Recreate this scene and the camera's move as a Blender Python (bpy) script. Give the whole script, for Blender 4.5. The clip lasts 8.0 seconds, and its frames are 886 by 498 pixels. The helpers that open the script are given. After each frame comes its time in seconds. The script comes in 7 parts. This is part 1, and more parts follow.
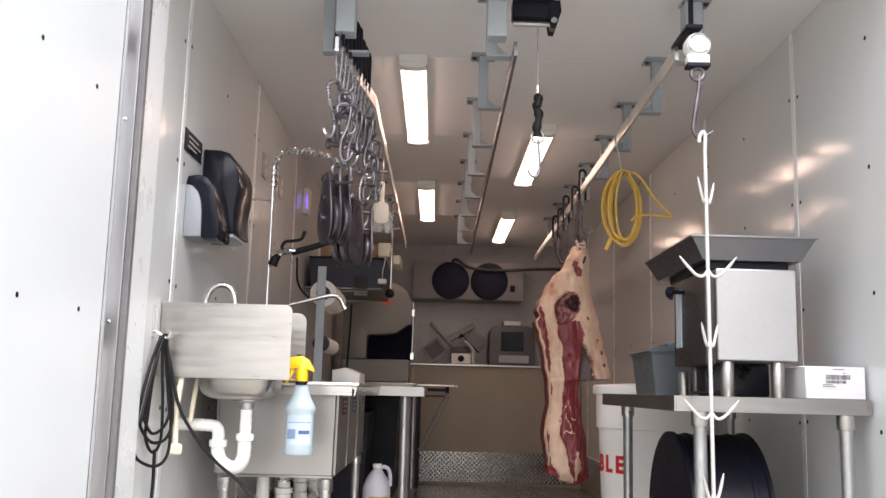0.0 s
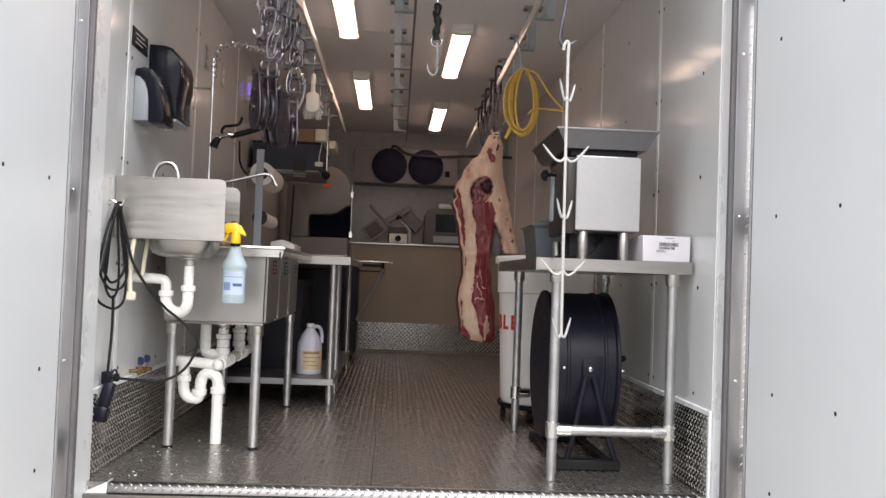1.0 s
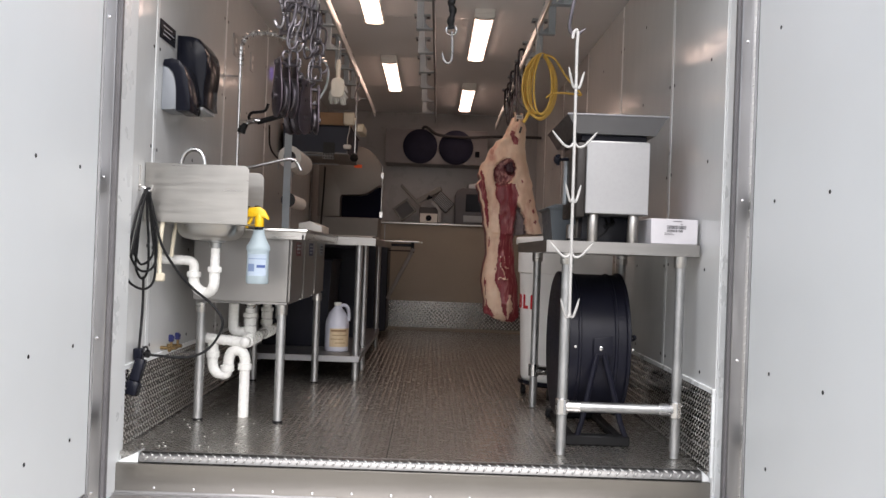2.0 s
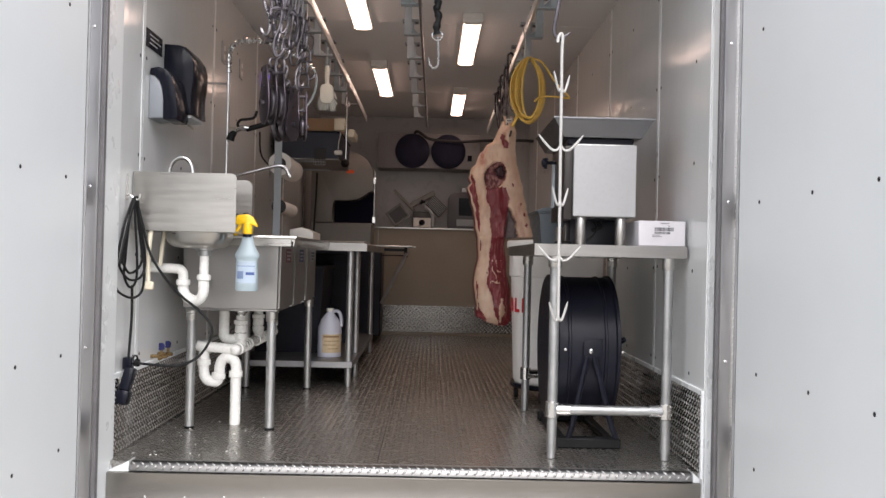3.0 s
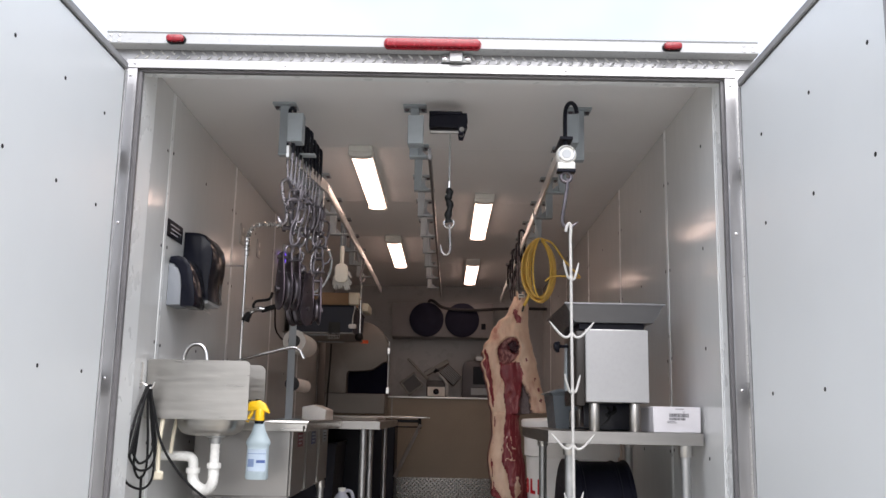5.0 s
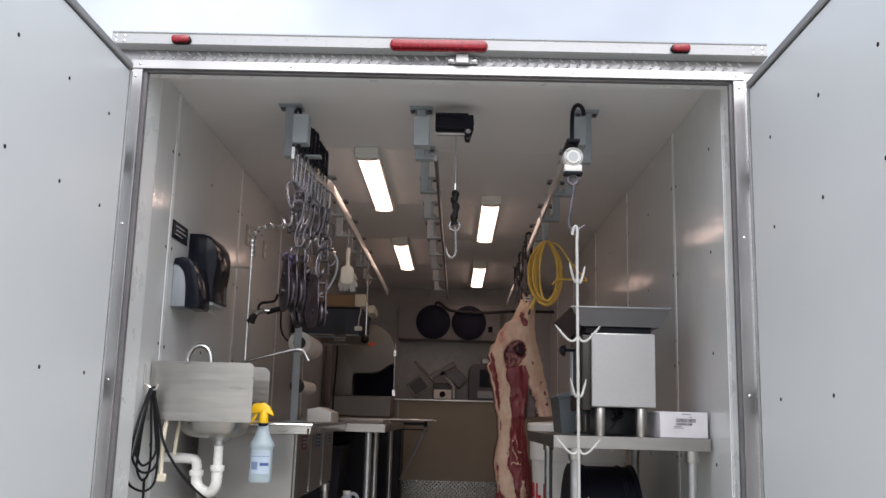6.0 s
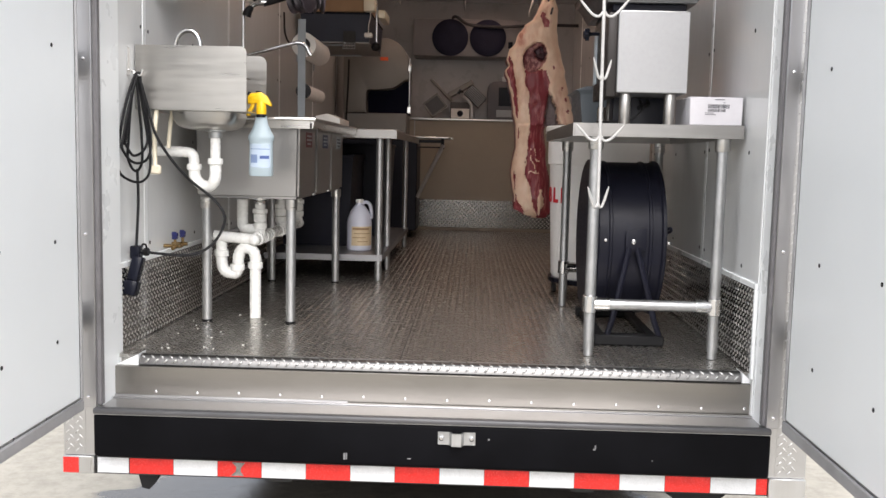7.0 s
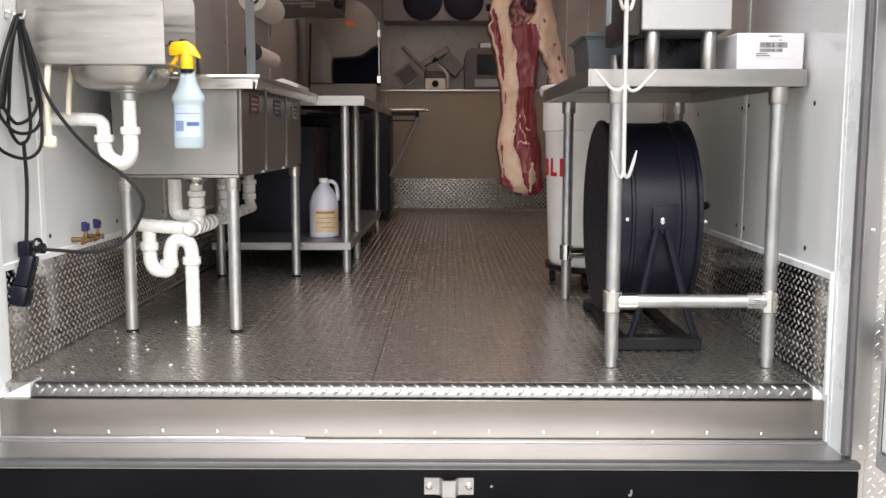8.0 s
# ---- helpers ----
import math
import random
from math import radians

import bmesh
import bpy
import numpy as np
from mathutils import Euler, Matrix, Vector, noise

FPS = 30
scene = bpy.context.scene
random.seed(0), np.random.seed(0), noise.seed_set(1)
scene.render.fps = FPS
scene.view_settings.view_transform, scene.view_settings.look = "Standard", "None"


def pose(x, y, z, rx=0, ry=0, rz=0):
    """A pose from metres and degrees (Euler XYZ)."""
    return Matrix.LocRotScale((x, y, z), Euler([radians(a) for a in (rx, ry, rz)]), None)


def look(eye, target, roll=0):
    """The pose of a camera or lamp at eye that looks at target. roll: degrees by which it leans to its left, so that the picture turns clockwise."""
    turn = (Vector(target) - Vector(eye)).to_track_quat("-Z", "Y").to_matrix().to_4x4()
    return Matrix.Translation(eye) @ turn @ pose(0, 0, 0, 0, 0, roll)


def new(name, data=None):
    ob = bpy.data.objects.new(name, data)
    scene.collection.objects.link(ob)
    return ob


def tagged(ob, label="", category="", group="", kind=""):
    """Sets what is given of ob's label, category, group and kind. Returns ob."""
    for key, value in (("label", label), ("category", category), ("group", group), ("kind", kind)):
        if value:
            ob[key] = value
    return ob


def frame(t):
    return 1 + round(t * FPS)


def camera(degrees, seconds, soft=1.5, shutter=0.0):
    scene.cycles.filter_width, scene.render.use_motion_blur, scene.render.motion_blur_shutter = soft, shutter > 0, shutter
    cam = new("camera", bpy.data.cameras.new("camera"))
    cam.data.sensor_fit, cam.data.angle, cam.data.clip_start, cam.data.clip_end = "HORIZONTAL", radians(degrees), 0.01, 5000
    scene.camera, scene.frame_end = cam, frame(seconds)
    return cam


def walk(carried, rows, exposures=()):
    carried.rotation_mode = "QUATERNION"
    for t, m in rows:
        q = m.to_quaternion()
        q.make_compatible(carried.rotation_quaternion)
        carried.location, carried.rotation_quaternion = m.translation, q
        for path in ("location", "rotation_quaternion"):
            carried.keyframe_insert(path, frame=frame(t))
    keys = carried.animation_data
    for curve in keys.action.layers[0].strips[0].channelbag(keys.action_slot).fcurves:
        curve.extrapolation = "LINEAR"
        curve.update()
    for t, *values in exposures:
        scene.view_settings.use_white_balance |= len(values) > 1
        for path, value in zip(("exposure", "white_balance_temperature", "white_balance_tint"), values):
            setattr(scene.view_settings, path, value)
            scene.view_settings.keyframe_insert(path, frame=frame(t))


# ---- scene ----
cam = camera(51.8, 8.0)
PATH = [
    (0, (-0.355, -2.468, 0.864), (-0.345, -0.491, 1.168), 1.5),
    (0.5, (-0.159, -2.802, 0.783), (-0.096, -0.805, 0.879), 1.9),
    (1, (-0.166, -3.101, 0.771), (-0.056, -1.105, 0.834), 2.1),
    (1.5, (-0.108, -3.241, 0.797), (-0.06, -1.242, 0.858), 2.2),
    (2, (-0.065, -3.24, 0.794), (-0.042, -1.24, 0.804), 2.1),
    (3.5, (-0.021, -3.25, 0.802), (-0.003, -1.251, 0.824), 0.7),
    (4, (-0.014, -3.256, 0.806), (-0.032, -1.256, 0.854), 0.6),
    (4.5, (-0.012, -3.279, 0.855), (-0.03, -1.292, 1.081), 0.9),
    (4.7, (-0.021, -3.284, 0.891), (-0.03, -1.306, 1.19), 1.1),
    (5.8, (-0.014, -3.276, 0.93), (-0.038, -1.316, 1.326), 1.4),
    (6, (-0.01, -3.261, 0.921), (-0.039, -1.295, 1.284), 1.5),
    (6.5, (0.025, -3.168, 0.852), (-0.038, -1.172, 0.952), 1.7),
    (7, (0.034, -2.948, 0.733), (-0.029, -0.959, 0.53), 1.3),
    (7.5, (-0.041, -2.559, 0.701), (-0.019, -0.585, 0.382), 1.2),
    (8, (-0.006, -2.208, 0.673), (-0.015, -0.223, 0.43), 0.1),
]
walk(cam, [(t, look(eye, target, roll)) for t, eye, target, roll in PATH],
     exposures=[(0, 1.88, 6400, 13), (0.5, 1.68, 6450, 13), (1, 1.48, 6400, 13), (2.2, 1.40, 6350, 13), (4.2, 1.40, 6300, 13), (4.7, 1.38, 6250, 13), (5.8, 0.98, 6200, 12), (6.2, 0.98, 6200, 12), (6.5, 1.34, 6150, 12), (6.7, 1.53, 6300, 13), (7, 1.58, 6420, 12), (7.5, 1.68, 6450, 12), (8, 1.82, 6500, 12)])

# ---- world, sun and exposure ----
world = bpy.data.worlds.new("overcast_sky")
scene.world = world
world.use_nodes = True
wn = world.node_tree
bg = wn.nodes["Background"]
sky = wn.nodes.new("ShaderNodeTexSky")
sky.sky_type, sky.sun_disc = "NISHITA", False
sky.sun_elevation, sky.sun_rotation = radians(45), radians(173)
sky.air_density, sky.dust_density, sky.ozone_density = 1.0, 4.0, 1.0
grey = wn.nodes.new("ShaderNodeHueSaturation")
grey.inputs["Saturation"].default_value = 0.55
wn.links.new(sky.outputs[0], grey.inputs["Color"])
cloud = wn.nodes.new("ShaderNodeTexNoise")
cloud.inputs["Scale"].default_value, cloud.inputs["Detail"].default_value = 2.2, 4.0
heap = wn.nodes.new("ShaderNodeValToRGB")
heap.color_ramp.elements[0].position, heap.color_ramp.elements[0].color = 0.34, (2.2, 2.3, 2.45, 1)
heap.color_ramp.elements[1].position, heap.color_ramp.elements[1].color = 0.66, (4.9, 5.0, 5.1, 1)
wc = wn.nodes.new("ShaderNodeTexCoord")
wn.links.new(wc.outputs["Generated"], cloud.inputs["Vector"])
wn.links.new(cloud.outputs["Fac"], heap.inputs[0])
cover = wn.nodes.new("ShaderNodeMix")
cover.data_type = "RGBA"
cover.inputs[0].default_value = 0.6
wn.links.new(grey.outputs[0], cover.inputs[6])
wn.links.new(heap.outputs[0], cover.inputs[7])
wn.links.new(cover.outputs[2], bg.inputs["Color"])
bg.inputs["Strength"].default_value = 0.135

sun = new("sun", bpy.data.lights.new("sun", "SUN"))
sun.data.energy, sun.data.angle, sun.data.color = 1.05, radians(50), (1.0, 0.98, 0.96)
sun.matrix_world = look((0.7, -6.1, 6.2), (0, 0, 0))


# ---- materials ----
def nodes_of(name):
    m = bpy.data.materials.new(name)
    m.use_nodes = True
    t = m.node_tree
    return m, t, t.nodes["Principled BSDF"]


def tex_noise(t, scale, detail=4.0, rough=0.55, stretch=(1, 1, 1), coord="Object", offset=0.0):
    tc = t.nodes.new("ShaderNodeTexCoord")
    mp = t.nodes.new("ShaderNodeMapping")
    mp.inputs["Scale"].default_value = stretch
    mp.inputs["Location"].default_value = (offset, offset * 0.7, offset * 1.3)
    t.links.new(tc.outputs[coord], mp.inputs["Vector"])
    n = t.nodes.new("ShaderNodeTexNoise")
    n.inputs["Scale"].default_value, n.inputs["Detail"].default_value, n.inputs["Roughness"].default_value = scale, detail, rough
    t.links.new(mp.outputs[0], n.inputs["Vector"])
    return n.outputs["Fac"]


def ramp(t, fac, stops):
    r = t.nodes.new("ShaderNodeValToRGB")
    e = r.color_ramp.elements
    while len(e) < len(stops):
        e.new(0.5)
    for k, (p, c) in zip(e, stops):
        k.position, k.color = p, (*c, 1)
    t.links.new(fac, r.inputs[0])
    return r.outputs[0]


def remap(t, fac, a, b, c, d):
    n = t.nodes.new("ShaderNodeMapRange")
    for i, v in zip((1, 2, 3, 4), (a, b, c, d)):
        n.inputs[i].default_value = v
    t.links.new(fac, n.inputs[0])
    return n.outputs[0]


def mixed(t, fac, a, b, how="MIX"):
    n = t.nodes.new("ShaderNodeMix")
    n.data_type, n.blend_type = "RGBA", how
    for i, v in ((0, fac), (6, a), (7, b)):
        if isinstance(v, (int, float)):
            n.inputs[i].default_value = v
        elif isinstance(v, tuple):
            n.inputs[i].default_value = (*v, 1)
        else:
            t.links.new(v, n.inputs[i])
    return n.outputs[2]


def bumped(t, bsdf, fac, strength, distance):
    b = t.nodes.new("ShaderNodeBump")
    b.inputs["Strength"].default_value, b.inputs["Distance"].default_value = strength, distance
    t.links.new(fac, b.inputs["Height"])
    t.links.new(b.outputs[0], bsdf.inputs["Normal"])


def surface(name, base, rough=0.5, metal=0.0, vary=0.12, scale=6.0, fine=60.0, bump=0.15, depth=0.0006, stretch=(1, 1, 1),
            rough_vary=0.1, dirt=None, dirt_at=0.62, dirt_scale=3.0, spec=0.5):
    """Base colour with a broad and a fine variation, roughness that follows the grain, and a shallow relief."""
    m, t, p = nodes_of(name)
    broad = tex_noise(t, scale, 3.0)
    grain = tex_noise(t, fine, 3.0, stretch=stretch, offset=3.1)
    low, high = tuple(c * (1 - vary) for c in base), tuple(min(1.0, c * (1 + vary)) for c in base)
    col = ramp(t, broad, [(0.3, low), (0.7, high)])
    g = remap(t, grain, 0.3, 0.7, 1 - vary * 0.6, 1.0)
    col = mixed(t, 1.0, col, g, "MULTIPLY")
    if dirt:
        spot = tex_noise(t, dirt_scale, 6.0, 0.7, offset=7.7)
        col = mixed(t, remap(t, spot, dirt_at, dirt_at + 0.14, 0.0, 0.85), col, dirt)
    t.links.new(col, p.inputs["Base Color"])
    t.links.new(remap(t, grain, 0.3, 0.7, max(0.02, rough - rough_vary), min(1.0, rough + rough_vary)), p.inputs["Roughness"])
    p.inputs["Metallic"].default_value = metal
    p.inputs["Specular IOR Level"].default_value = spec
    if bump:
        bumped(t, p, grain, bump, depth)
    return m


WHITE_PANEL = surface("white_wall_panel", (0.70, 0.71, 0.705), 0.13, vary=0.02, scale=1.4, fine=11, stretch=(1, 1, 0.4), bump=0.5, depth=0.0022, rough_vary=0.03,
                      dirt=(0.66, 0.64, 0.58), dirt_at=0.70, dirt_scale=1.6)
DOOR_PANEL = surface("white_door_panel", (0.80, 0.83, 0.84), 0.34, vary=0.02, scale=1.0, fine=6, bump=0.0, rough_vary=0.03)
CEILING = surface("white_ceiling_panel", (0.83, 0.82, 0.815), 0.42, vary=0.012, scale=0.8, fine=5, bump=0.0, rough_vary=0.02)
TRIM = surface("white_trim", (0.80, 0.82, 0.82), 0.32, vary=0.015, scale=3, fine=8, bump=0.0)
ALU = surface("mill_aluminium", (0.60, 0.60, 0.60), 0.34, 1.0, vary=0.10, scale=3, fine=40, stretch=(1, 1, 0.12), bump=0.1, rough_vary=0.08)
TREAD = surface("tread_plate_aluminium", (0.43, 0.413, 0.383), 0.26, 0.9, vary=0.035, scale=1.3, fine=30, bump=0.0, rough_vary=0.03,
                dirt=(0.44, 0.43, 0.40), dirt_at=0.60, dirt_scale=5.0)
LUG = surface("worn_tread_lugs", (0.47, 0.455, 0.425), 0.40, 1.0, vary=0.08, scale=2.5, fine=60, bump=0.0, rough_vary=0.06)
KICK_LUG = surface("bright_tread_lugs", (0.82, 0.80, 0.77), 0.30, 1.0, vary=0.08, scale=2.5, fine=60, bump=0.0, rough_vary=0.06)
STEEL = surface("brushed_stainless_steel", (0.53, 0.52, 0.50), 0.30, 1.0, vary=0.05, scale=2.0, fine=12, stretch=(0.5, 0.5, 9), bump=0.012, depth=0.0003, rough_vary=0.035)
KICK = surface("clean_tread_plate", (0.46, 0.445, 0.43), 0.13, 1.0, vary=0.08, scale=1.6, fine=60, bump=0.02, rough_vary=0.05)
BOWL_STEEL = surface("smooth_stainless_steel", (0.35, 0.34, 0.33), 0.33, 1.0, vary=0.025, scale=1.5, fine=40, stretch=(0.3, 0.3, 6), bump=0.004, depth=0.0002, rough_vary=0.02)
SINK_STEEL = surface("dull_stainless_steel", (0.44, 0.425, 0.40), 0.34, 1.0, vary=0.13, scale=3.0, fine=9, stretch=(0.5, 0.5, 7), bump=0.03, depth=0.0006, rough_vary=0.07)
TABLE_STEEL = surface("worn_tabletop_steel", (0.34, 0.33, 0.318), 0.36, 1.0, vary=0.10, scale=3.0, fine=9, stretch=(0.5, 0.5, 7), bump=0.02, depth=0.0005, rough_vary=0.05)
APRON_STEEL = surface("long_grain_stainless_steel", (0.30, 0.284, 0.26), 0.33, 1.0, vary=0.06, scale=2.2, fine=30, stretch=(0.12, 1, 3), bump=0.002, depth=0.0002, rough_vary=0.03)
FRAME_ALU = surface("grey_frame_aluminium", (0.47, 0.465, 0.47), 0.40, 1.0, vary=0.07, scale=3, fine=40, stretch=(1, 1, 0.12), bump=0.06, rough_vary=0.06)
GALV = surface("galvanised_steel", (0.46, 0.465, 0.465), 0.42, 0.9, vary=0.16, scale=9, fine=70, bump=0.12)
CHROME = surface("chrome", (0.72, 0.72, 0.72), 0.12, 1.0, vary=0.06, scale=8, bump=0.0, rough_vary=0.05)
DULL_STEEL = surface("dull_forged_steel", (0.165, 0.15, 0.165), 0.36, 0.95, vary=0.3, scale=18, fine=120, bump=0.2)
BRIGHT_HOOK = surface("worn_bright_steel", (0.34, 0.32, 0.34), 0.30, 0.95, vary=0.2, scale=20, fine=90, bump=0.1)
GREY_PAINT = surface("blue_grey_paint", (0.36, 0.40, 0.43), 0.42, vary=0.08, scale=7, fine=60, bump=0.1)
LIGHT_GREY = surface("light_grey_plastic", (0.50, 0.52, 0.54), 0.4, vary=0.05, bump=0.05)
BLACK_PLASTIC = surface("glossy_black_plastic", (0.010, 0.011, 0.018), 0.16, vary=0.2, bump=0.0, rough_vary=0.03, spec=0.12)
BLACK_PAINT = surface("black_powder_coat", (0.010, 0.0105, 0.019), 0.42, vary=0.25, scale=5, fine=120, bump=0.1, rough_vary=0.1, spec=0.22)
BLACK_RUBBER = surface("black_rubber", (0.010, 0.010, 0.011), 0.5, vary=0.2, scale=9, bump=0.1, spec=0.22)
GASKET = surface("grey_gasket_rubber", (0.15, 0.145, 0.15), 0.45, vary=0.15, scale=5, fine=60, bump=0.08)
BUMPER = surface("black_bumper_rubber", (0.004, 0.004, 0.005), 0.6, vary=0.35, scale=3, fine=40, bump=0.2, depth=0.002, dirt=(0.03, 0.028, 0.026), dirt_at=0.71, dirt_scale=7, spec=0.05)
PVC = surface("white_pvc", (0.80, 0.80, 0.77), 0.28, vary=0.05, scale=10, bump=0.02, dirt=(0.68, 0.65, 0.56), dirt_at=0.66, dirt_scale=8)
WHITE_PLASTIC = surface("white_plastic", (0.78, 0.77, 0.73), 0.38, vary=0.05, scale=7, bump=0.04)
BARREL_WHITE = surface("bright_white_plastic", (0.90, 0.89, 0.87), 0.4, vary=0.03, scale=5, fine=40, bump=0.03, dirt=(0.74, 0.71, 0.64), dirt_at=0.70, dirt_scale=5)
CREAM_PLASTIC = surface("cream_plastic", (0.70, 0.64, 0.50), 0.4, vary=0.06, bump=0.04)
RED_TAPE = surface("red_reflective_tape", (0.70, 0.025, 0.02), 0.25, vary=0.10, scale=30, fine=300, bump=0.1, rough_vary=0.06)
WHITE_TAPE = surface("white_reflective_tape", (0.66, 0.67, 0.68), 0.28, vary=0.05, scale=30, fine=300, bump=0.1, rough_vary=0.06)
RED_LENS = surface("red_lamp_lens", (0.28, 0.008, 0.018), 0.25, vary=0.2, scale=40, bump=0.0, rough_vary=0.04)
YELLOW = surface("yellow_plastic", (0.85, 0.52, 0.01), 0.35, vary=0.05, scale=20, bump=0.03)
YELLOW_CORD = surface("yellow_cord_jacket", (0.66, 0.41, 0.07), 0.45, vary=0.12, scale=25, bump=0.05)
BLUE_PLASTIC = surface("blue_plastic", (0.012, 0.016, 0.09), 0.35, vary=0.1, bump=0.0)
BRASS = surface("brass", (0.25, 0.17, 0.08), 0.3, 1.0, vary=0.15, scale=20, bump=0.05)
RED_PAINT = surface("red_print", (0.62, 0.02, 0.03), 0.45, vary=0.06, bump=0.0)
ORANGE = surface("orange_tag", (0.85, 0.13, 0.03), 0.5, vary=0.05, bump=0.0)
INK = surface("dark_print", (0.05, 0.05, 0.06), 0.6, vary=0.1, bump=0.0)
BLUE_INK = surface("blue_print", (0.05, 0.09, 0.26), 0.5, vary=0.1, bump=0.0)
PALE_PRINT = surface("pale_blue_print", (0.40, 0.48, 0.58), 0.5, vary=0.1, bump=0.0)
CARTON_WHITE = surface("white_carton", (0.60, 0.585, 0.61), 0.65, vary=0.05, scale=9, fine=90, bump=0.1)
CARTON_BROWN = surface("brown_cardboard", (0.32, 0.20, 0.11), 0.75, vary=0.12, scale=7, fine=90, bump=0.15)
TUB_GREY = surface("grey_plastic_tub", (0.105, 0.122, 0.135), 0.42, vary=0.08, scale=8, bump=0.06)
PAPER = surface("white_paper", (0.74, 0.72, 0.68), 0.7, vary=0.05, scale=9, bump=0.06)
DARK_CORE = surface("dark_hollow", (0.02, 0.02, 0.022), 0.7, vary=0.1, bump=0.0)
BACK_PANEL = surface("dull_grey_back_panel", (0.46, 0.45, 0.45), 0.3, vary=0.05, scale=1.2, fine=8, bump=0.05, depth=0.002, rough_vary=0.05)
BULKHEAD = surface("tan_lower_panel", (0.355, 0.31, 0.245), 0.5, vary=0.06, scale=2.0, fine=30, bump=0.06)
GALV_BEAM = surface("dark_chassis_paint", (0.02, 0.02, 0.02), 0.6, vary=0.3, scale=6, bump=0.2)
TYRE = surface("tyre_rubber", (0.02, 0.02, 0.02), 0.75, vary=0.2, scale=12, bump=0.2)
LABEL_CREAM = surface("cream_label", (0.66, 0.52, 0.33), 0.55, vary=0.08, scale=40, bump=0.0)
SAW_BODY = surface("cast_aluminium_housing", (0.21, 0.20, 0.185), 0.45, 0.4, vary=0.08, scale=4, fine=60, bump=0.1)

glass, gt, gp = nodes_of("translucent_bottle_plastic")
gp.inputs["Base Color"].default_value = (0.50, 0.60, 0.65, 1)
gp.inputs["Roughness"].default_value = 0.35
gp.inputs["Transmission Weight"].default_value = 0.35
gp.inputs["IOR"].default_value = 1.35
BOTTLE = glass

jug, gt, gp = nodes_of("milky_jug_plastic")
gp.inputs["Base Color"].default_value = (0.62, 0.63, 0.72, 1)
gp.inputs["Roughness"].default_value = 0.4
gp.inputs["Subsurface Weight"].default_value = 0.2
gp.inputs["Subsurface Radius"].default_value = (0.02, 0.02, 0.02)
MILKY = jug

m, t, p = nodes_of("lit_diffuser")
p.inputs["Base Color"].default_value = (0.9, 0.9, 0.88, 1)
p.inputs["Emission Color"].default_value = (1.0, 0.68, 0.525, 1)
p.inputs["Emission Strength"].default_value = 2.65
LAMP = m

# beef: fat and lean told apart along the cut, by the part's own uv grid
def beef(name, lean, fat, edge, scale, pull, fibre=0.0):
    m, t, p = nodes_of(name)
    streak = tex_noise(t, scale, 5.0, 0.62, stretch=(1.0, 1.0, pull), offset=1.3)
    mottle = tex_noise(t, 15.0, 4.0, 0.55, stretch=(1, 1, 0.5), offset=4.4)
    col = ramp(t, streak, [(edge - 0.09, fat), (edge + 0.01, tuple(0.5 * a + 0.5 * b for a, b in zip(lean, fat))), (edge + 0.07, lean)])
    if fibre:
        vein = tex_noise(t, scale * 1.7, 3.0, 0.5, stretch=(1.0, 1.0, pull * 0.8), offset=8.8)
        col = mixed(t, remap(t, vein, 0.56, 0.66, 0.0, fibre), col, fat)
    shade = ramp(t, mottle, [(0.28, (0.80, 0.68, 0.62)), (0.58, (1.0, 1.0, 1.0))])
    col = mixed(t, 0.9, col, shade, "MULTIPLY")
    t.links.new(col, p.inputs["Base Color"])
    p.inputs["Roughness"].default_value = 0.38
    p.inputs["Subsurface Weight"].default_value = 0.08
    p.inputs["Subsurface Radius"].default_value = (0.012, 0.004, 0.003)
    bumped(t, p, streak, 0.35, 0.004)
    return m


LEAN = beef("lean_beef", (0.215, 0.024, 0.036), (0.43, 0.16, 0.15), 0.385, 62.0, 0.11, 0.5)
FAT = beef("beef_fat", (0.50, 0.20, 0.16), (0.80, 0.60, 0.455), 0.66, 11.0, 0.35)
BONE_CAVITY = beef("dark_lean_and_fat", (0.13, 0.022, 0.030), (0.46, 0.23, 0.21), 0.46, 30.0, 0.6)

GROUND_Z = -0.80
# concrete yard with puddles: the wet patches are darker and shinier
m, t, p = nodes_of("pale_concrete_yard")
coarse = tex_noise(t, 0.9, 6.0, 0.6)
finer = tex_noise(t, 14.0, 6.0, 0.7, offset=5.0)
tc = t.nodes.new("ShaderNodeTexCoord")
mp = t.nodes.new("ShaderNodeMapping")
mp.vector_type = "TEXTURE"
mp.inputs["Location"].default_value, mp.inputs["Scale"].default_value = (-0.15, 1.0, GROUND_Z), (1.5, 1.7, 3.0)
t.links.new(tc.outputs["Object"], mp.inputs["Vector"])
ball = t.nodes.new("ShaderNodeTexGradient")
ball.gradient_type = "SPHERICAL"
t.links.new(mp.outputs[0], ball.inputs[0])
blend = t.nodes.new("ShaderNodeMath")
blend.operation = "MULTIPLY_ADD"
t.links.new(tex_noise(t, 2.3, 4.0, 0.6, stretch=(0.7, 1.2, 1), offset=11.2), blend.inputs[0])
blend.inputs[1].default_value = 0.9
t.links.new(ball.outputs["Fac"], blend.inputs[2])
wet = remap(t, blend.outputs[0], 0.63, 0.69, 0.0, 1.0)
dry = mixed(t, 1.0, ramp(t, coarse, [(0.3, (0.37, 0.345, 0.29)), (0.7, (0.49, 0.455, 0.39))]), ramp(t, finer, [(0.25, (0.7, 0.7, 0.7)), (0.6, (1, 1, 1))]), "MULTIPLY")
t.links.new(mixed(t, wet, dry, (0.07, 0.062, 0.05)), p.inputs["Base Color"])
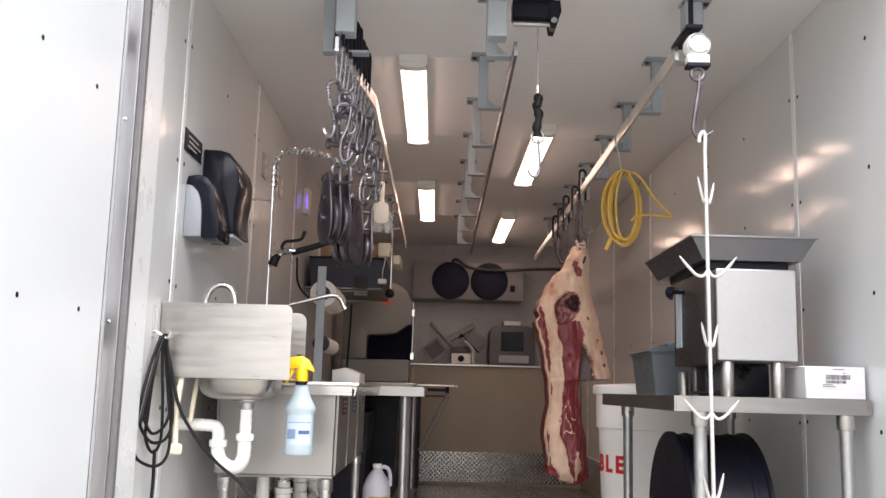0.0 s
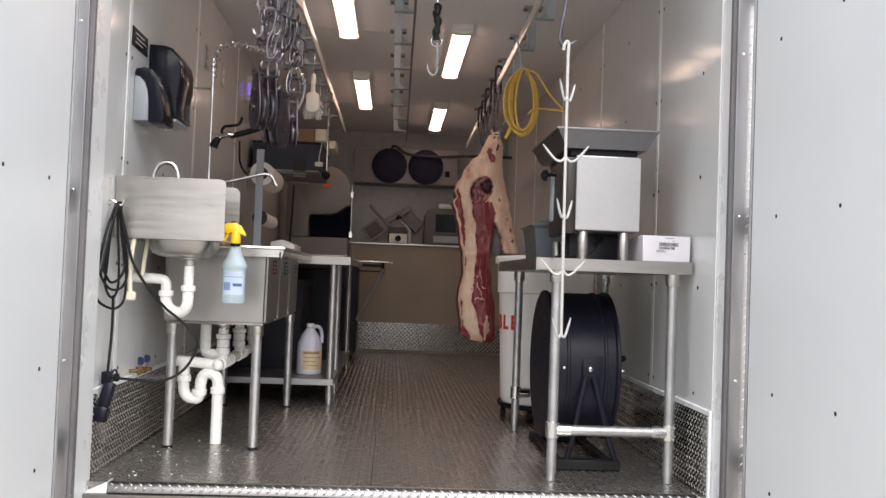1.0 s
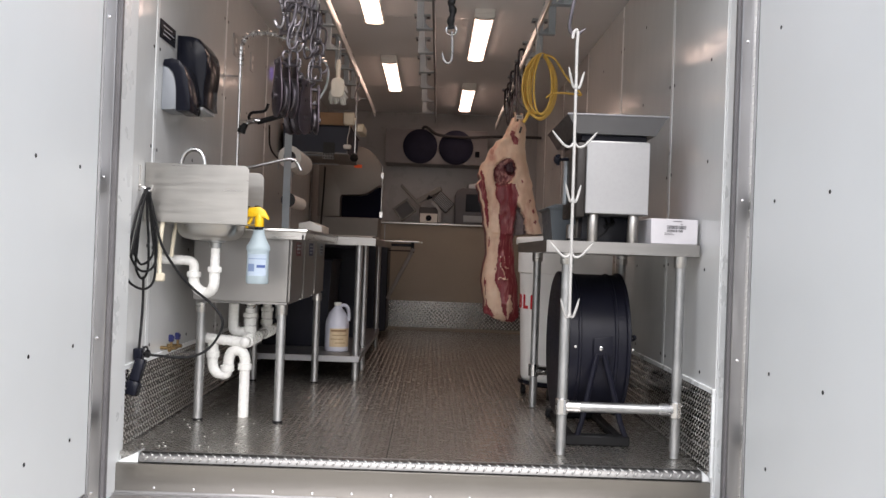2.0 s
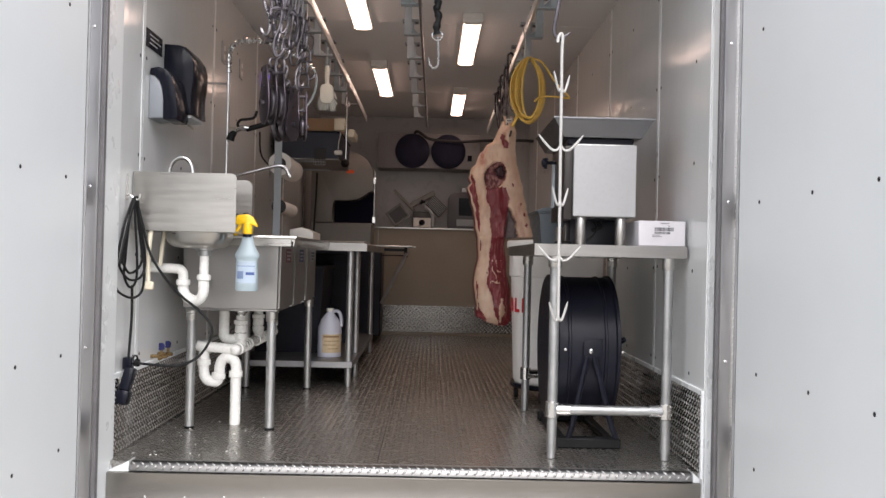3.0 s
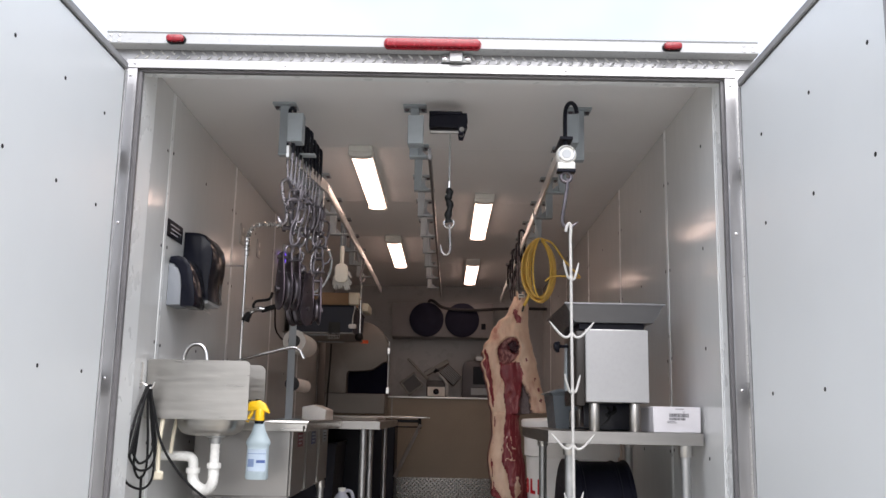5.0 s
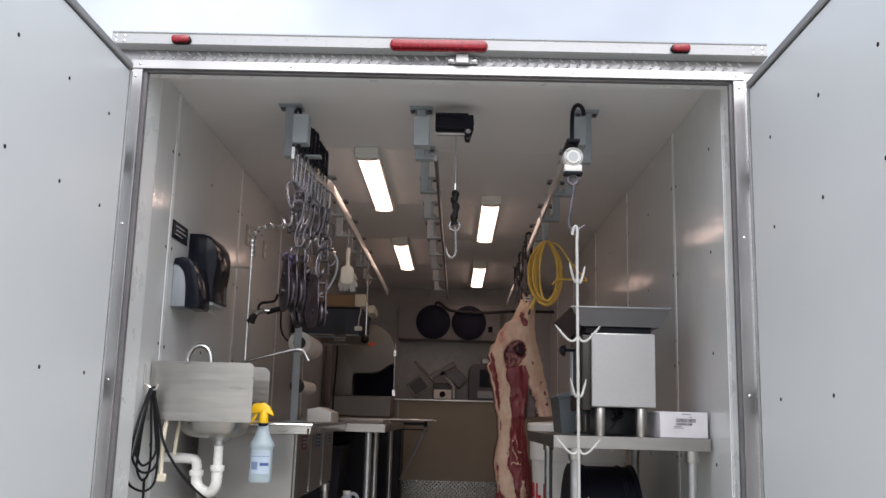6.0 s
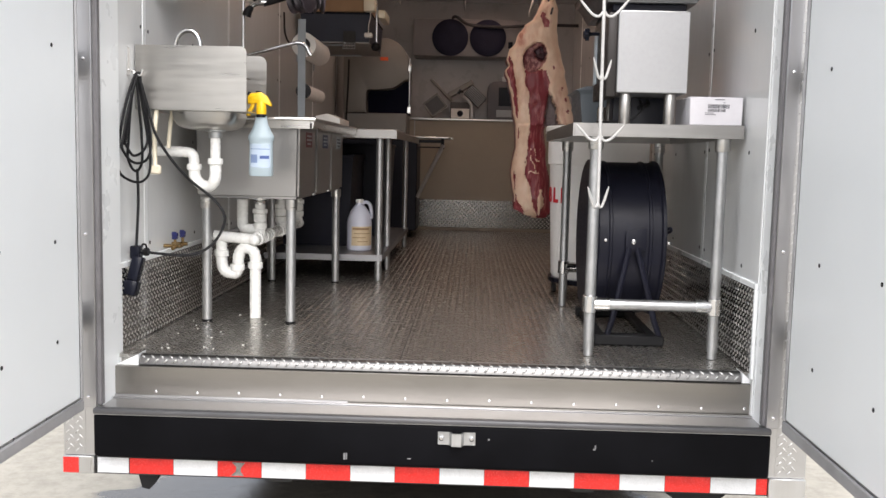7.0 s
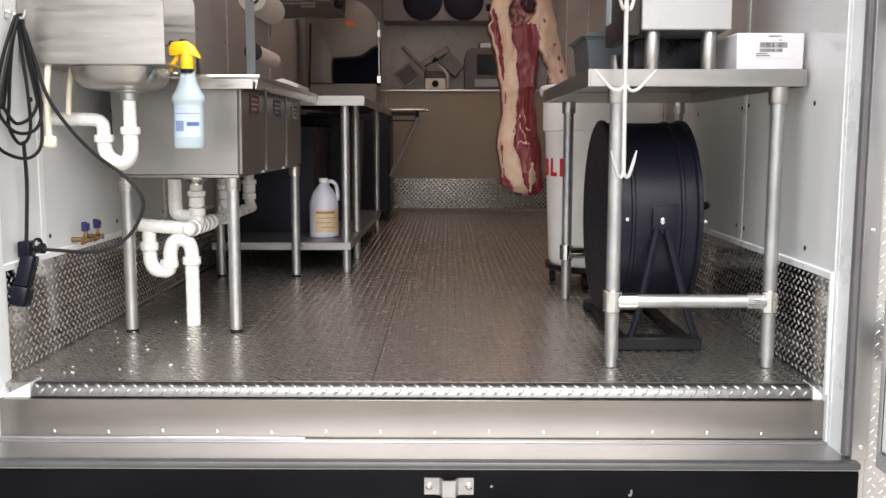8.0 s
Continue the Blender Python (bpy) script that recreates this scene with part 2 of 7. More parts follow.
t.links.new(remap(t, wet, 0, 1, 0.85, 0.08), p.inputs["Roughness"])
bumped(t, p, finer, 0.3, 0.004)
YARD = m


# ---- mesh helpers ----
def box(bm, x0, x1, y0, y1, z0, z1, bev=0.0, seg=1, m=None):
    vs = [bm.verts.new((x, y, z)) for x in (x0, x1) for y in (y0, y1) for z in (z0, z1)]
    fs = [bm.faces.new([vs[i] for i in q]) for q in ((0, 1, 3, 2), (4, 6, 7, 5), (0, 4, 5, 1), (2, 3, 7, 6), (0, 2, 6, 4), (1, 5, 7, 3))]
    if bev:
        es = list({e for f in fs for e in f.edges})
        out = bmesh.ops.bevel(bm, geom=es, offset=bev, segments=seg, affect="EDGES", profile=0.5)
        vs = list({v for f in out["faces"] for v in f.verts} | {v for v in vs if v.is_valid})
    if m is not None:
        bmesh.ops.transform(bm, matrix=m, verts=vs)
    return bm


def prism(bm, outline, axis, a, b, bev=0.0):
    """Closed outline of 2D points, pushed along an axis from a to b. axis x: (y, z); y: (x, z); z: (x, y)."""
    def at(p, d):
        return {"x": (d, p[0], p[1]), "y": (p[0], d, p[1]), "z": (p[0], p[1], d)}[axis]
    lo, hi = [bm.verts.new(at(p, a)) for p in outline], [bm.verts.new(at(p, b)) for p in outline]
    n = len(outline)
    caps = [bm.faces.new(lo), bm.faces.new(hi[::-1])]
    sides = [bm.faces.new((lo[i], hi[i], hi[(i + 1) % n], lo[(i + 1) % n])) for i in range(n)]
    bmesh.ops.recalc_face_normals(bm, faces=caps + sides)
    if bev:
        es = list({e for f in caps for e in f.edges})
        bmesh.ops.bevel(bm, geom=es, offset=bev, segments=2, affect="EDGES", profile=0.5)
    return bm


def smooth_line(pts, steps=6, closed=False):
    """A Catmull-Rom curve through points."""
    ps = [Vector(p) for p in pts]
    n = len(ps)
    out = []
    for i in range(n if closed else n - 1):
        a, b = (ps[i - 1] if closed or i else ps[0] * 2 - ps[1]), ps[i]
        c = ps[(i + 1) % n]
        d = ps[(i + 2) % n] if closed or i + 2 < n else ps[-1] * 2 - ps[-2]
        for k in range(steps):
            s = k / steps
            out.append(0.5 * (2 * b + (c - a) * s + (2 * a - 5 * b + 4 * c - d) * s * s + (3 * b - a - 3 * c + d) * s ** 3))
    if not closed:
        out.append(ps[-1])
    return out


def tube(bm, pts, r, seg=10, closed=False, caps=True, flat=1.0):
    """A round bar along points. r: one radius, or a radius for each point. flat: squashes the section."""
    ps = [Vector(p) for p in pts]
    n = len(ps)
    rs = list(r) if isinstance(r, (list, tuple)) else [r] * n
    def way(i):
        a, b = (ps[i - 1] if i or closed else ps[0]), (ps[(i + 1) % n] if i < n - 1 or closed else ps[-1])
        d = b - a
        return d.normalized() if d.length > 1e-9 else Vector((0, 0, 1))
    w = way(0)
    side = w.orthogonal().normalized()
    if abs(w.z) < 0.9:
        side = w.cross(Vector((0, 0, 1))).normalized()
    rings = []
    for i in range(n):
        w2 = way(i)
        side = (w.rotation_difference(w2) @ side).normalized()
        w = w2
        up = w.cross(side).normalized()
        rings.append([bm.verts.new(ps[i] + rs[i] * (side * math.cos(2 * math.pi * k / seg) + up * flat * math.sin(2 * math.pi * k / seg))) for k in range(seg)])
    for i in range(n if closed else n - 1):
        a, b = rings[i], rings[(i + 1) % n]
        for k in range(seg):
            bm.faces.new((a[k], a[(k + 1) % seg], b[(k + 1) % seg], b[k]))
    if caps and not closed:
        bm.faces.new(rings[0][::-1])
        bm.faces.new(rings[-1])
    return bm


def rod(bm, a, b, r, seg=12, r2=None):
    return tube(bm, [a, b], [r, r if r2 is None else r2], seg)


def lathe(bm, profile, centre, axis="z", seg=28, squash=1.0):
    """Turns a profile of (radius, height) pairs round an axis through centre."""
    c = Vector(centre)
    rings = []
    for r, h in profile:
        ring = []
        for k in range(seg):
            u, v = r * math.cos(2 * math.pi * k / seg), r * squash * math.sin(2 * math.pi * k / seg)
            ring.append(bm.verts.new(c + {"z": Vector((u, v, h)), "x": Vector((h, u, v)), "y": Vector((u, h, v))}[axis]))
        rings.append(ring)
    for a, b in zip(rings, rings[1:]):
        for k in range(seg):
            bm.faces.new((a[k], a[(k + 1) % seg], b[(k + 1) % seg], b[k]))
    if profile[0][0] > 1e-6:
        bm.faces.new(rings[0][::-1])
    if profile[-1][0] > 1e-6:
        bm.faces.new(rings[-1])
    bmesh.ops.remove_doubles(bm, verts=[v for r in rings for v in r], dist=1e-6)
    bmesh.ops.recalc_face_normals(bm, faces=bm.faces[:])
    return bm


def torus(bm, centre, R, r, axis="y", seg=24, ring=8):
    c = Vector(centre)
    pts = []
    for k in range(seg):
        u, v = R * math.cos(2 * math.pi * k / seg), R * math.sin(2 * math.pi * k / seg)
        pts.append(c + {"z": Vector((u, v, 0)), "x": Vector((0, u, v)), "y": Vector((u, 0, v))}[axis])
    return tube(bm, pts, r, ring, closed=True)


def B():
    return bmesh.new()


def root_place(ob):
    while ob.parent:
        ob = ob.parent
    return ob.location.copy()


def mesh_of(name, bm, material, shift=None, angle=38):
    if shift is not None:
        bmesh.ops.translate(bm, vec=-shift, verts=bm.verts[:])
    bmesh.ops.recalc_face_normals(bm, faces=bm.faces[:])
    me = bpy.data.meshes.new(name)
    bm.to_mesh(me)
    bm.free()
    me.materials.append(material)
    me.polygons.foreach_set("use_smooth", [True] * len(me.polygons))
    me.set_sharp_from_angle(angle=radians(angle))
    return me


def part(name, bm, material, parent, label="", angle=38):
    """Links a bmesh, drawn in world metres, as one mesh object under a thing or a part."""
    ob = new(name, mesh_of(name, bm, material, root_place(parent), angle))
    ob.parent = parent
    return tagged(ob, label)


def thing(name, at, label, category, group="", kind=""):
    ob = new(name)
    ob.empty_display_size = 0.05
    ob.location = at
    return tagged(ob, label, category, group, kind)


def solid(name, bm, material, label, category, at=(0, 0, 0), group="", kind="", angle=38):
    """A thing of one mesh, with its origin at a place."""
    ob = new(name, mesh_of(name, bm, material, Vector(at), angle))
    ob.location = at
    return tagged(ob, label, category, group, kind)


def piece(name, me, parent, m):
    """A repeat on shared mesh data, at a pose in the thing's own metres."""
    ob = new(name, me)
    ob.parent = parent
    ob.matrix_basis = m
    return ob


# ---- the plan ----
XL, XR = -1.24, 1.018          # inner faces of the side walls
OL, OR_ = -1.35, 1.165        # outer faces of the body
YF, YB = 0.20, 6.55           # edge of the floor, inner face of the front wall
ZC, ROOF = 2.292, 2.34
GROUND = -0.80

# ---- ground and the body of the truck ----
bm = B()
box(bm, -60, 60, -60, 60, GROUND - 0.05, GROUND)
solid("ground", bm, YARD, "pale concrete yard with dark wet puddles", "ground", kind="structure")

bm = B()
box(bm, OL, XL, 0.12, YB + 0.1, -0.15, ROOF - 0.02)
wall_left = solid("wall_left", bm, TRIM, "white panelled side wall with dark rivets", "wall", kind="structure")
bm = B()
box(bm, XR, OR_, 0.16, YB + 0.1, -0.15, ROOF - 0.02)
wall_right = solid("wall_right", bm, TRIM, "white panelled side wall with dark rivets", "wall", kind="structure")
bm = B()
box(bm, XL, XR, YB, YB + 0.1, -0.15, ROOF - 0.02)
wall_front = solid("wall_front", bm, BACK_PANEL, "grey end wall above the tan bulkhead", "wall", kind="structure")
bm = B()
box(bm, OL, OR_, 0.12, YB + 0.1, ROOF - 0.02, ROOF + 0.03)
box(bm, XL, XR, 0.1405, YB, ZC, ROOF - 0.0205)
for y in (1.35, 2.57, 3.79, 5.01):
    box(bm, XL + 0.002, XR - 0.002, y - 0.014, y + 0.014, ZC - 0.0007, ZC + 0.001)
solid("ceiling", bm, CEILING, "smooth white panelled ceiling with cross joints", "ceiling", kind="structure")

# jambs behind the steel door frame
bm = B()
box(bm, OL + 0.001, -1.222, 0.112, 0.1185, -0.15, 2.29)
box(bm, -1.2735, -1.222, 0.0865, 0.1115, -0.15, 2.29)
box(bm, -1.2385, -1.222, 0.118, 0.262, -0.15, 2.285)
solid("trim_left", bm, TRIM, "white jamb lining beside the opening", "trim", kind="structure")
bm = B()
box(bm, 1.0195, 1.0695, 0.0865, 0.158, -0.15, 2.29)
box(bm, 1.070, OR_ - 0.001, 0.112, 0.158, -0.15, 2.29)
solid("trim_right", bm, TRIM, "white jamb lining beside the opening", "trim", kind="structure")


def wall_panels(wall, x, side, seams, rows, mids):
    """Panels 3 mm thick with joint strips between them, and dark drive rivets; side is +1 where the room lies towards +x."""
    edges = [0.268 if side > 0 else 0.165, *seams, YB - 0.002]
    for a, b in zip(edges, edges[1:]):
        bm = B()
        box(bm, min(x, x + side * 0.003), max(x, x + side * 0.003), a + 0.012, b - 0.012, -0.148, ZC - 0.002)
        part("panel", bm, WHITE_PANEL, wall)
    for y in seams:
        bm = B()
        xa, xb = sorted((x, x + side * 0.0055))
        box(bm, xa, xb, y - 0.017, y + 0.017, 0.302, ZC - 0.004, 0.002)
        part("joint_strip", bm, TRIM, wall)
    bm = B()
    lathe(bm, [(0.0075, 0.0), (0.0075, 0.0012), (0.004, 0.002), (0.0, 0.002)], (0, 0, 0), "x", 10)
    if side < 0:
        bmesh.ops.scale(bm, vec=(-1, 1, 1), verts=bm.verts[:])
    me = mesh_of("rivet", bm, BLACK_RUBBER)
    rng = random.Random(5)
    for y in seams:
        for z in rows:
            for d in (-0.04, 0.04):
                if y + d > 0.2:
                    piece("rivet", me, wall, Matrix.Translation((x + side * 0.003, y + d + rng.uniform(-0.006, 0.006), z + rng.uniform(-0.008, 0.008))))
    for y in mids:
        for z in rows[::1]:
            piece("rivet", me, wall, Matrix.Translation((x + side * 0.003, y + rng.uniform(-0.015, 0.015), z + rng.uniform(-0.012, 0.012))))


ROWS_Z = (0.36, 0.775, 1.19, 1.605, 2.02)
wall_panels(wall_left, XL, 1, (0.555, 1.765, 2.985, 4.205, 5.42), ROWS_Z, (1.16, 2.37, 3.6, 4.8))
wall_panels(wall_right, XR, -1, (0.958, 2.12, 3.34, 4.56, 5.78), ROWS_Z, (0.366, 1.54, 2.73, 3.95, 5.15))


# ---- floor of tread plate ----
def tread_lugs(u0, u1, v0, v1, pitch, length, width, height, place):
    """Raised lugs on a plane, slanting one way in one row and the other way in the next; place(u, v, h) gives the world point. One joined mesh."""
    nu, nv = int((u1 - u0) / (2 * pitch)), int((v1 - v0) / pitch)
    iu, iv = np.meshgrid(np.arange(nu), np.arange(nv), indexing="ij")
    cu, cv = (u0 + (iu.ravel() + 0.25 + 0.5 * (iv.ravel() % 2)) * 2 * pitch), (v0 + (iv.ravel() + 0.5) * pitch)
    ang = np.where(iv.ravel() % 2 == 0, math.pi / 4, -math.pi / 4)
    l, w = length / 2, width / 2
    rim = [(-l, 0), (-l * 0.5, -w), (l * 0.5, -w), (l, 0), (l * 0.5, w), (-l * 0.5, w)]
    loc = np.array([(a, b, 0) for a, b in rim] + [(a * 0.82, b * 0.52, 1) for a, b in rim])
    faces = []
    for k in range(6):
        n = (k + 1) % 6
        faces += [(k, n, 6 + n), (k, 6 + n, 6 + k)]
    faces = np.array(faces + [(6, 7, 8), (6, 8, 9), (6, 9, 10), (6, 10, 11)])
    ca, sa = np.cos(ang)[:, None], np.sin(ang)[:, None]
    uu = cu[:, None] + loc[None, :, 0] * ca - loc[None, :, 1] * sa
    vv = cv[:, None] + loc[None, :, 0] * sa + loc[None, :, 1] * ca
    hh = np.broadcast_to(loc[None, :, 2] * height, uu.shape)
    pts = np.stack(place(uu.ravel(), vv.ravel(), hh.ravel()), axis=1)
    fs = (faces[None] + 12 * np.arange(len(cu))[:, None, None]).reshape(-1, 3)
    return pts, fs


def lug_part(name, pts, fs, material, parent, label):
    me = bpy.data.meshes.new(name)
    me.vertices.add(len(pts))
    me.vertices.foreach_set("co", pts.astype(np.float32).ravel())
    me.loops.add(fs.size)
    me.loops.foreach_set("vertex_index", fs.astype(np.int32).ravel())
    me.polygons.add(len(fs))
    me.polygons.foreach_set("loop_start", np.arange(0, fs.size, 3, dtype=np.int32))
    me.update(calc_edges=True)
    me.materials.append(material)
    ob = new(name, me)
    ob.parent = parent
    return tagged(ob, label, kind="stuff")


bm = B()
for a, b in ((XL + 0.001, -0.147), (-0.145, XR - 0.001)):
    box(bm, a, b, 0.236, YB, -0.012, 0.0)
box(bm, XL + 0.001, XR - 0.001, 0.255, YB, -0.14, -0.0125)
floor = solid("floor", bm, TREAD, "worn aluminium tread plate floor with raised lugs", "floor", kind="structure")
pts, fs = tread_lugs(XL + 0.02, XR - 0.02, 0.25, 6.08, 0.0162, 0.0215, 0.0044, 0.0011, lambda u, v, h: (u, v, h - 0.0001))
lug_part("raised_lugs", pts, fs, LUG, floor, "raised lugs of the tread plate")

# bright nosing of larger tread along the edge of the floor
bm = B()
prism(bm, [(0.252, 0.0025), (0.232, 0.0025), (0.221, -0.003), (0.2135, -0.0135), (0.2095, -0.030), (0.214, -0.030), (0.238, -0.0125), (0.252, -0.012)], "x", -1.140, 0.986)
NOSING = surface("nosing_aluminium", (0.16, 0.158, 0.155), 0.32, 1.0, vary=0.10, scale=4, bump=0.0, rough_vary=0.05)
PLAIN_LUG = surface("worn_lug_aluminium", (0.62, 0.615, 0.60), 0.32, 1.0, vary=0.1, bump=0.0)
NOSE_LUG = surface("worn_nosing_lugs", (0.46, 0.455, 0.445), 0.34, 1.0, vary=0.1, bump=0.0)
nosing = solid("floor_nosing", bm, NOSING, "bright aluminium tread nosing along the floor edge", "threshold", kind="structure")
S_, Y_, Z_ = (0.0, 0.020, 0.0323, 0.0452, 0.0622), (0.252, 0.232, 0.221, 0.2135, 0.2095), (0.0025, 0.0025, -0.003, -0.0135, -0.030)
NY_, NZ_ = (0.0, -0.25, -0.63, -0.9, -0.97), (1.0, 0.97, 0.77, 0.43, 0.24)
pts, fs = tread_lugs(-1.138, 0.984, 0.0232, 0.0570, 0.0168, 0.0240, 0.0074, 0.0036,
                     lambda u, v, h: (u, np.interp(v, S_, Y_) + h * np.interp(v, S_, NY_), np.interp(v, S_, Z_) + h * np.interp(v, S_, NZ_)))
lug_part("raised_lugs", pts, fs, NOSE_LUG, nosing, "large raised lugs")
bm = B()
box(bm, -1.139, 0.985, 0.2415, 0.2515, 0.0022, 0.0046, 0.0012)
part("edge_strip", bm, NOSE_LUG, nosing, "bright worn top edge")

bm = B()
box(bm, -1.221, 1.031, 0.194, 0.199, -0.1435, -0.034, 0.001)
box(bm, -1.221, 1.031, 0.1985, 0.24, -0.0415, -0.034)
apron = solid("sill_apron", bm, APRON_STEEL, "smooth stainless steel riser below the floor edge", "threshold", kind="structure")
bm = B()
lathe(bm, [(0.005, 0.0), (0.0045, -0.0015), (0.002, -0.0026), (0.0, -0.0028)], (0, 0, 0), "y", 10)
me = mesh_of("rivet", bm, CHROME)
for k in range(15):
    piece("rivet", me, apron, Matrix.Translation((-1.075 + 0.148 * k, 0.1938, -0.122 - 0.002 * math.sin(k * 2.1))))

bm = B()
box(bm, -1.221, 1.031, -0.004, 0.193, -0.156, -0.1455, 0.002)
box(bm, -1.221, 1.031, 0.168, 0.188, -0.146, -0.140, 0.002)
box(bm, -1.221, -0.39, 0.186, 0.1935, -0.146, -0.135, 0.001)
ledge = solid("sill_ledge", bm, FRAME_ALU, "scuffed aluminium sill ledge above the bumper", "threshold", kind="structure")

bm = B()
box(bm, -1.221, 1.031, -0.009, 0.022, -0.1535, -0.133, 0.007, 2)
part("lip", bm, surface("dull_grey_lip", (0.11, 0.11, 0.115), 0.45, 0.6, vary=0.12, scale=4, fine=50, bump=0.08), ledge, "dull grey rounded lip")
bm = B()
box(bm, -0.2145, -0.2115, 0.256, 6.09, -0.002, 0.0013)
part("plate_seam", bm, DARK_CORE, floor, "dark seam between two floor plates")

rng = random.Random(21)
bm = B()
for k in range(26):
    x, y = rng.uniform(-1.19, -0.72), 0.33 + 0.75 * rng.random() ** 1.3
    r = rng.uniform(0.0022, 0.0046)
    bmesh.ops.create_icosphere(bm, subdivisions=1, radius=r, matrix=Matrix.Translation((x, y, r * 0.4 + 0.001)) @ Matrix.Diagonal((rng.uniform(0.7, 1.6), 1.0, 0.55, 1.0)))
solid("crumbs", bm, WHITE_PLASTIC, "small white crumbs scattered on the floor", "crumbs", (-0.95, 0.6, 0.0), kind="stuff")

# kick plates of finer tread along the walls
def kick_plate(name, x, side, y0, y1, label):
    bm = B()
    xa, xb = sorted((x + side * 0.0035, x + side * 0.006))
    box(bm, xa, xb, y0, y1, 0.001, 0.302)
    ob = solid(name, bm, KICK, label, "kick plate", kind="structure")
    xs = x + side * 0.006
    pts, fs = tread_lugs(y0 + 0.005, y1 - 0.005, 0.006, 0.298, 0.0162, 0.0200, 0.0056, 0.0026 * side, lambda u, v, h: (xs + h, u, v))
    if side > 0:
        fs = fs[:, ::-1]
    lug_part("raised_lugs", pts, fs, KICK_LUG, ob, "raised lugs of the tread plate")
    bm = B()
    xa, xb = sorted((x + side * 0.003, x + side * 0.014))
    box(bm, xa, xb, y0 - 0.014, y1, 0.302, 0.322, 0.002)
    box(bm, xa, xb, y0 - 0.016, y0 - 0.0005, -0.01, 0.302, 0.002)
    part("edge_trim", bm, TRIM, ob, "white edge trim")
    return ob


kick_plate("baseboard_left", XL, 1, 0.284, 6.1, "tread plate skirting with white top trim")
kick_plate("baseboard_right", XR, -1, 0.185, 6.1, "tread plate skirting with white top trim")
# small white corner blocks where the nosing meets the walls
for k, (xa, xb, top) in enumerate(((-1.2215, -1.143, 0.006), (1.030, 0.989, 0.004))):
    bm = B()
    prism(bm, [(xa, -0.033), (xb, -0.033), (xb, top)], "y", 0.209, 0.283)
    solid("trim_corner_%d" % (k + 1), bm, TRIM, "white sealed corner beside the threshold", "trim", kind="structure")

# ---- bulkhead at the far end ----
bm = B()
box(bm, XL + 0.007, XR - 0.007, 6.12, YB - 0.001, 0.0, 1.082)
bulk = solid("wall_bulkhead", bm, BULKHEAD, "tan lower bulkhead with a steel ledge on top", "wall", kind="structure")
bm = B()
box(bm, XL + 0.008, XR - 0.008, 6.095, YB - 0.002, 1.0825, 1.101, 0.004)
part("ledge", bm, STEEL, bulk, "stainless ledge")
bm = B()
box(bm, XL + 0.05, XR - 0.05, 6.113, 6.1195, 0.03, 0.30)
part("kick_plate", bm, surface("dark_tread_plate", (0.20, 0.195, 0.185), 0.25, 1.0, vary=0.1, scale=3, bump=0.0), bulk, "tread plate skirting")
pts, fs = tread_lugs(XL + 0.06, XR - 0.06, 0.035, 0.295, 0.0200, 0.0300, 0.0095, 0.0060, lambda u, v, h: (u, 6.113 - h, v))
lug_part("raised_lugs", pts, fs, surface("dull_lugs", (0.58, 0.56, 0.53), 0.34, 1.0, vary=0.1, bump=0.0), bulk, "raised lugs")
bm = B()
box(bm, -0.565, -0.557, 6.112, 6.1198, 0.31, 1.08)
part("joint", bm, GALV, bulk)

# ---- steel door frame, header and corner posts ----
def frame_post(name, x0, x1, label):
    bm = B()
    box(bm, x0, x1, 0.046, 0.060, -0.145, 2.209, 0.002)
    ob = solid(name, bm, FRAME_ALU, label, "door frame", kind="structure")
    return ob


post_left = frame_post("door_frame_left", -1.274, -1.228, "scuffed aluminium door frame upright")
post_right = frame_post("door_frame_right", 1.027, 1.070, "scuffed aluminium door frame upright")
bm = B()
lathe(bm, [(0.006, 0.0), (0.0055, -0.002), (0.002, -0.0035), (0.0, -0.0038)], (0, 0, 0), "y", 10)
me = mesh_of("bolt", bm, CHROME)
for ob, x in ((post_left, -1.255), (post_right, 1.049)):
    for z in (-0.11, 0.446, 1.024, 1.60, 2.18):
        piece("bolt", me, ob, Matrix.Translation((x, 0.0458, z)))
for ob, xa, xb in ((post_left, -1.2320, -1.2135), (post_right, 1.0155, 1.0310)):
    bm = B()
    box(bm, xa, xb, 0.0605, 0.085, -0.14, 2.202, 0.003)
    part("gasket", bm, GASKET, ob, "dark grey rubber gasket")


POST_PLATE = surface("dull_tread_plate", (0.50, 0.495, 0.49), 0.40, 1.0, vary=0.08, scale=3, fine=50, bump=0.03, rough_vary=0.05)


def corner_post(name, x0, x1):
    bm = B()
    box(bm, x0, x1, 0.062, 0.11, -0.318, 2.286)
    ob = solid(name, bm, POST_PLATE, "aluminium tread plate corner post", "corner post", kind="structure")
    pts, fs = tread_lugs(x0 + 0.004, x1 - 0.002, -0.31, 2.2, 0.0162, 0.022, 0.0042, 0.0018, lambda u, v, h: (u, 0.062 - h, v))
    lug_part("raised_lugs", pts, fs, PLAIN_LUG, ob, "raised lugs")
    return ob


for k, (xa, xb) in enumerate(((-1.274, -1.2235), (1.0345, 1.070))):
    bm = B()
    box(bm, xa, xb, 0.0625, 0.11, -0.318, -0.147)
    solid("trim_lower_%d" % (k + 1), bm, POST_PLATE, "aluminium plate beside the bumper end", "trim", kind="structure")
corner_post("corner_post_left", OL, -1.2745)
corner_post("corner_post_right", 1.0705, 1.172)

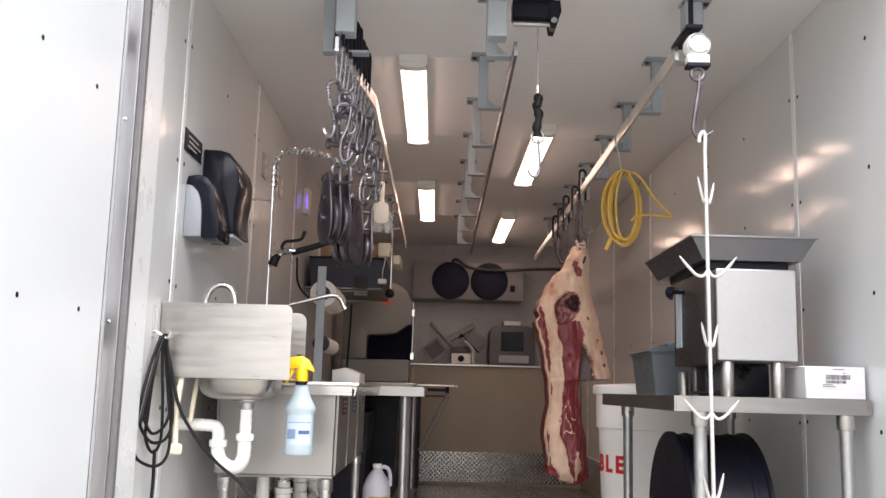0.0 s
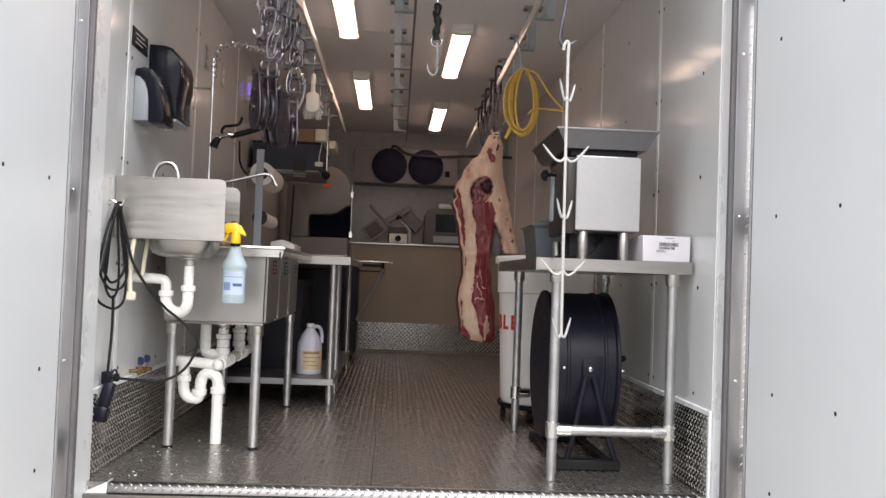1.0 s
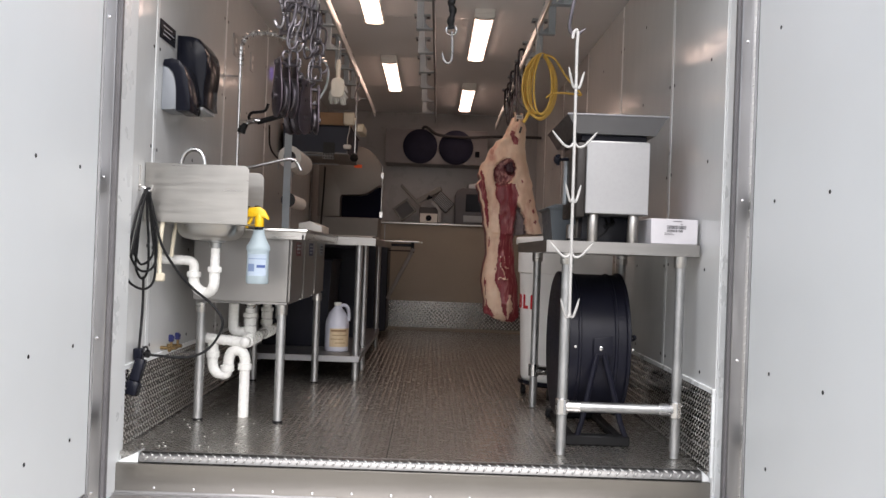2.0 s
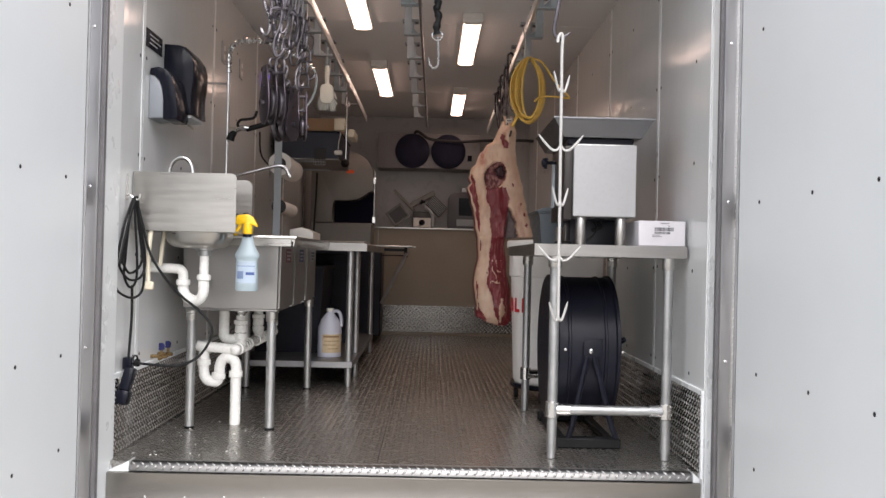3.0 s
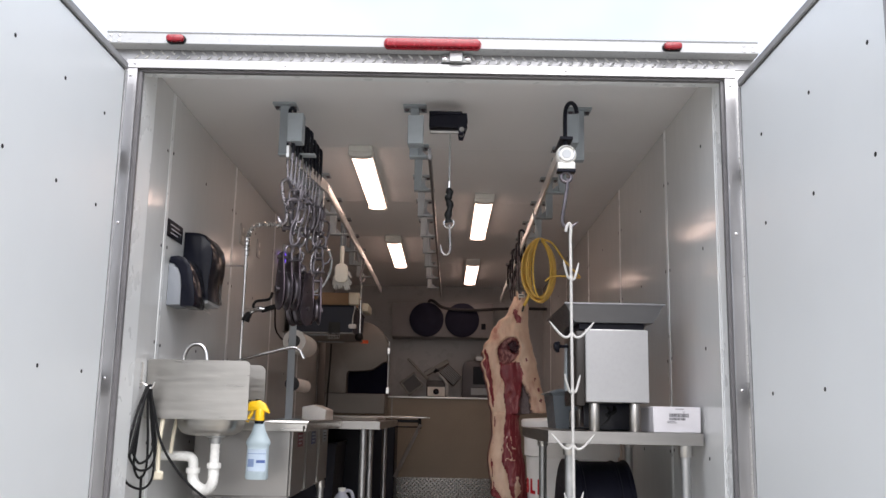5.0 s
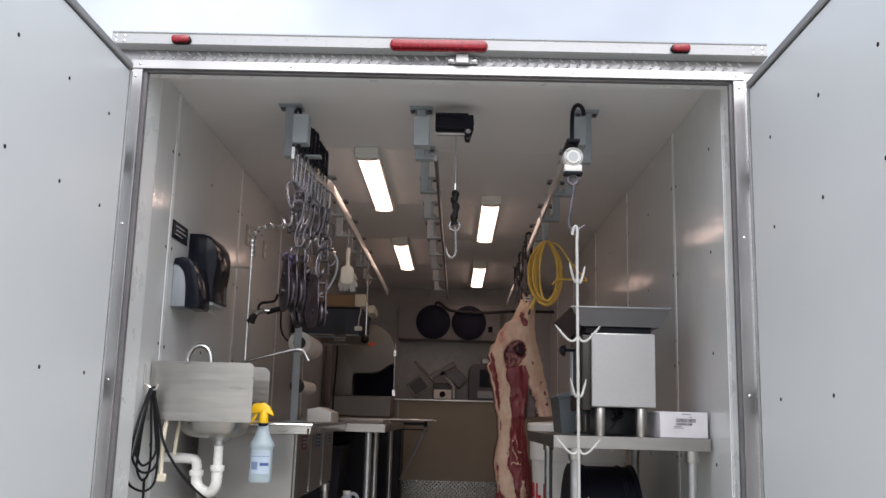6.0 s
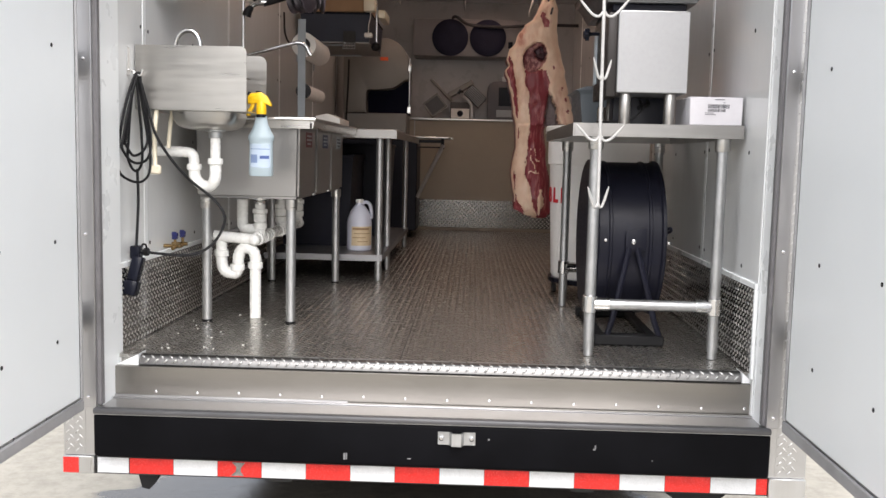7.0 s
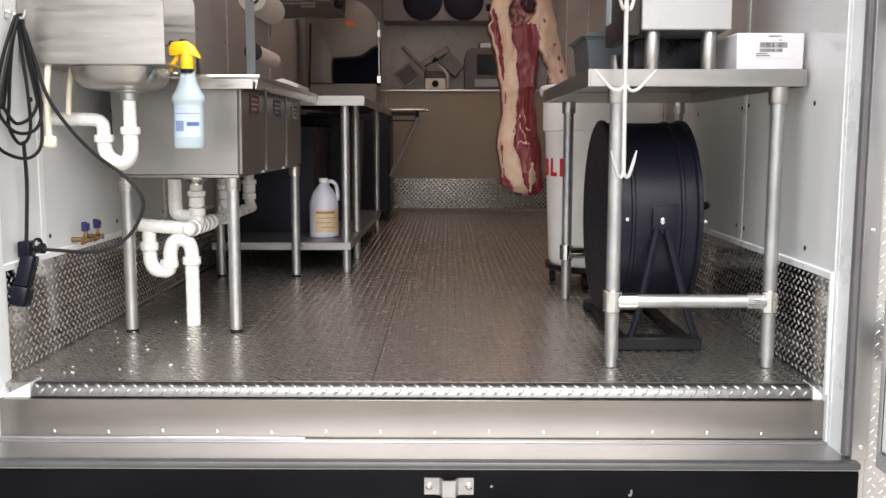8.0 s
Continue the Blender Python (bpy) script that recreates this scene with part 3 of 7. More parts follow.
bm = B()
box(bm, -1.274, 1.070, 0.044, 0.060, 2.2095, 2.246, 0.002)
header = solid("door_header", bm, FRAME_ALU, "aluminium frame over the opening", "door frame", kind="structure")
bm = B()
box(bm, -1.2315, 1.0305, 0.0605, 0.085, 2.202, 2.2095)
part("gasket", bm, GASKET, header, "dark grey rubber gasket")
bm = B()
box(bm, -1.2215, 1.019, 0.0855, 0.140, 2.207, 2.2915)
part("lining", bm, TRIM, header, "white lining behind the frame")
bm = B()
box(bm, OL, OR_ + 0.005, 0.058, 0.12, 2.2465, 2.289)
part("tread_band", bm, surface("grey_tread_band", (0.32, 0.32, 0.325), 0.40, 1.0, vary=0.08, scale=3, fine=50, bump=0.03), header, "tread plate band")
pts, fs = tread_lugs(OL + 0.1, OR_ - 0.09, 2.2475, 2.2885, 0.0200, 0.029, 0.0085, 0.004, lambda u, v, h: (u, 0.058 - h, v))
lug_part("raised_lugs", pts, fs, PLAIN_LUG, header, "raised lugs")
for x in (-1.24, -0.66, 0.42, 1.04):
    piece("bolt", me, header, Matrix.Translation((x, 0.0438, 2.228)))
bm = B()
box(bm, -0.06, 0.055, 0.040, 0.058, 2.252, 2.281, 0.002)
box(bm, -0.03, 0.022, 0.018, 0.040, 2.247, 2.285, 0.003)
part("door_catch", bm, GALV, header, "galvanised door catch")
bm = B()
lathe(bm, [(0.011, 0.04), (0.011, 0.034), (0.004, 0.032), (0.0, 0.032)], (-0.047, 0, 2.266), "y", 10)
lathe(bm, [(0.011, 0.04), (0.011, 0.034), (0.004, 0.032), (0.0, 0.032)], (0.041, 0, 2.266), "y", 10)
part("catch_bolt", bm, CHROME, header)

bm = B()
prism(bm, [(0.14, 2.2895), (0.012, 2.2895), (0.004, 2.2945), (0.010, 2.336), (0.006, 2.340), (0.012, 2.346), (0.03, 2.350), (0.14, 2.350)], "x", OL + 0.006, OR_ - 0.017)
roof_rail = solid("roof_rail", bm, surface("white_painted_aluminium", (0.38, 0.39, 0.40), 0.34, vary=0.06, scale=3, bump=0.06), "white painted roof edge rail with red marker lamps", "roof rail", kind="structure")
for x in (OL + 0.022, OL + 0.055, OR_ - 0.036, OR_ - 0.07):
    piece("bolt", me, roof_rail, Matrix.Translation((x, 0.0085, 2.325)))
    piece("bolt", me, roof_rail, Matrix.Translation((x, 0.0048, 2.303)))


def marker_lamp(x0, x1, z, name, label):
    at = ((x0 + x1) / 2, 0.004, z)
    ob = thing(name, at, label, "marker lamp", group="red marker lamps")
    r = 0.0165 if x1 - x0 > 0.2 else 0.0135
    def oval(k, d):
        s = []
        for i in range(20):
            a = 2 * math.pi * i / 20
            s.append(((x1 - r if math.cos(a) > 0 else x0 + r) + k * r * math.cos(a), z + k * r * math.sin(a)))
        return s
    bm = B()
    prism(bm, oval(1.25, 0), "y", 0.010, -0.004)
    part("base", bm, BLACK_RUBBER if x1 - x0 < 0.2 else RED_LENS, ob)
    bm = B()
    prism(bm, oval(1.0, 0), "y", -0.0045, -0.024, 0.005)
    part("lens", bm, RED_LENS, ob, "red ribbed lens")
    return ob


marker_lamp(-1.108, -1.04, 2.308, "marker_lamp", "small oval red marker lamp on the roof rail")
marker_lamp(-0.277, 0.088, 2.306, "marker_lamp", "long red centre lamp on the roof rail")
marker_lamp(0.785, 0.853, 2.312, "marker_lamp", "small oval red marker lamp on the roof rail")

# ---- doors, standing open ----
def door(name, x, side, top, ys, zs, label):
    """Inner face at x; side is the way from the face into the door's thickness."""
    xa, xb = sorted((x + side * 0.003, x + side * 0.052))
    bm = B()
    box(bm, xa, xb, -1.19, -0.035, -0.135, top, 0.003)
    ob = solid(name, bm, ALU, label, "door", kind="structure")
    bm = B()
    xa, xb = sorted((x, x + side * 0.0028))
    box(bm, xa, xb, -1.155, -0.052, -0.085, top - 0.04, 0.0008)
    part("panel", bm, DOOR_PANEL, ob, "white door panel with dark rivets")
    bm = B()
    xa, xb = sorted((x - side * 0.008, x + side * 0.0028))
    for z0, z1 in ((-0.131, -0.092), (top - 0.034, top - 0.004)):
        box(bm, xa, xb, -1.188, -0.038, z0, z1, 0.004)
    for y0, y1 in ((-1.188, -1.158), (-0.049, -0.037)):
        box(bm, xa, xb, y0, y1, -0.0915, top - 0.0345, 0.004)
    part("seal", bm, surface("grey_door_seal", (0.32, 0.32, 0.325), 0.6, vary=0.15, bump=0.1), ob, "dark grey rubber seal round the edge")
    bm = B()
    lathe(bm, [(0.0065, 0.0), (0.0065, -side * 0.0012), (0.003, -side * 0.002), (0.0, -side * 0.002)], (0, 0, 0), "x", 10)
    me = mesh_of("rivet", bm, BLACK_RUBBER)
    for k, y in enumerate(ys):
        for z in zs:
            piece("rivet", me, ob, Matrix.Translation((x, y + 0.003 * math.sin(3 * k + 7 * z), z + 0.004 * math.sin(5 * k + 11 * z))))
    bm = B()
    for z in (0.1, 0.95, 1.8):
        rod(bm, (x + side * 0.058, 0.02, z), (x + side * 0.058, 0.02, z + 0.12), 0.011)
        box(bm, *sorted((x + side * 0.0525, x + side * 0.0575)), -0.14, 0.02, z + 0.02, z + 0.10, 0.002)
    part("hinge", bm, GALV, ob)
    return ob


door("door_1", -1.241, -1, 2.200, (-0.21, -0.542, -0.887), (0.128, 0.448, 1.041, 1.612, 1.938), "white panelled cargo door standing open")
door("door_2", 1.056, 1, 2.176, (-0.25, -0.664, -1.052), (0.12, 0.441, 1.011, 1.583, 1.890), "white panelled cargo door standing open")

# ---- bumper, reflective tape, chassis ----
bm = B()
box(bm, -1.223, 1.033, 0.0, 0.10, -0.3035, -0.154, 0.012, 3)
bumper = solid("bumper", bm, BUMPER, "black rubber rear bumper with scuffs", "bumper", kind="structure")
bm = B()
prism(bm, [(-0.062, -0.010), (-0.030, -0.010), (-0.020, -0.012), (-0.012, -0.030), (0.012, -0.030), (0.020, -0.012), (0.030, -0.010), (0.062, -0.010),
           (0.062, -0.0145), (0.034, -0.0145), (0.024, -0.017), (0.016, -0.036), (-0.016, -0.036), (-0.024, -0.017), (-0.034, -0.0145), (-0.062, -0.0145)], "z", -0.219, -0.176)
bmesh.ops.translate(bm, vec=(0, 0.0098, 0), verts=bm.verts[:])
latch = thing("latch_bracket", (0.0, 0.0, -0.197), "galvanised bent latch bracket bolted to the bumper", "latch")
part("strap", bm, GALV, latch)
bm = B()
box(bm, -0.026, -0.010, -0.001, 0.004, -0.205, -0.186)
part("slot", bm, DARK_CORE, latch)
for x in (-0.050, 0.050):
    bm = B()
    lathe(bm, [(0.009, -0.005), (0.009, -0.008), (0.005, -0.012), (0.0, -0.012)], (x, 0, -0.197), "y", 12)
    part("bolt", bm, CHROME, latch)

bm = B()
box(bm, OL, 1.172, 0.064, 0.14, -0.384, -0.3195, 0.003)
beam = solid("rear_beam", bm, GALV_BEAM, "dark steel cross beam under the bumper", "beam", kind="structure")
segs = [(-1.235, -1.1255, False)] + [(-1.123 + 0.1524 * k, -1.123 + 0.1524 * (k + 1), k % 2 == 0) for k in range(14)] + [(1.0106, 1.048, True)]
for a, b, is_red in segs:
    bm = B()
    box(bm, a + 0.0008, b - 0.0008, 0.0615, 0.0637, -0.378, -0.3245)
    tape = part("tape", bm, RED_TAPE if is_red else WHITE_TAPE, beam)
    if not is_red and b - a > 0.1:
        bm = B()
        box(bm, a + 0.012, a + 0.034, 0.0608, 0.0614, -0.3325, -0.331)
        box(bm, b - 0.026, b - 0.008, 0.0608, 0.0614, -0.372, -0.3695)
        part("print", bm, LIGHT_GREY, tape)
bm = B()
box(bm, OL, -1.243, 0.052, 0.0637, -0.381, -0.3195, 0.002)
part("end_plate", bm, ALU, beam)
bm = B()
box(bm, OL + 0.001, -1.296, 0.0495, 0.0515, -0.377, -0.3235)
part("tape", bm, RED_TAPE, beam)
bm = B()
box(bm, 1.0495, 1.172, 0.052, 0.0637, -0.388, -0.3195, 0.002)
part("end_plate", bm, ALU, beam)
# torn patch of tape over a bolt
bm = B()
prism(bm, [(-0.768, -0.327), (-0.752, -0.343), (-0.754, -0.358), (-0.772, -0.374), (-0.726, -0.374), (-0.738, -0.358), (-0.736, -0.345), (-0.722, -0.327)], "y", 0.0595, 0.0613)
part("worn_patch", bm, surface("torn_tape_metal", (0.30, 0.29, 0.28), 0.5, 0.7, vary=0.45, scale=60, fine=160, bump=0.3), beam, "bare scratched metal where the tape is torn")
# scratches through the black rubber
SCRATCH = surface("scratched_rubber", (0.16, 0.16, 0.165), 0.6, vary=0.2, bump=0.0)
for x, z, w, h in ((-0.373, -0.272, 0.0035, 0.011), (-0.366, -0.271, 0.002, 0.011), (-0.157, -0.273, 0.006, 0.002), (0.107, -0.199, 0.003, 0.003), (0.459, -0.213, 0.0025, 0.006), (0.456, -0.221, 0.004, 0.003), (0.647, -0.253, 0.002, 0.002)):
    bm = B()
    box(bm, x - w, x + w, -0.0009, 0.0012, z - h, z + h)
    part("scratch", bm, SCRATCH, bumper)

bm = B()
for x in (-0.62, 0.44):
    box(bm, x - 0.04, x + 0.04, 0.142, YB + 0.1, -0.42, -0.16)
for y in np.arange(0.5, 6.4, 0.6):
    box(bm, OL + 0.06, OR_ - 0.06, float(y), float(y) + 0.06, -0.24, -0.165)
solid("chassis", bm, GALV_BEAM, "dark steel chassis rails and cross members", "chassis", kind="structure")
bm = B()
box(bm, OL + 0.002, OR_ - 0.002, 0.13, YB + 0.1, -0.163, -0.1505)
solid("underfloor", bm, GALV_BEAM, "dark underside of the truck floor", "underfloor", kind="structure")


def wheel(x, y):
    ob = thing("wheel", (x, y, GROUND), "black truck tyre under the chassis", "wheel", group="rear wheels")
    r = 0.36
    z = GROUND + r
    bm = B()
    lathe(bm, [(0.22, -0.11), (0.33, -0.12), (0.355, -0.10), (r, -0.06), (r, 0.06), (0.355, 0.10), (0.33, 0.12), (0.22, 0.11)], (x, y, z), "x", 36)
    part("tyre", bm, TYRE, ob)
    bm = B()
    lathe(bm, [(0.05, -0.03), (0.12, -0.05), (0.2195, -0.06), (0.2195, 0.09), (0.14, 0.02), (0.05, 0.03)], (x, y, z), "x", 28)
    part("rim", bm, GALV, ob)
    return ob


for x in (-1.05, 0.86):
    for y in (3.0, 4.0):
        wheel(x, y)


bm = B()
prism(bm, [(0.715, -0.385), (0.722, -0.402), (0.766, -0.431), (0.880, -0.431), (0.920, -0.402), (0.926, -0.385)], "y", 0.10, 0.15, 0.004)
solid("step_bracket", bm, BLACK_RUBBER, "black tapered bracket under the rear beam", "bracket", (0.82, 0.125, -0.385))
bm = B()
prism(bm, [(-1.114, -0.385), (-1.038, -0.385), (-1.046, -0.415), (-1.072, -0.452), (-1.098, -0.446)], "y", 0.11, 0.16)
solid("rubber_stop", bm, BLACK_RUBBER, "black rubber stop under the rear beam", "bump stop", (-1.076, 0.135, -0.385))

# ---- ceiling lights ----
def ceiling_light(x, y):
    ob = thing("ceiling_light", (x, y, ZC), "slim white ceiling batten light, switched on", "ceiling light", group="ceiling lights")
    y0, y1 = y - 0.66, y + 0.66
    bm = B()
    box(bm, x - 0.062, x + 0.062, y0, y1, ZC - 0.036, ZC - 0.0008, 0.004)
    part("tray", bm, WHITE_PLASTIC, ob, "white housing")
    bm = B()
    arc = [(x + 0.052 * math.cos(a), ZC - 0.0365 - 0.020 * math.sin(a) ** 0.4) for a in np.linspace(0, math.pi, 17)]
    prism(bm, arc, "y", y0 + 0.062, y1 - 0.062)
    part("diffuser", bm, LAMP, ob, "glowing frosted diffuser")
    for a, b in ((y0, y0 + 0.0615), (y1 - 0.0615, y1)):
        bm = B()
        arc = [(x + 0.062 * math.cos(t), ZC - 0.0355 - 0.025 * math.sin(t) ** 0.35) for t in np.linspace(0, math.pi, 17)]
        prism(bm, arc, "y", a, b, 0.003)
        part("end_cap", bm, WHITE_PLASTIC, ob)
    return ob


for x, y in ((-0.487, 1.95), (0.203, 2.945), (-0.452, 4.36), (0.207, 5.38)):
    ceiling_light(x, y)

# ---- overhead rails ----
RAIL_STEEL = surface("worn_rail_steel", (0.66, 0.67, 0.66), 0.36, 0.9, vary=0.12, scale=5, fine=50, stretch=(1, 0.1, 1), bump=0.05)
DARK_RAIL = surface("dull_dark_rail_steel", (0.22, 0.22, 0.225), 0.45, 0.9, vary=0.15, scale=5, fine=50, stretch=(1, 0.1, 1), bump=0.05)


def rail(x_rail, x_post, y_end, drift, mat, label, spur=None):
    """A flat bar hung from C-shaped hangers; the posts stand to one side so that trolleys can pass."""
    ob = thing("overhead_rail", (x_rail, 0.55, ZC), label, "overhead rail", group="overhead meat rails")
    bm = B()
    y_start = 1.16 if spur else 0.52
    x_far = x_rail + drift * (y_end - 0.52)
    x_near = x_rail + drift * (y_start - 0.52)
    prism(bm, [(x_near - 0.006, y_start), (x_near + 0.006, y_start), (x_far + 0.006, y_end), (x_far - 0.006, y_end)], "z", 2.0, 2.052, 0.002)
    if spur:
        prism(bm, [(x_near - 0.006, 1.162), (x_near + 0.006, 1.162), (spur + 0.006, 0.52), (spur - 0.006, 0.52)], "z", 2.0, 2.052)
    part("bar", bm, mat, ob, "flat steel bar")
    s = 1 if x_rail > x_post else -1
    for k in range(9):
        y = 0.69 + 0.612 * k
        if y > y_end - 0.05:
            break
        x_at = x_rail + drift * (y - 0.52)
        bm = B()
        box(bm, x_post - 0.052, x_post + 0.052, y - 0.05, y + 0.05, ZC - 0.008, ZC - 0.0005, 0.0015)
        box(bm, x_post - 0.020, x_post + 0.020, y - 0.022, y + 0.022, 2.062, ZC - 0.0085, 0.002)
        xa, xb = sorted((x_post - s * 0.020, x_at + s * 0.008))
        box(bm, xa, xb, y - 0.024, y + 0.024, 2.053, 2.0615, 0.0015)
        prism(bm, [(x_post + s * 0.0205, 2.063), (x_post + s * 0.06, 2.063), (x_post + s * 0.0205, 2.10)], "y", y - 0.004, y + 0.004)
        hanger = part("hanger", bm, GREY_PAINT, ob, "blue-grey painted steel hanger")
        for dx in (-0.038, 0.038):
            bm = B()
            lathe(bm, [(0.0, -0.020), (0.008, -0.018), (0.009, -0.010), (0.014, -0.0085)], (x_post + dx, y, ZC), "z", 8)
            part("bolt", bm, DULL_STEEL, hanger)
    bm = B()
    box(bm, *sorted((x_rail - s * 0.030, x_rail - s * 0.098)), 0.53, 0.60, 2.075, 2.205, 0.003) if s > 0 else box(bm, x_rail + 0.035, x_rail + 0.095, 0.53, 0.60, 2.09, 2.22, 0.003)
    part("end_stop", bm, GREY_PAINT, ob, "blue-grey rectangular stop at the end")
    return ob


rail(-0.634, -0.772, 4.95, 0.002, RAIL_STEEL, "pale steel meat rail on blue-grey hangers above the sinks", -0.722)
rail(-0.108, -0.182, 5.2, 0.006, DARK_RAIL, "dark steel meat rail on blue-grey hangers in the middle")
rail(0.445, 0.563, 5.5, 0.011, RAIL_STEEL, "pale steel meat rail on blue-grey hangers above the work table")


def trolley_hook(x, y, z_top, drop, lean, label="black meat trolley with a long steel hook", mat_hook=None, low=2.03, a=0.011, mat_leg=None):
    ob = thing("trolley_hook", (x, y, 2.0), label, "meat hook", group="trolley hooks")
    bm = B()
    zt = z_top
    pts = [(x - a, y, low)] + [(x - a, y, zt - 0.03), (x - a * 0.7, y, zt - 0.008), (x, y, zt), (x + a * 0.7, y, zt - 0.008), (x + a, y, zt - 0.03), (x + a, y, low)]
    tube(bm, smooth_line(pts, 4), 0.0078, 8)
    part("strap", bm, BLACK_PAINT, ob, "black bent strap")
    bm = B()
    lathe(bm, [(0.012, -0.007), (0.024, -0.006), (0.024, 0.006), (0.012, 0.007)], (x, y, 2.075), "x", 18)
    part("roller", bm, DULL_STEEL, ob)
    for s in (-1, 1):
        bm = B()
        tube(bm, [(x + s * a, y, low + 0.005), (x + s * a * 0.8, y, min(1.96, low)), (x + s * 0.003, y, 1.90)], 0.0048, 8)
        part("leg", bm, mat_leg or CHROME, ob, "bare steel leg")
    bm = B()
    zb = 1.93 - drop
    pts = [(x, y, 1.92), (x, y, 1.905), (x + lean * 0.3, y - 0.004, 1.93 - drop * 0.5), (x + lean, y, zb + 0.05), (x + lean + 0.012, y - 0.01, zb + 0.012), (x + lean + 0.032, y - 0.014, zb), (x + lean + 0.052, y - 0.012, zb + 0.018), (x + lean + 0.056, y - 0.01, zb + 0.05)]
    tube(bm, smooth_line(pts, 5), [0.0055] * 31 + [0.0055, 0.005, 0.004, 0.003, 0.0015], 8)
    part("hook", bm, mat_hook or CHROME, ob, "steel hook")
    return ob


rng = random.Random(11)
FRONT_ENDS = []
for k in range(9):
    y = 0.565 + 0.058 * k + rng.uniform(-0.008, 0.008)
    drop, lean, xk = 0.07 + 0.02 * (k % 3), rng.uniform(-0.02, 0.015), -0.718 + 0.0072 * k
    trolley_hook(xk, y, 2.228 - 0.004 * k + rng.uniform(-0.012, 0.012), drop, lean, label="black meat trolley with a steel hook, hung close to others", mat_hook=DULL_STEEL, mat_leg=BRIGHT_HOOK)
    FRONT_ENDS.append((xk + lean + 0.03, y - 0.014, 1.93 - drop))
for k, (y, top) in enumerate(((2.70, 2.145), (3.00, 2.115), (3.42, 2.145), (3.70, 2.115), (4.00, 2.122))):
    trolley_hook(0.446 + 0.011 * (y - 0.52), y, top, 0.14 + rng.uniform(0, 0.06), rng.uniform(-0.02, 0.02), mat_hook=DULL_STEEL, low=1.965, a=0.018, mat_leg=DULL_STEEL)


# ---- tangle of hooks, shackles and pulley blocks on the front trolleys ----
def loose_hook(p, length, turn, thick, mat):
    ob = thing("meat_hook", p, "dull steel S hook hanging in the cluster", "meat hook", group="hooks in the cluster")
    c, s = math.cos(turn), math.sin(turn)
    def at(u, z):
        return (p[0] + u * c, p[1] + u * s, p[2] + z)
    r = length * 0.13
    pts = [at(-r * 0.9, -r * 1.4), at(-r, -r * 0.5), at(-r * 0.5, 0.0), at(r * 0.3, 0.0), at(r * 0.8, -r * 0.7), at(r * 0.45, -length * 0.4), at(-r * 0.2, -length * 0.62), at(-r * 0.35, -length * 0.85),
           at(0.0, -length * 0.985), at(r * 0.75, -length * 0.96), at(r * 1.25, -length * 0.82)]
    bm = B()
    line = smooth_line(pts, 4)
    tube(bm, line, [thick * (0.35 if i in (0, len(line) - 1) else 1) for i in range(len(line))], 7)
    part("bar", bm, mat, ob)
    return ob


def shackle(p, w, h, turn, thick):
    ob = thing("shackle", p, "dull steel shackle with a cross pin", "shackle", group="shackles in the cluster")
    c, s = math.cos(turn), math.sin(turn)
    def at(u, z, d=0.0):
        return (p[0] + u * c - d * s, p[1] + u * s + d * c, p[2] + z)
    bm = B()
    pts = [at(-w * 0.42, -h), at(-w * 0.5, -h * 0.6), at(-w * 0.42, -h * 0.18), at(0, 0), at(w * 0.42, -h * 0.18), at(w * 0.5, -h * 0.6), at(w * 0.42, -h)]
    tube(bm, smooth_line(pts, 4), thick, 8)
    part("bow", bm, DULL_STEEL, ob)
    bm = B()
    rod(bm, at(-w * 0.75, -h), at(w * 0.68, -h), thick * 1.05, 8)
    rod(bm, at(-w * 0.85, -h), at(-w * 0.7, -h), thick * 1.9, 8)
    part("pin", bm, DULL_STEEL, ob)
    return ob


def pulley_block(p, r, turn, drop, label):
    """Long cheek straps with sheaves between them and an eye on top; hangs from p, its sheaves drop below it."""
    ob = thing("pulley_block", p, label, "pulley block", group="pulley blocks in the cluster")
    rot = Matrix.Translation(p) @ Matrix.Rotation(turn, 4, "Z")
    def put(name, bm, mat, label=""):
        bmesh.ops.transform(bm, matrix=rot, verts=bm.verts[:])
        return part(name, bm, mat, ob, label)
    bm = B()
    torus(bm, (0, 0, -0.016), 0.018, 0.0065, "y", 18, 8)
    put("eye", bm, DULL_STEEL)
    for x in (-0.036, 0.0, 0.036):
        outline = [(r * 0.30, -0.030), (r * 0.38, -0.042), (r * 0.62, -drop + r * 0.9), (r * 0.74, -drop + r * 0.4)]
        outline += [(r * 0.78 * math.cos(a), -drop - r * 0.15 + r * 0.98 * math.sin(a)) for a in np.linspace(0.2, -math.pi - 0.2, 15)]
        outline += [(-r * 0.74, -drop + r * 0.4), (-r * 0.62, -drop + r * 0.9), (-r * 0.38, -0.042), (-r * 0.30, -0.030)]
        bm = B()
        prism(bm, outline, "x", x - 0.0035, x + 0.0035, 0.0012)
        put("cheek", bm, CHEEK, "worn purple-brown cheek plate")
    for x in (-0.018, 0.018):
        bm = B()
        lathe(bm, [(0.01, -0.007), (r * 0.40, -0.007), (r * 0.48, -0.012), (r, -0.012), (r * 0.84, -0.003), (r * 0.84, 0.003), (r, 0.012), (r * 0.48, 0.012), (r * 0.40, 0.007), (0.01, 0.007)], (x, 0, -drop), "x", 32)
        put("sheave", bm, DULL_STEEL, "dark grooved sheave")
    for name, z, w, q in (("axle", -drop, 0.052, 0.010), ("pin", -0.052, 0.046, 0.008), ("pin", -drop * 0.62, 0.044, 0.006)):
        bm = B()
        rod(bm, (-w, 0, z), (w, 0, z), q, 10)
        rod(bm, (-w - 0.006, 0, z), (-w, 0, z), q * 1.6, 6)
        put(name, bm, DULL_STEEL)
    return ob


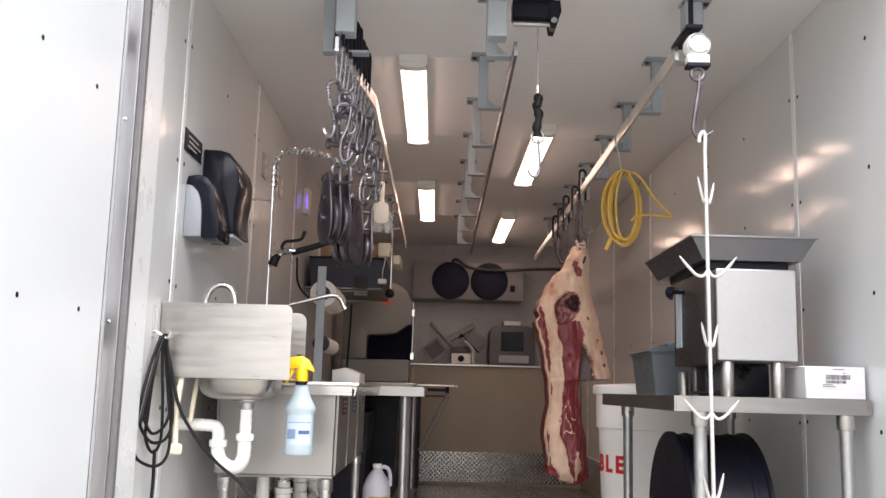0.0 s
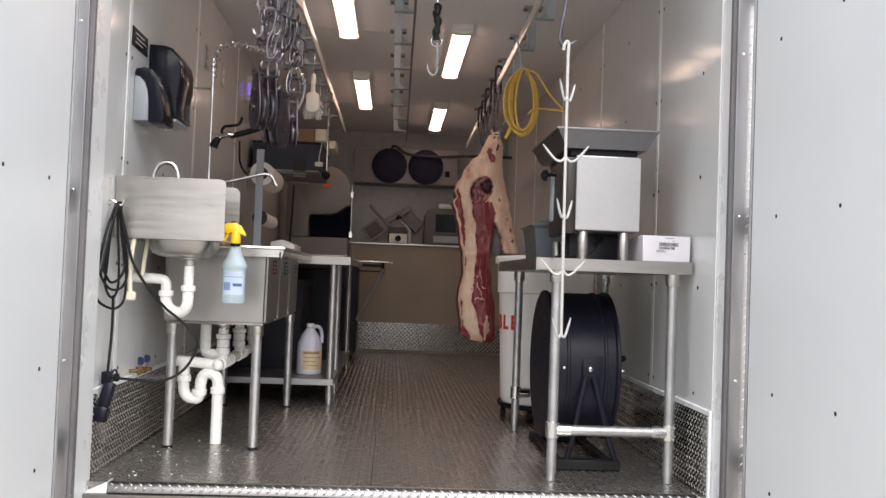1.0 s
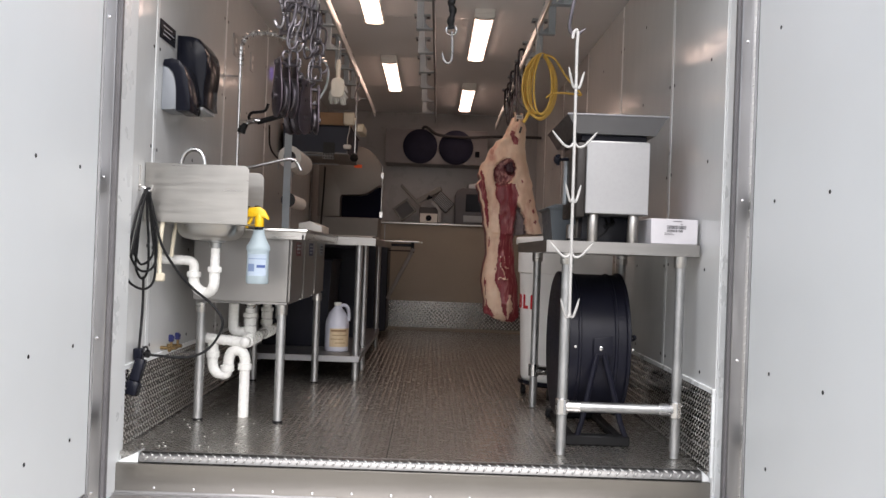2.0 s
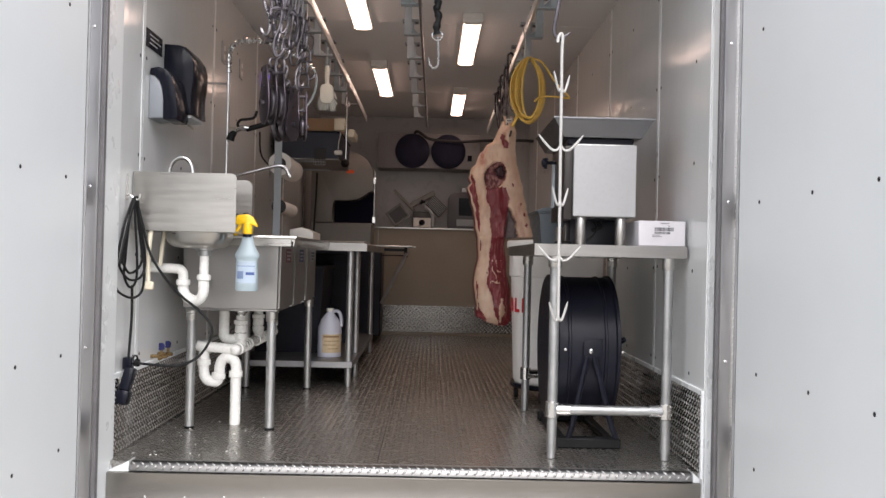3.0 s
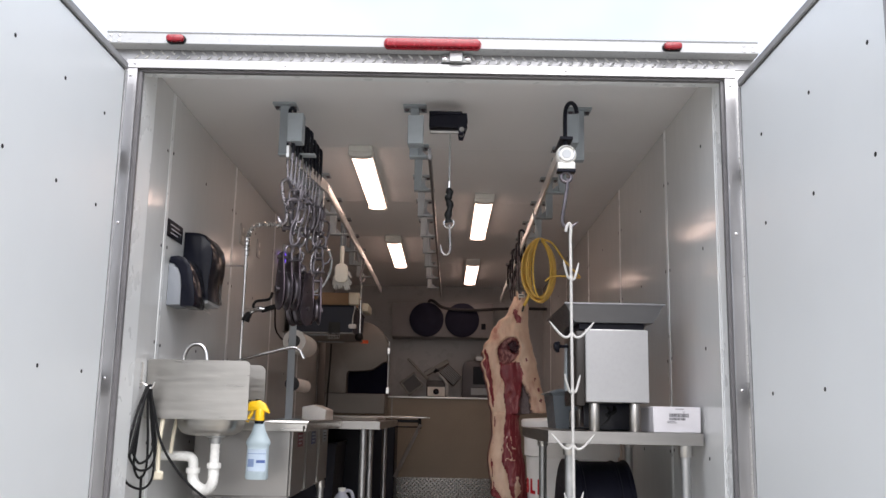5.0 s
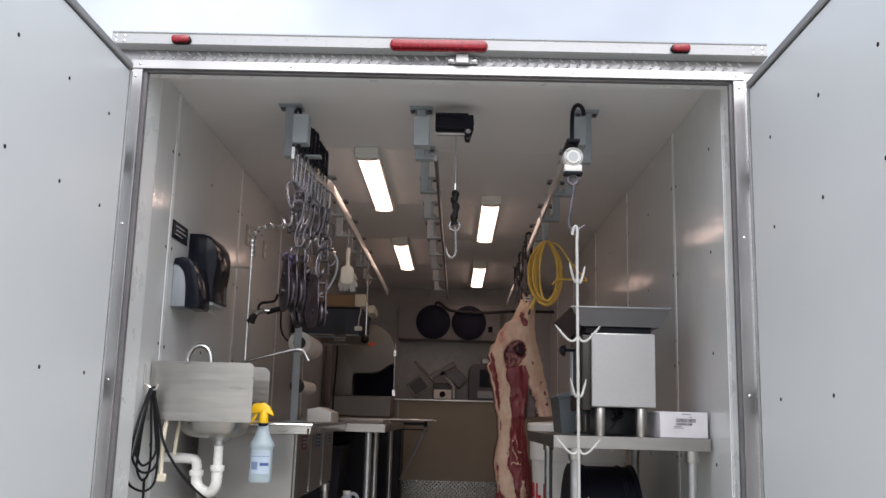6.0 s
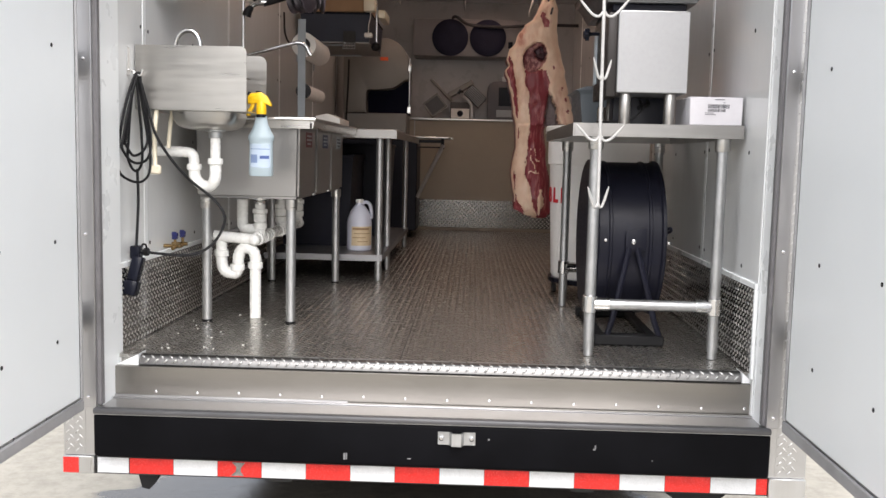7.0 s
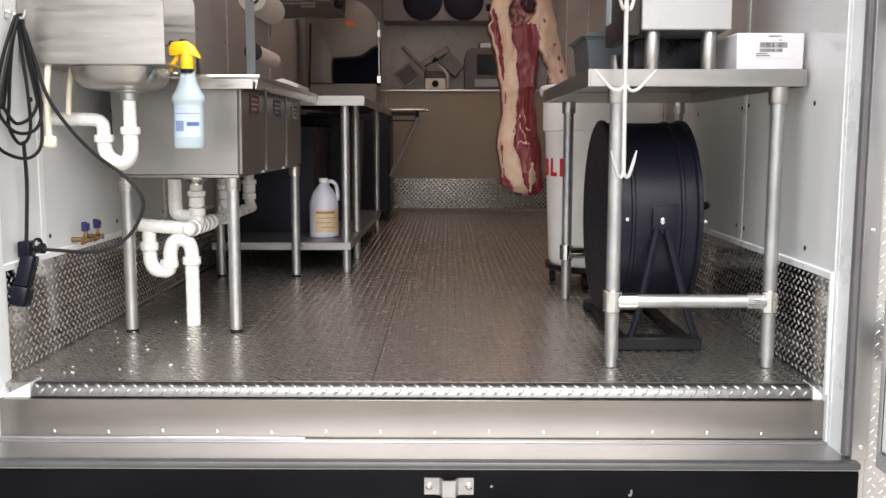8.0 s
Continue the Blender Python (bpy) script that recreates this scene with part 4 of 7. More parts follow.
CHEEK = surface("worn_cheek_steel", (0.105, 0.085, 0.10), 0.38, 0.8, vary=0.3, scale=14, fine=90, bump=0.2)


def hook_string(x, y, z, x1, y1, low, rng):
    """Shackles and S hooks hung one in the next, from a trolley's end down to a height."""
    top, zz, turn = z, z, rng.uniform(-0.7, 0.8)
    while zz > low + 0.03:
        f = (top - zz) / max(0.05, top - low)
        at = (x + (x1 - x) * f + rng.uniform(-0.006, 0.006), y + (y1 - y) * f, zz)
        if rng.random() < 0.30:
            h = 0.05 + 0.02 * rng.random()
            shackle(at, 0.034 + 0.018 * rng.random(), h, turn + rng.uniform(-0.5, 0.5), 0.0056)
            zz -= h - 0.006
        else:
            ln = min(0.13 + 0.09 * rng.random(), zz - low + 0.02)
            loose_hook(at, ln, turn + rng.uniform(-0.4, 0.4), 0.0048 + 0.002 * rng.random(), rng.choice((DULL_STEEL, DULL_STEEL, BRIGHT_HOOK)))
            zz -= ln - 0.008
        turn += rng.uniform(-0.3, 0.3)


rng = random.Random(3)
HUNG = {1: (-0.727, 0.720, 1.640), 4: (-0.702, 0.850, 1.572), 6: (-0.652, 0.950, 1.572)}
for k, (x, y, z) in enumerate(FRONT_ENDS):
    x1, y1, low = HUNG.get(k, (x + rng.uniform(-0.035, 0.0), y + rng.uniform(-0.02, 0.02), rng.uniform(1.58, 1.74)))
    hook_string(x, y, z + 0.006, x1, y1, low, rng)
    if k % 2 == 0:
        hook_string(x + 0.022, y + 0.012, z + 0.004, x + rng.uniform(-0.01, 0.03), y + 0.02, rng.uniform(1.56, 1.70), rng)
pulley_block((HUNG[1][0], HUNG[1][1], HUNG[1][2] + 0.004), 0.082, 0.50, 0.195, "large worn double pulley block with purple-brown cheeks")
pulley_block((HUNG[4][0] + 0.012, HUNG[4][1], HUNG[4][2] + 0.004), 0.068, -0.42, 0.198, "dark double pulley block with worn sheaves")
pulley_block((HUNG[6][0], HUNG[6][1], HUNG[6][2] + 0.004), 0.060, 0.30, 0.190, "narrow dull steel pulley block")
# one large bow shackle and a broad pointed hook caught in the middle of the cluster
shackle((-0.690, 0.800, 1.880), 0.105, 0.140, 0.35, 0.0105)
loose_hook((-0.742, 0.640, 1.930), 0.200, 2.9, 0.0078, BRIGHT_HOOK)

# a lone hook further along the same rail
loose_hook((-0.632, 3.10, 2.004), 0.175, 0.4, 0.005, BRIGHT_HOOK)

# ---- brush on the rail ----
def rect_round(cx, cz, hw, hh, r):
    pts = []
    for k in range(4):
        sx_, sz_ = ((1, 1), (-1, 1), (-1, -1), (1, -1))[k]
        for i in range(5):
            a = math.pi / 2 * (k + i / 4)
            pts.append((cx + sx_ * (hw - r) + r * math.cos(a), cz + sz_ * (hh - r) + r * math.sin(a)))
    return pts


bx, by = -0.645, 2.02
brush = thing("scrub_brush", (bx, by, 1.99), "cream long-handled scrub brush hung by a wire", "brush")
bm = B()
rod(bm, (bx, by, 2.016), (bx, by, 1.90), 0.003, 8)
part("wire", bm, CHROME, brush)
bm = B()
tube(bm, smooth_line([(bx, by, 1.905), (bx, by, 1.87), (bx, by, 1.82), (bx, by, 1.785)], 3), [0.010, 0.012, 0.0135, 0.014, 0.0135, 0.013, 0.0125, 0.013, 0.015, 0.018], 12)
prism(bm, rect_round(bx, 1.742, 0.037, 0.055, 0.026), "y", by - 0.017, by + 0.012, 0.004)
part("handle", bm, surface("ivory_plastic", (0.80, 0.76, 0.66), 0.4, vary=0.05, bump=0.03), brush, "cream plastic handle and block")
bm = B()
rng = random.Random(2)
for k in range(150):
    u, w = rng.uniform(-1, 1), rng.random()
    p0 = Vector((bx + u * 0.034, by + 0.006 + 0.004 * rng.random(), 1.692 + 0.075 * w))
    p1 = Vector((bx + u * 0.056 + rng.uniform(-0.003, 0.003), by + 0.05 + 0.006 * rng.random(), 1.652 + 0.10 * w + rng.uniform(-0.004, 0.004)))
    tube(bm, [p0, p1], [0.0036, 0.0026], 5)
part("bristles", bm, WHITE_PLASTIC, brush, "splayed white bristles")
brush.location.z -= 0.016

# ---- winch with its hook on the middle rail ----
wx, wy = -0.027, 0.62
winch = thing("winch", (wx, wy, 2.2), "black winch bracket with a steel cable and hook", "winch")
bm = B()
box(bm, -0.115, 0.05, wy - 0.035, wy + 0.035, 2.172, 2.232, 0.004)
box(bm, -0.115, 0.03, wy - 0.05, wy + 0.05, 2.226, 2.238, 0.002)
prism(bm, [(0.012, 2.232), (0.052, 2.232), (0.056, 2.19), (0.036, 2.13), (0.018, 2.132), (0.012, 2.17)], "y", wy - 0.042, wy - 0.034)
prism(bm, [(0.012, 2.232), (0.052, 2.232), (0.056, 2.19), (0.036, 2.13), (0.018, 2.132), (0.012, 2.17)], "y", wy + 0.034, wy + 0.042)
part("bracket", bm, BLACK_PAINT, winch, "black bracket")
bm = B()
rod(bm, (-0.11, wy, 2.158), (0.04, wy, 2.158), 0.010)
rod(bm, (0.03, wy - 0.05, 2.155), (0.03, wy + 0.05, 2.155), 0.011)
part("drum", bm, GALV, winch)
bm = B()
rod(bm, (wx + 0.006, wy, 2.158), (wx + 0.006, wy, 1.925), 0.0032, 8)
part("cable", bm, GALV, winch)
bm = B()
rod(bm, (wx + 0.006, wy, 1.93), (wx + 0.006, wy, 1.89), 0.0065, 10)
part("ferrule", bm, CHROME, winch)
bm = B()
tube(bm, smooth_line([(wx + 0.004, wy, 1.895), (wx + 0.010, wy - 0.01, 1.87), (wx + 0.002, wy - 0.004, 1.85), (wx + 0.012, wy, 1.82), (wx + 0.004, wy - 0.006, 1.775), (wx + 0.008, wy, 1.745)], 4), [0.012 + 0.006 * math.sin(i * 0.7) ** 2 for i in range(21)], 10)
part("wrap", bm, BLACK_RUBBER, winch, "black taped splice")
bm = B()
torus(bm, (wx + 0.008, wy, 1.742), 0.021, 0.0045, "y", 18, 8)
part("ring", bm, CHROME, winch)
bm = B()
hp = [(wx + 0.010, wy, 1.735), (wx + 0.013, wy, 1.69), (wx + 0.015, wy, 1.64), (wx + 0.012, wy, 1.612), (wx - 0.004, wy, 1.60), (wx - 0.020, wy, 1.614), (wx - 0.028, wy, 1.648)]
tube(bm, smooth_line(hp, 5), [0.005] * 26 + [0.0045, 0.004, 0.003, 0.002, 0.0012], 8)
part("hook", bm, surface("worn_hook_steel", (0.36, 0.35, 0.35), 0.3, 1.0, vary=0.15, scale=20, bump=0.05), winch, "worn steel hook")

# ---- scale and hook tree on the right-hand rail ----
sx, sy = 0.452, 0.30
scale_thing = thing("hanging_scale", (0.47, 0.40, 2.05), "white dial hanging scale on a black trolley", "scale")
bm = B()
pts = [(0.462, 0.40, 2.02), (0.462, 0.40, 2.16), (0.468, 0.40, 2.205), (0.486, 0.40, 2.225), (0.505, 0.40, 2.21), (0.512, 0.40, 2.18)]
tube(bm, smooth_line(pts, 4), 0.009, 8)
rod(bm, (0.462, 0.40, 2.03), (0.462, 0.31, 1.99), 0.006, 8)
box(bm, 0.436, 0.49, 0.36, 0.56, 2.053, 2.066, 0.002)
part("strap", bm, BLACK_PAINT, scale_thing, "black strap")
bm = B()
lathe(bm, [(0.026, -0.022), (0.037, -0.020), (0.041, -0.010), (0.041, 0.02), (0.03, 0.026)], (sx, sy, 1.965), "y", 28)
box(bm, sx - 0.036, sx + 0.036, sy - 0.018, sy + 0.022, 1.905, 1.935, 0.006, 2)
part("case", bm, WHITE_PLASTIC, scale_thing, "white round case")
bm = B()
torus(bm, (sx, sy - 0.022, 1.965), 0.031, 0.004, "y", 28, 8)
part("bezel", bm, CHROME, scale_thing)
bm = B()
lathe(bm, [(0.0, -0.0245), (0.017, -0.0245), (0.019, -0.0225), (0.019, -0.0215)], (sx, sy, 1.965), "y", 20)
part("dial", bm, LIGHT_GREY, scale_thing, "grey dial")
bm = B()
box(bm, sx - 0.037, sx + 0.037, sy - 0.019, sy + 0.023, 1.892, 1.9045, 0.002)
part("base", bm, BLACK_PLASTIC, scale_thing)
bm = B()
torus(bm, (sx, sy, 1.873), 0.020, 0.007, "y", 18, 8)
part("eye", bm, DULL_STEEL, scale_thing)
bm = B()
hp = [(sx + 0.006, sy, 1.868), (sx + 0.004, sy, 1.83), (sx - 0.004, sy, 1.78), (sx - 0.012, sy, 1.73), (sx - 0.016, sy, 1.69), (sx - 0.004, sy, 1.667), (sx + 0.014, sy, 1.664), (sx + 0.03, sy, 1.676), (sx + 0.048, sy, 1.69)]
tube(bm, smooth_line(hp, 5), [0.0072] * 34 + [0.006, 0.005, 0.004, 0.003, 0.0025, 0.002, 0.001], 8)
part("hook", bm, DULL_STEEL, scale_thing, "brown-grey pointed hook")

WHITE_ROD = surface("white_coated_rod", (0.46, 0.455, 0.44), 0.38, 0.0, vary=0.06, scale=20, bump=0.03)
tx, ty = 0.462, 0.287
tree = thing("hook_tree", (tx, ty, 1.67), "long white rod with four tiers of upturned prongs", "hook tree")
bm = B()
tube(bm, smooth_line([(tx - 0.014, ty, 1.645), (tx - 0.010, ty, 1.668), (tx + 0.0, ty, 1.680), (tx + 0.006, ty, 1.665), (tx + 0.004, ty, 1.62)], 4), 0.0062, 8)
rod(bm, (tx + 0.004, ty, 1.63), (tx + 0.012, ty, 0.567), 0.0060, 12)
part("stem", bm, WHITE_ROD, tree)
for z, w, h, turn in ((1.462, 0.048, 0.065, 0.72), (1.232, 0.088, 0.055, 0.0), (1.02, 0.048, 0.062, 0.72), (0.805, 0.083, 0.05, 0.0), (0.572, 0.050, 0.066, 0.6)):
    xm = tx + 0.005 + 0.007 * (1.6 - z)
    for s in (-1, 1):
        dx, dy = s * math.cos(turn), s * math.sin(turn) * 1.2
        bm = B()
        q = [(xm, ty, z + 0.012), (xm + dx * w * 0.18, ty + dy * w * 0.18, z - 0.006), (xm + dx * w * 0.42, ty + dy * w * 0.42, z - 0.002), (xm + dx * w * 0.72, ty + dy * w * 0.72, z + h * 0.45), (xm + dx * w, ty + dy * w, z + h)]
        tube(bm, smooth_line(q, 4), [0.0048] * 14 + [0.004, 0.003, 0.0015], 8)
        part("prong", bm, WHITE_ROD, tree)

# ---- yellow cord coil on the rail ----
rx, ry, rz = 0.472, 1.574, 1.69
coil = thing("extension_cord", (rx, ry, 1.87), "coiled yellow extension cord hung on the rail", "cord")
bm = B()
rng = random.Random(8)
for k in range(9):
    wl, wr, h = 0.040 + 0.056 * ((k * 4) % 9) / 8, 0.055 + 0.034 * ((k * 5) % 9) / 8, 0.145 + 0.028 * rng.random()
    ox, oy = rng.uniform(-0.004, 0.004), -0.03 + 0.007 * k
    pts = []
    for i in range(14):
        a = 2 * math.pi * i / 14
        zz = math.sin(a)
        pts.append((rx + ox + (wr if math.cos(a) > 0 else wl) * math.cos(a) * (1.0 if zz < 0.4 else 1 - 0.25 * (zz - 0.4)), ry + oy + rng.uniform(-0.004, 0.004), rz + (h + (0.17 - h) * max(0, zz)) * zz + 0.004))
    bm = B()
    tube(bm, smooth_line(pts, 4, True), 0.0055, 7, closed=True)
    part("loop", bm, YELLOW_CORD, coil)
bm = B()
pts = [(rx + 0.02, ry - 0.035, rz + 0.168), (rx + 0.07, ry - 0.03, rz + 0.145), (rx + 0.14, ry - 0.02, rz + 0.05), (rx + 0.205, ry - 0.02, rz - 0.018), (rx + 0.215, ry - 0.02, rz - 0.035), (rx + 0.19, ry - 0.025, rz - 0.034), (rx + 0.12, ry - 0.03, rz - 0.030), (rx + 0.06, ry - 0.035, rz - 0.036), (rx + 0.03, ry - 0.035, rz - 0.06)]
tube(bm, smooth_line(pts, 5), 0.0055, 7)
part("loose_end", bm, YELLOW_CORD, coil)
bm = B()
tube(bm, smooth_line([(rx - 0.06, ry - 0.04, rz - 0.14), (rx - 0.072, ry - 0.045, rz - 0.17), (rx - 0.085, ry - 0.045, rz - 0.195)], 4), 0.0085, 8)
part("plug", bm, YELLOW_CORD, coil)
bm = B()
rod(bm, (0.438, ry, 2.03), (0.472, ry, 1.85), 0.0045, 8)
tube(bm, smooth_line([(0.472, ry, 1.856), (0.474, ry - 0.03, 1.842), (0.474, ry - 0.055, 1.855)], 4), 0.0045, 8)
part("hanger", bm, GALV, coil)

# ---- side of beef ----
def beef_side(at):
    """Hanging side of beef: a thick slab whose cut face runs from fat over lean to a hollow, parted along ragged lines."""
    ox, oy, oz = at
    size = 1.037
    ob = thing("beef_side", at, "hanging side of beef with cream fat and dark red lean", "beef side")
    H = 1.30

    def along(table, v):
        for (v0, a0), (v1, a1) in zip(table, table[1:]):
            if v <= v1:
                s = max(0.0, (v - v0) / (v1 - v0))
                return a0 + (a1 - a0) * s * s * (3 - 2 * s)
        return table[-1][1]

    # edges about the hanging line, by the height over the lowest tip
    left = [(0.0, -0.085), (0.012, -0.11), (0.032, -0.145), (0.053, -0.197), (0.134, -0.193), (0.187, -0.205), (0.258, -0.213), (0.329, -0.206), (0.436, -0.193), (0.543, -0.195), (0.632, -0.212), (0.72, -0.224),
            (0.809, -0.246), (0.87, -0.270), (0.902, -0.248), (0.933, -0.261), (0.987, -0.248), (1.035, -0.213), (1.077, -0.199), (1.131, -0.163), (1.178, -0.110), (1.214, -0.086), (H, -0.058)]
    right = [(0.0, -0.02), (0.02, 0.004), (0.048, 0.023), (0.19, 0.015), (0.366, -0.010), (0.530, -0.028), (0.552, -0.020), (0.566, 0.152), (0.653, 0.132), (0.759, 0.110), (0.866, 0.088), (0.955, 0.063), (1.043, 0.044), (1.133, 0.033), (1.223, 0.032), (H, 0.010)]
    seam_a = [(0.0, -0.12), (0.04, -0.140), (0.134, -0.176), (0.205, -0.191), (0.276, -0.203), (0.365, -0.198), (0.436, -0.184), (0.507, -0.179), (0.614, -0.187), (0.72, -0.189), (0.809, -0.206), (0.916, -0.224), (0.98, -0.245)]
    seam_b = [(0.0, -0.06), (0.082, -0.082), (0.188, -0.102), (0.259, -0.131), (0.33, -0.139), (0.401, -0.128), (0.508, -0.116), (0.614, -0.117), (0.721, -0.124), (0.81, -0.149), (0.899, -0.161)]
    core_b = [(0.0, 0.06), (0.52, 0.06), (0.548, -0.026), (0.615, -0.033), (0.722, -0.006), (0.80, -0.012), (0.88, -0.024)]
    core_edge = [(0.0, 0.05), (0.36, 0.02), (0.53, -0.030), (0.615, -0.035), (0.722, -0.012), (0.86, -0.03), (1.0, -0.06), (1.1, -0.06), (H, -0.03)]
    flap = [(0.54, 0.060), (0.60, 0.048), (0.652, 0.037), (0.722, 0.010), (0.75, -0.005)]

    def n3(x, z, f, k):
        return noise.noise(Vector((x * f + k, z * f, k * 1.7)))

    def zone(x, z):
        xw, zw = x + 0.010 * n3(x, z, 14, 1) + 0.005 * n3(x, z, 45, 2), z + 0.012 * n3(x, z, 12, 3)
        if ((xw + 0.0975) / 0.070) ** 2 + ((zw - 0.950 - (xw + 0.0975) * 0.35) / 0.084) ** 2 < 1:
            return "hollow" if ((xw + 0.066 + 0.02 * n3(x, z, 35, 31)) / 0.030) ** 2 + ((zw - 0.982 + 0.02 * n3(x, z, 30, 32)) / 0.042) ** 2 < 1 else "cavity"
        if ((xw + 0.042 + (zw - 1.16) * 0.30 + 0.02 * n3(x, z, 30, 21)) / 0.016) ** 2 + ((zw - 1.16 + 0.03 * n3(x, z, 25, 22)) / 0.050) ** 2 < 1:
            return "lean_patch"
        if xw < along(seam_a, z) and z < 0.985:
            return "fat_cover" if x < along(left, z) + 0.011 + 0.006 * n3(x, z, 20, 41) and z > 0.10 else "lean_edge"
        if 0.545 < z < 0.745 and along(core_b, z) < xw < along(flap, z):
            return "membrane"
        if along(seam_b, z) < xw < along(core_b, z) and zw < 0.875:
            if 0.27 < z < 0.42 and xw < -0.05 and abs(n3(x, z * 0.45, 30, 6)) < 0.06:
                return "fat_cover"
            if 0.02 < z < 0.175 and abs(xw + 0.040 - 0.1 * (z - 0.1)) < 0.008 + 0.20 * max(0.0, 0.175 - z) * (z - 0.02) / 0.15 + 0.010 * n3(x, z, 30, 43):
                return "fat_cover"
            return "lean_core"
        for k, (nx, nz) in enumerate(((0.068, 0.775), (0.092, 0.712), (0.112, 0.64), (0.02, 0.89), (-0.105, 0.21))):
            if ((xw - nx) / 0.006) ** 2 + ((zw - nz) / 0.014) ** 2 < 1:
                return "cut_%d" % k
        return "fat_cover"

    sunk = {"membrane": 0.075, "cut_4": 0.006, "cut_0": 0.008, "cut_1": 0.008, "cut_2": 0.008, "cut_3": 0.008, "cavity": 0.030, "hollow": 0.062, "lean_patch": 0.008, "lean_edge": 0.016, "lean_core": 0.014, "fat_cover": 0.0}
    nu, nv = 72, 236
    def point(i, j, s):
        v = H * j / nv
        k = i / nu
        l, r = along(left, v), along(right, v)
        c = min(along(core_edge, v), r - 0.004)
        x = (l + (c - l) * k / 0.62 if k < 0.62 else c + (r - c) * (k - 0.62) / 0.38) + 0.007 * n3(k, v, 9, 11) + 0.003 * n3(k * 3, v, 40, 12)
        across = max(0.0, math.sin(math.pi * (x - l) / max(0.02, r - l) if l < x < r else 0.0)) ** 0.55
        end = min(1.0, (0.15 + 7 * min(v, (H - v) * 1.6)) ** 0.6)
        if s:
            return Vector((x, 0.055 * across * end + 0.004 + 0.15 * (1 - k) ** 2 * end, v))
        d = 0.075 * across * end * (0.75 + 0.25 * min(1.0, 0.4 + abs(r - l) * 2))
        d += 0.022 * n3(x, v * 0.7, 11, 13) * across + 0.008 * n3(x, v * 0.6, 34, 14) * across
        near = [sunk[zone(x + a, v + b)] for a, b in ((0, 0), (0.009, 0), (-0.009, 0), (0, 0.009), (0, -0.009))]
        d -= sum(near) / 5 * across
        ragged = 0.030 * n3(x, 0, 22, 15) * max(0.0, 1 - v / 0.08)
        d += 0.020 * (1 - k) ** 3 * end
        return Vector((x, -max(d, 0.002), v + ragged))

    P = {(i, j, s): point(i, j, s) * size + Vector(at) for i in range(nu + 1) for j in range(nv + 1) for s in (0, 1)}
    quads = {}
    for i in range(nu):
        for j in range(nv):
            c = ((P[i, j, 0] + P[i + 1, j + 1, 0]) / 2 - Vector(at)) / size
            quads.setdefault(zone(c.x, c.z), []).append(((i, j, 0), (i + 1, j, 0), (i + 1, j + 1, 0), (i, j + 1, 0)))
            quads.setdefault("fat_cover", []).append(((i, j, 1), (i, j + 1, 1), (i + 1, j + 1, 1), (i + 1, j, 1)))
    for j in range(nv):
        quads["lean_edge" if H * j / nv < 0.97 else "fat_cover"].append(((0, j, 0), (0, j + 1, 0), (0, j + 1, 1), (0, j, 1)))
        quads["fat_cover"] += [((nu, j, 0), (nu, j, 1), (nu, j + 1, 1), (nu, j + 1, 0))]
    for i in range(nu):
        quads["fat_cover"] += [((i, 0, 0), (i, 0, 1), (i + 1, 0, 1), (i + 1, 0, 0)), ((i, nv, 0), (i + 1, nv, 0), (i + 1, nv, 1), (i, nv, 1))]
    for name, mat, words in (("fat_cover", FAT, "cream fat with pink stains"), ("lean_core", LEAN, "deep red lean with pale fibres"), ("lean_edge", LEAN, "thin dark red edge"),
                             ("cavity", BONE_CAVITY, "dark hollow with white sinew"), ("lean_patch", LEAN, "dark red streak"), ("cut_0", LEAN, "small dark cut"), ("cut_1", LEAN, "small dark cut"), ("cut_2", LEAN, "small dark cut"), ("cut_3", LEAN, "small dark cut"), ("cut_4", LEAN, "small dark cut"), ("membrane", surface("grey_membrane", (0.16, 0.115, 0.115), 0.35, vary=0.3, scale=30, fine=90, bump=0.25, depth=0.002), "thin grey membrane between core and flap"), ("hollow", surface("dark_purple_tissue", (0.05, 0.012, 0.022), 0.3, vary=0.4, scale=30, fine=120, bump=0.3, depth=0.003), "deep dark hollow")):
        bm, seen = B(), {}
        for q in quads.get(name, ()):
            vs = []
            for key in q:
                if key not in seen:
                    seen[key] = bm.verts.new(P[key])
                vs.append(seen[key])
            bm.faces.new(vs)
        part(name.split("_")[0] if name.startswith("cut") else name, bm, mat, ob, words, 75)
    # stripped tendons over the shank
    for x0, x1, z1, r in ((-0.035, -0.048, 0.035, 0.012), (-0.008, -0.004, 0.028, 0.014)):
        bm = B()
        tube(bm, smooth_line([(ox + x0, oy - 0.02, oz + H * size - 0.05), (ox + (x0 + x1) / 2 + 0.004, oy - 0.026, oz + H * size - 0.005), (ox + x1, oy - 0.022, oz + H * size + z1)], 4),
             [r * (1 - 0.05 * k) for k in range(9)], 8)
        part("tendon", bm, FAT, ob, "stripped tendon end")
    return ob


beef_side((0.488, 2.765, 0.357))
mh = thing("meat_hook", (0.44, 2.765, 1.9), "steel hook holding the side of beef", "meat hook")
bm = B()
tube(bm, smooth_line([(0.452, 2.765, 2.02), (0.452, 2.755, 1.85), (0.456, 2.745, 1.74), (0.462, 2.735, 1.68), (0.468, 2.735, 1.645), (0.474, 2.695, 1.60), (0.481, 2.655, 1.63)], 5), 0.0065, 8)
part("bar", bm, DULL_STEEL, mh)
bm = B()
box(bm, 0.45, 0.49, 2.700, 2.703, 1.69, 1.715, 0.001)
part("tag", bm, PAPER, mh, "small white tag")
bm = B()
box(bm, 0.455, 0.485, 2.6992, 2.6998, 1.699, 1.706)
part("tag_print", bm, INK, mh)

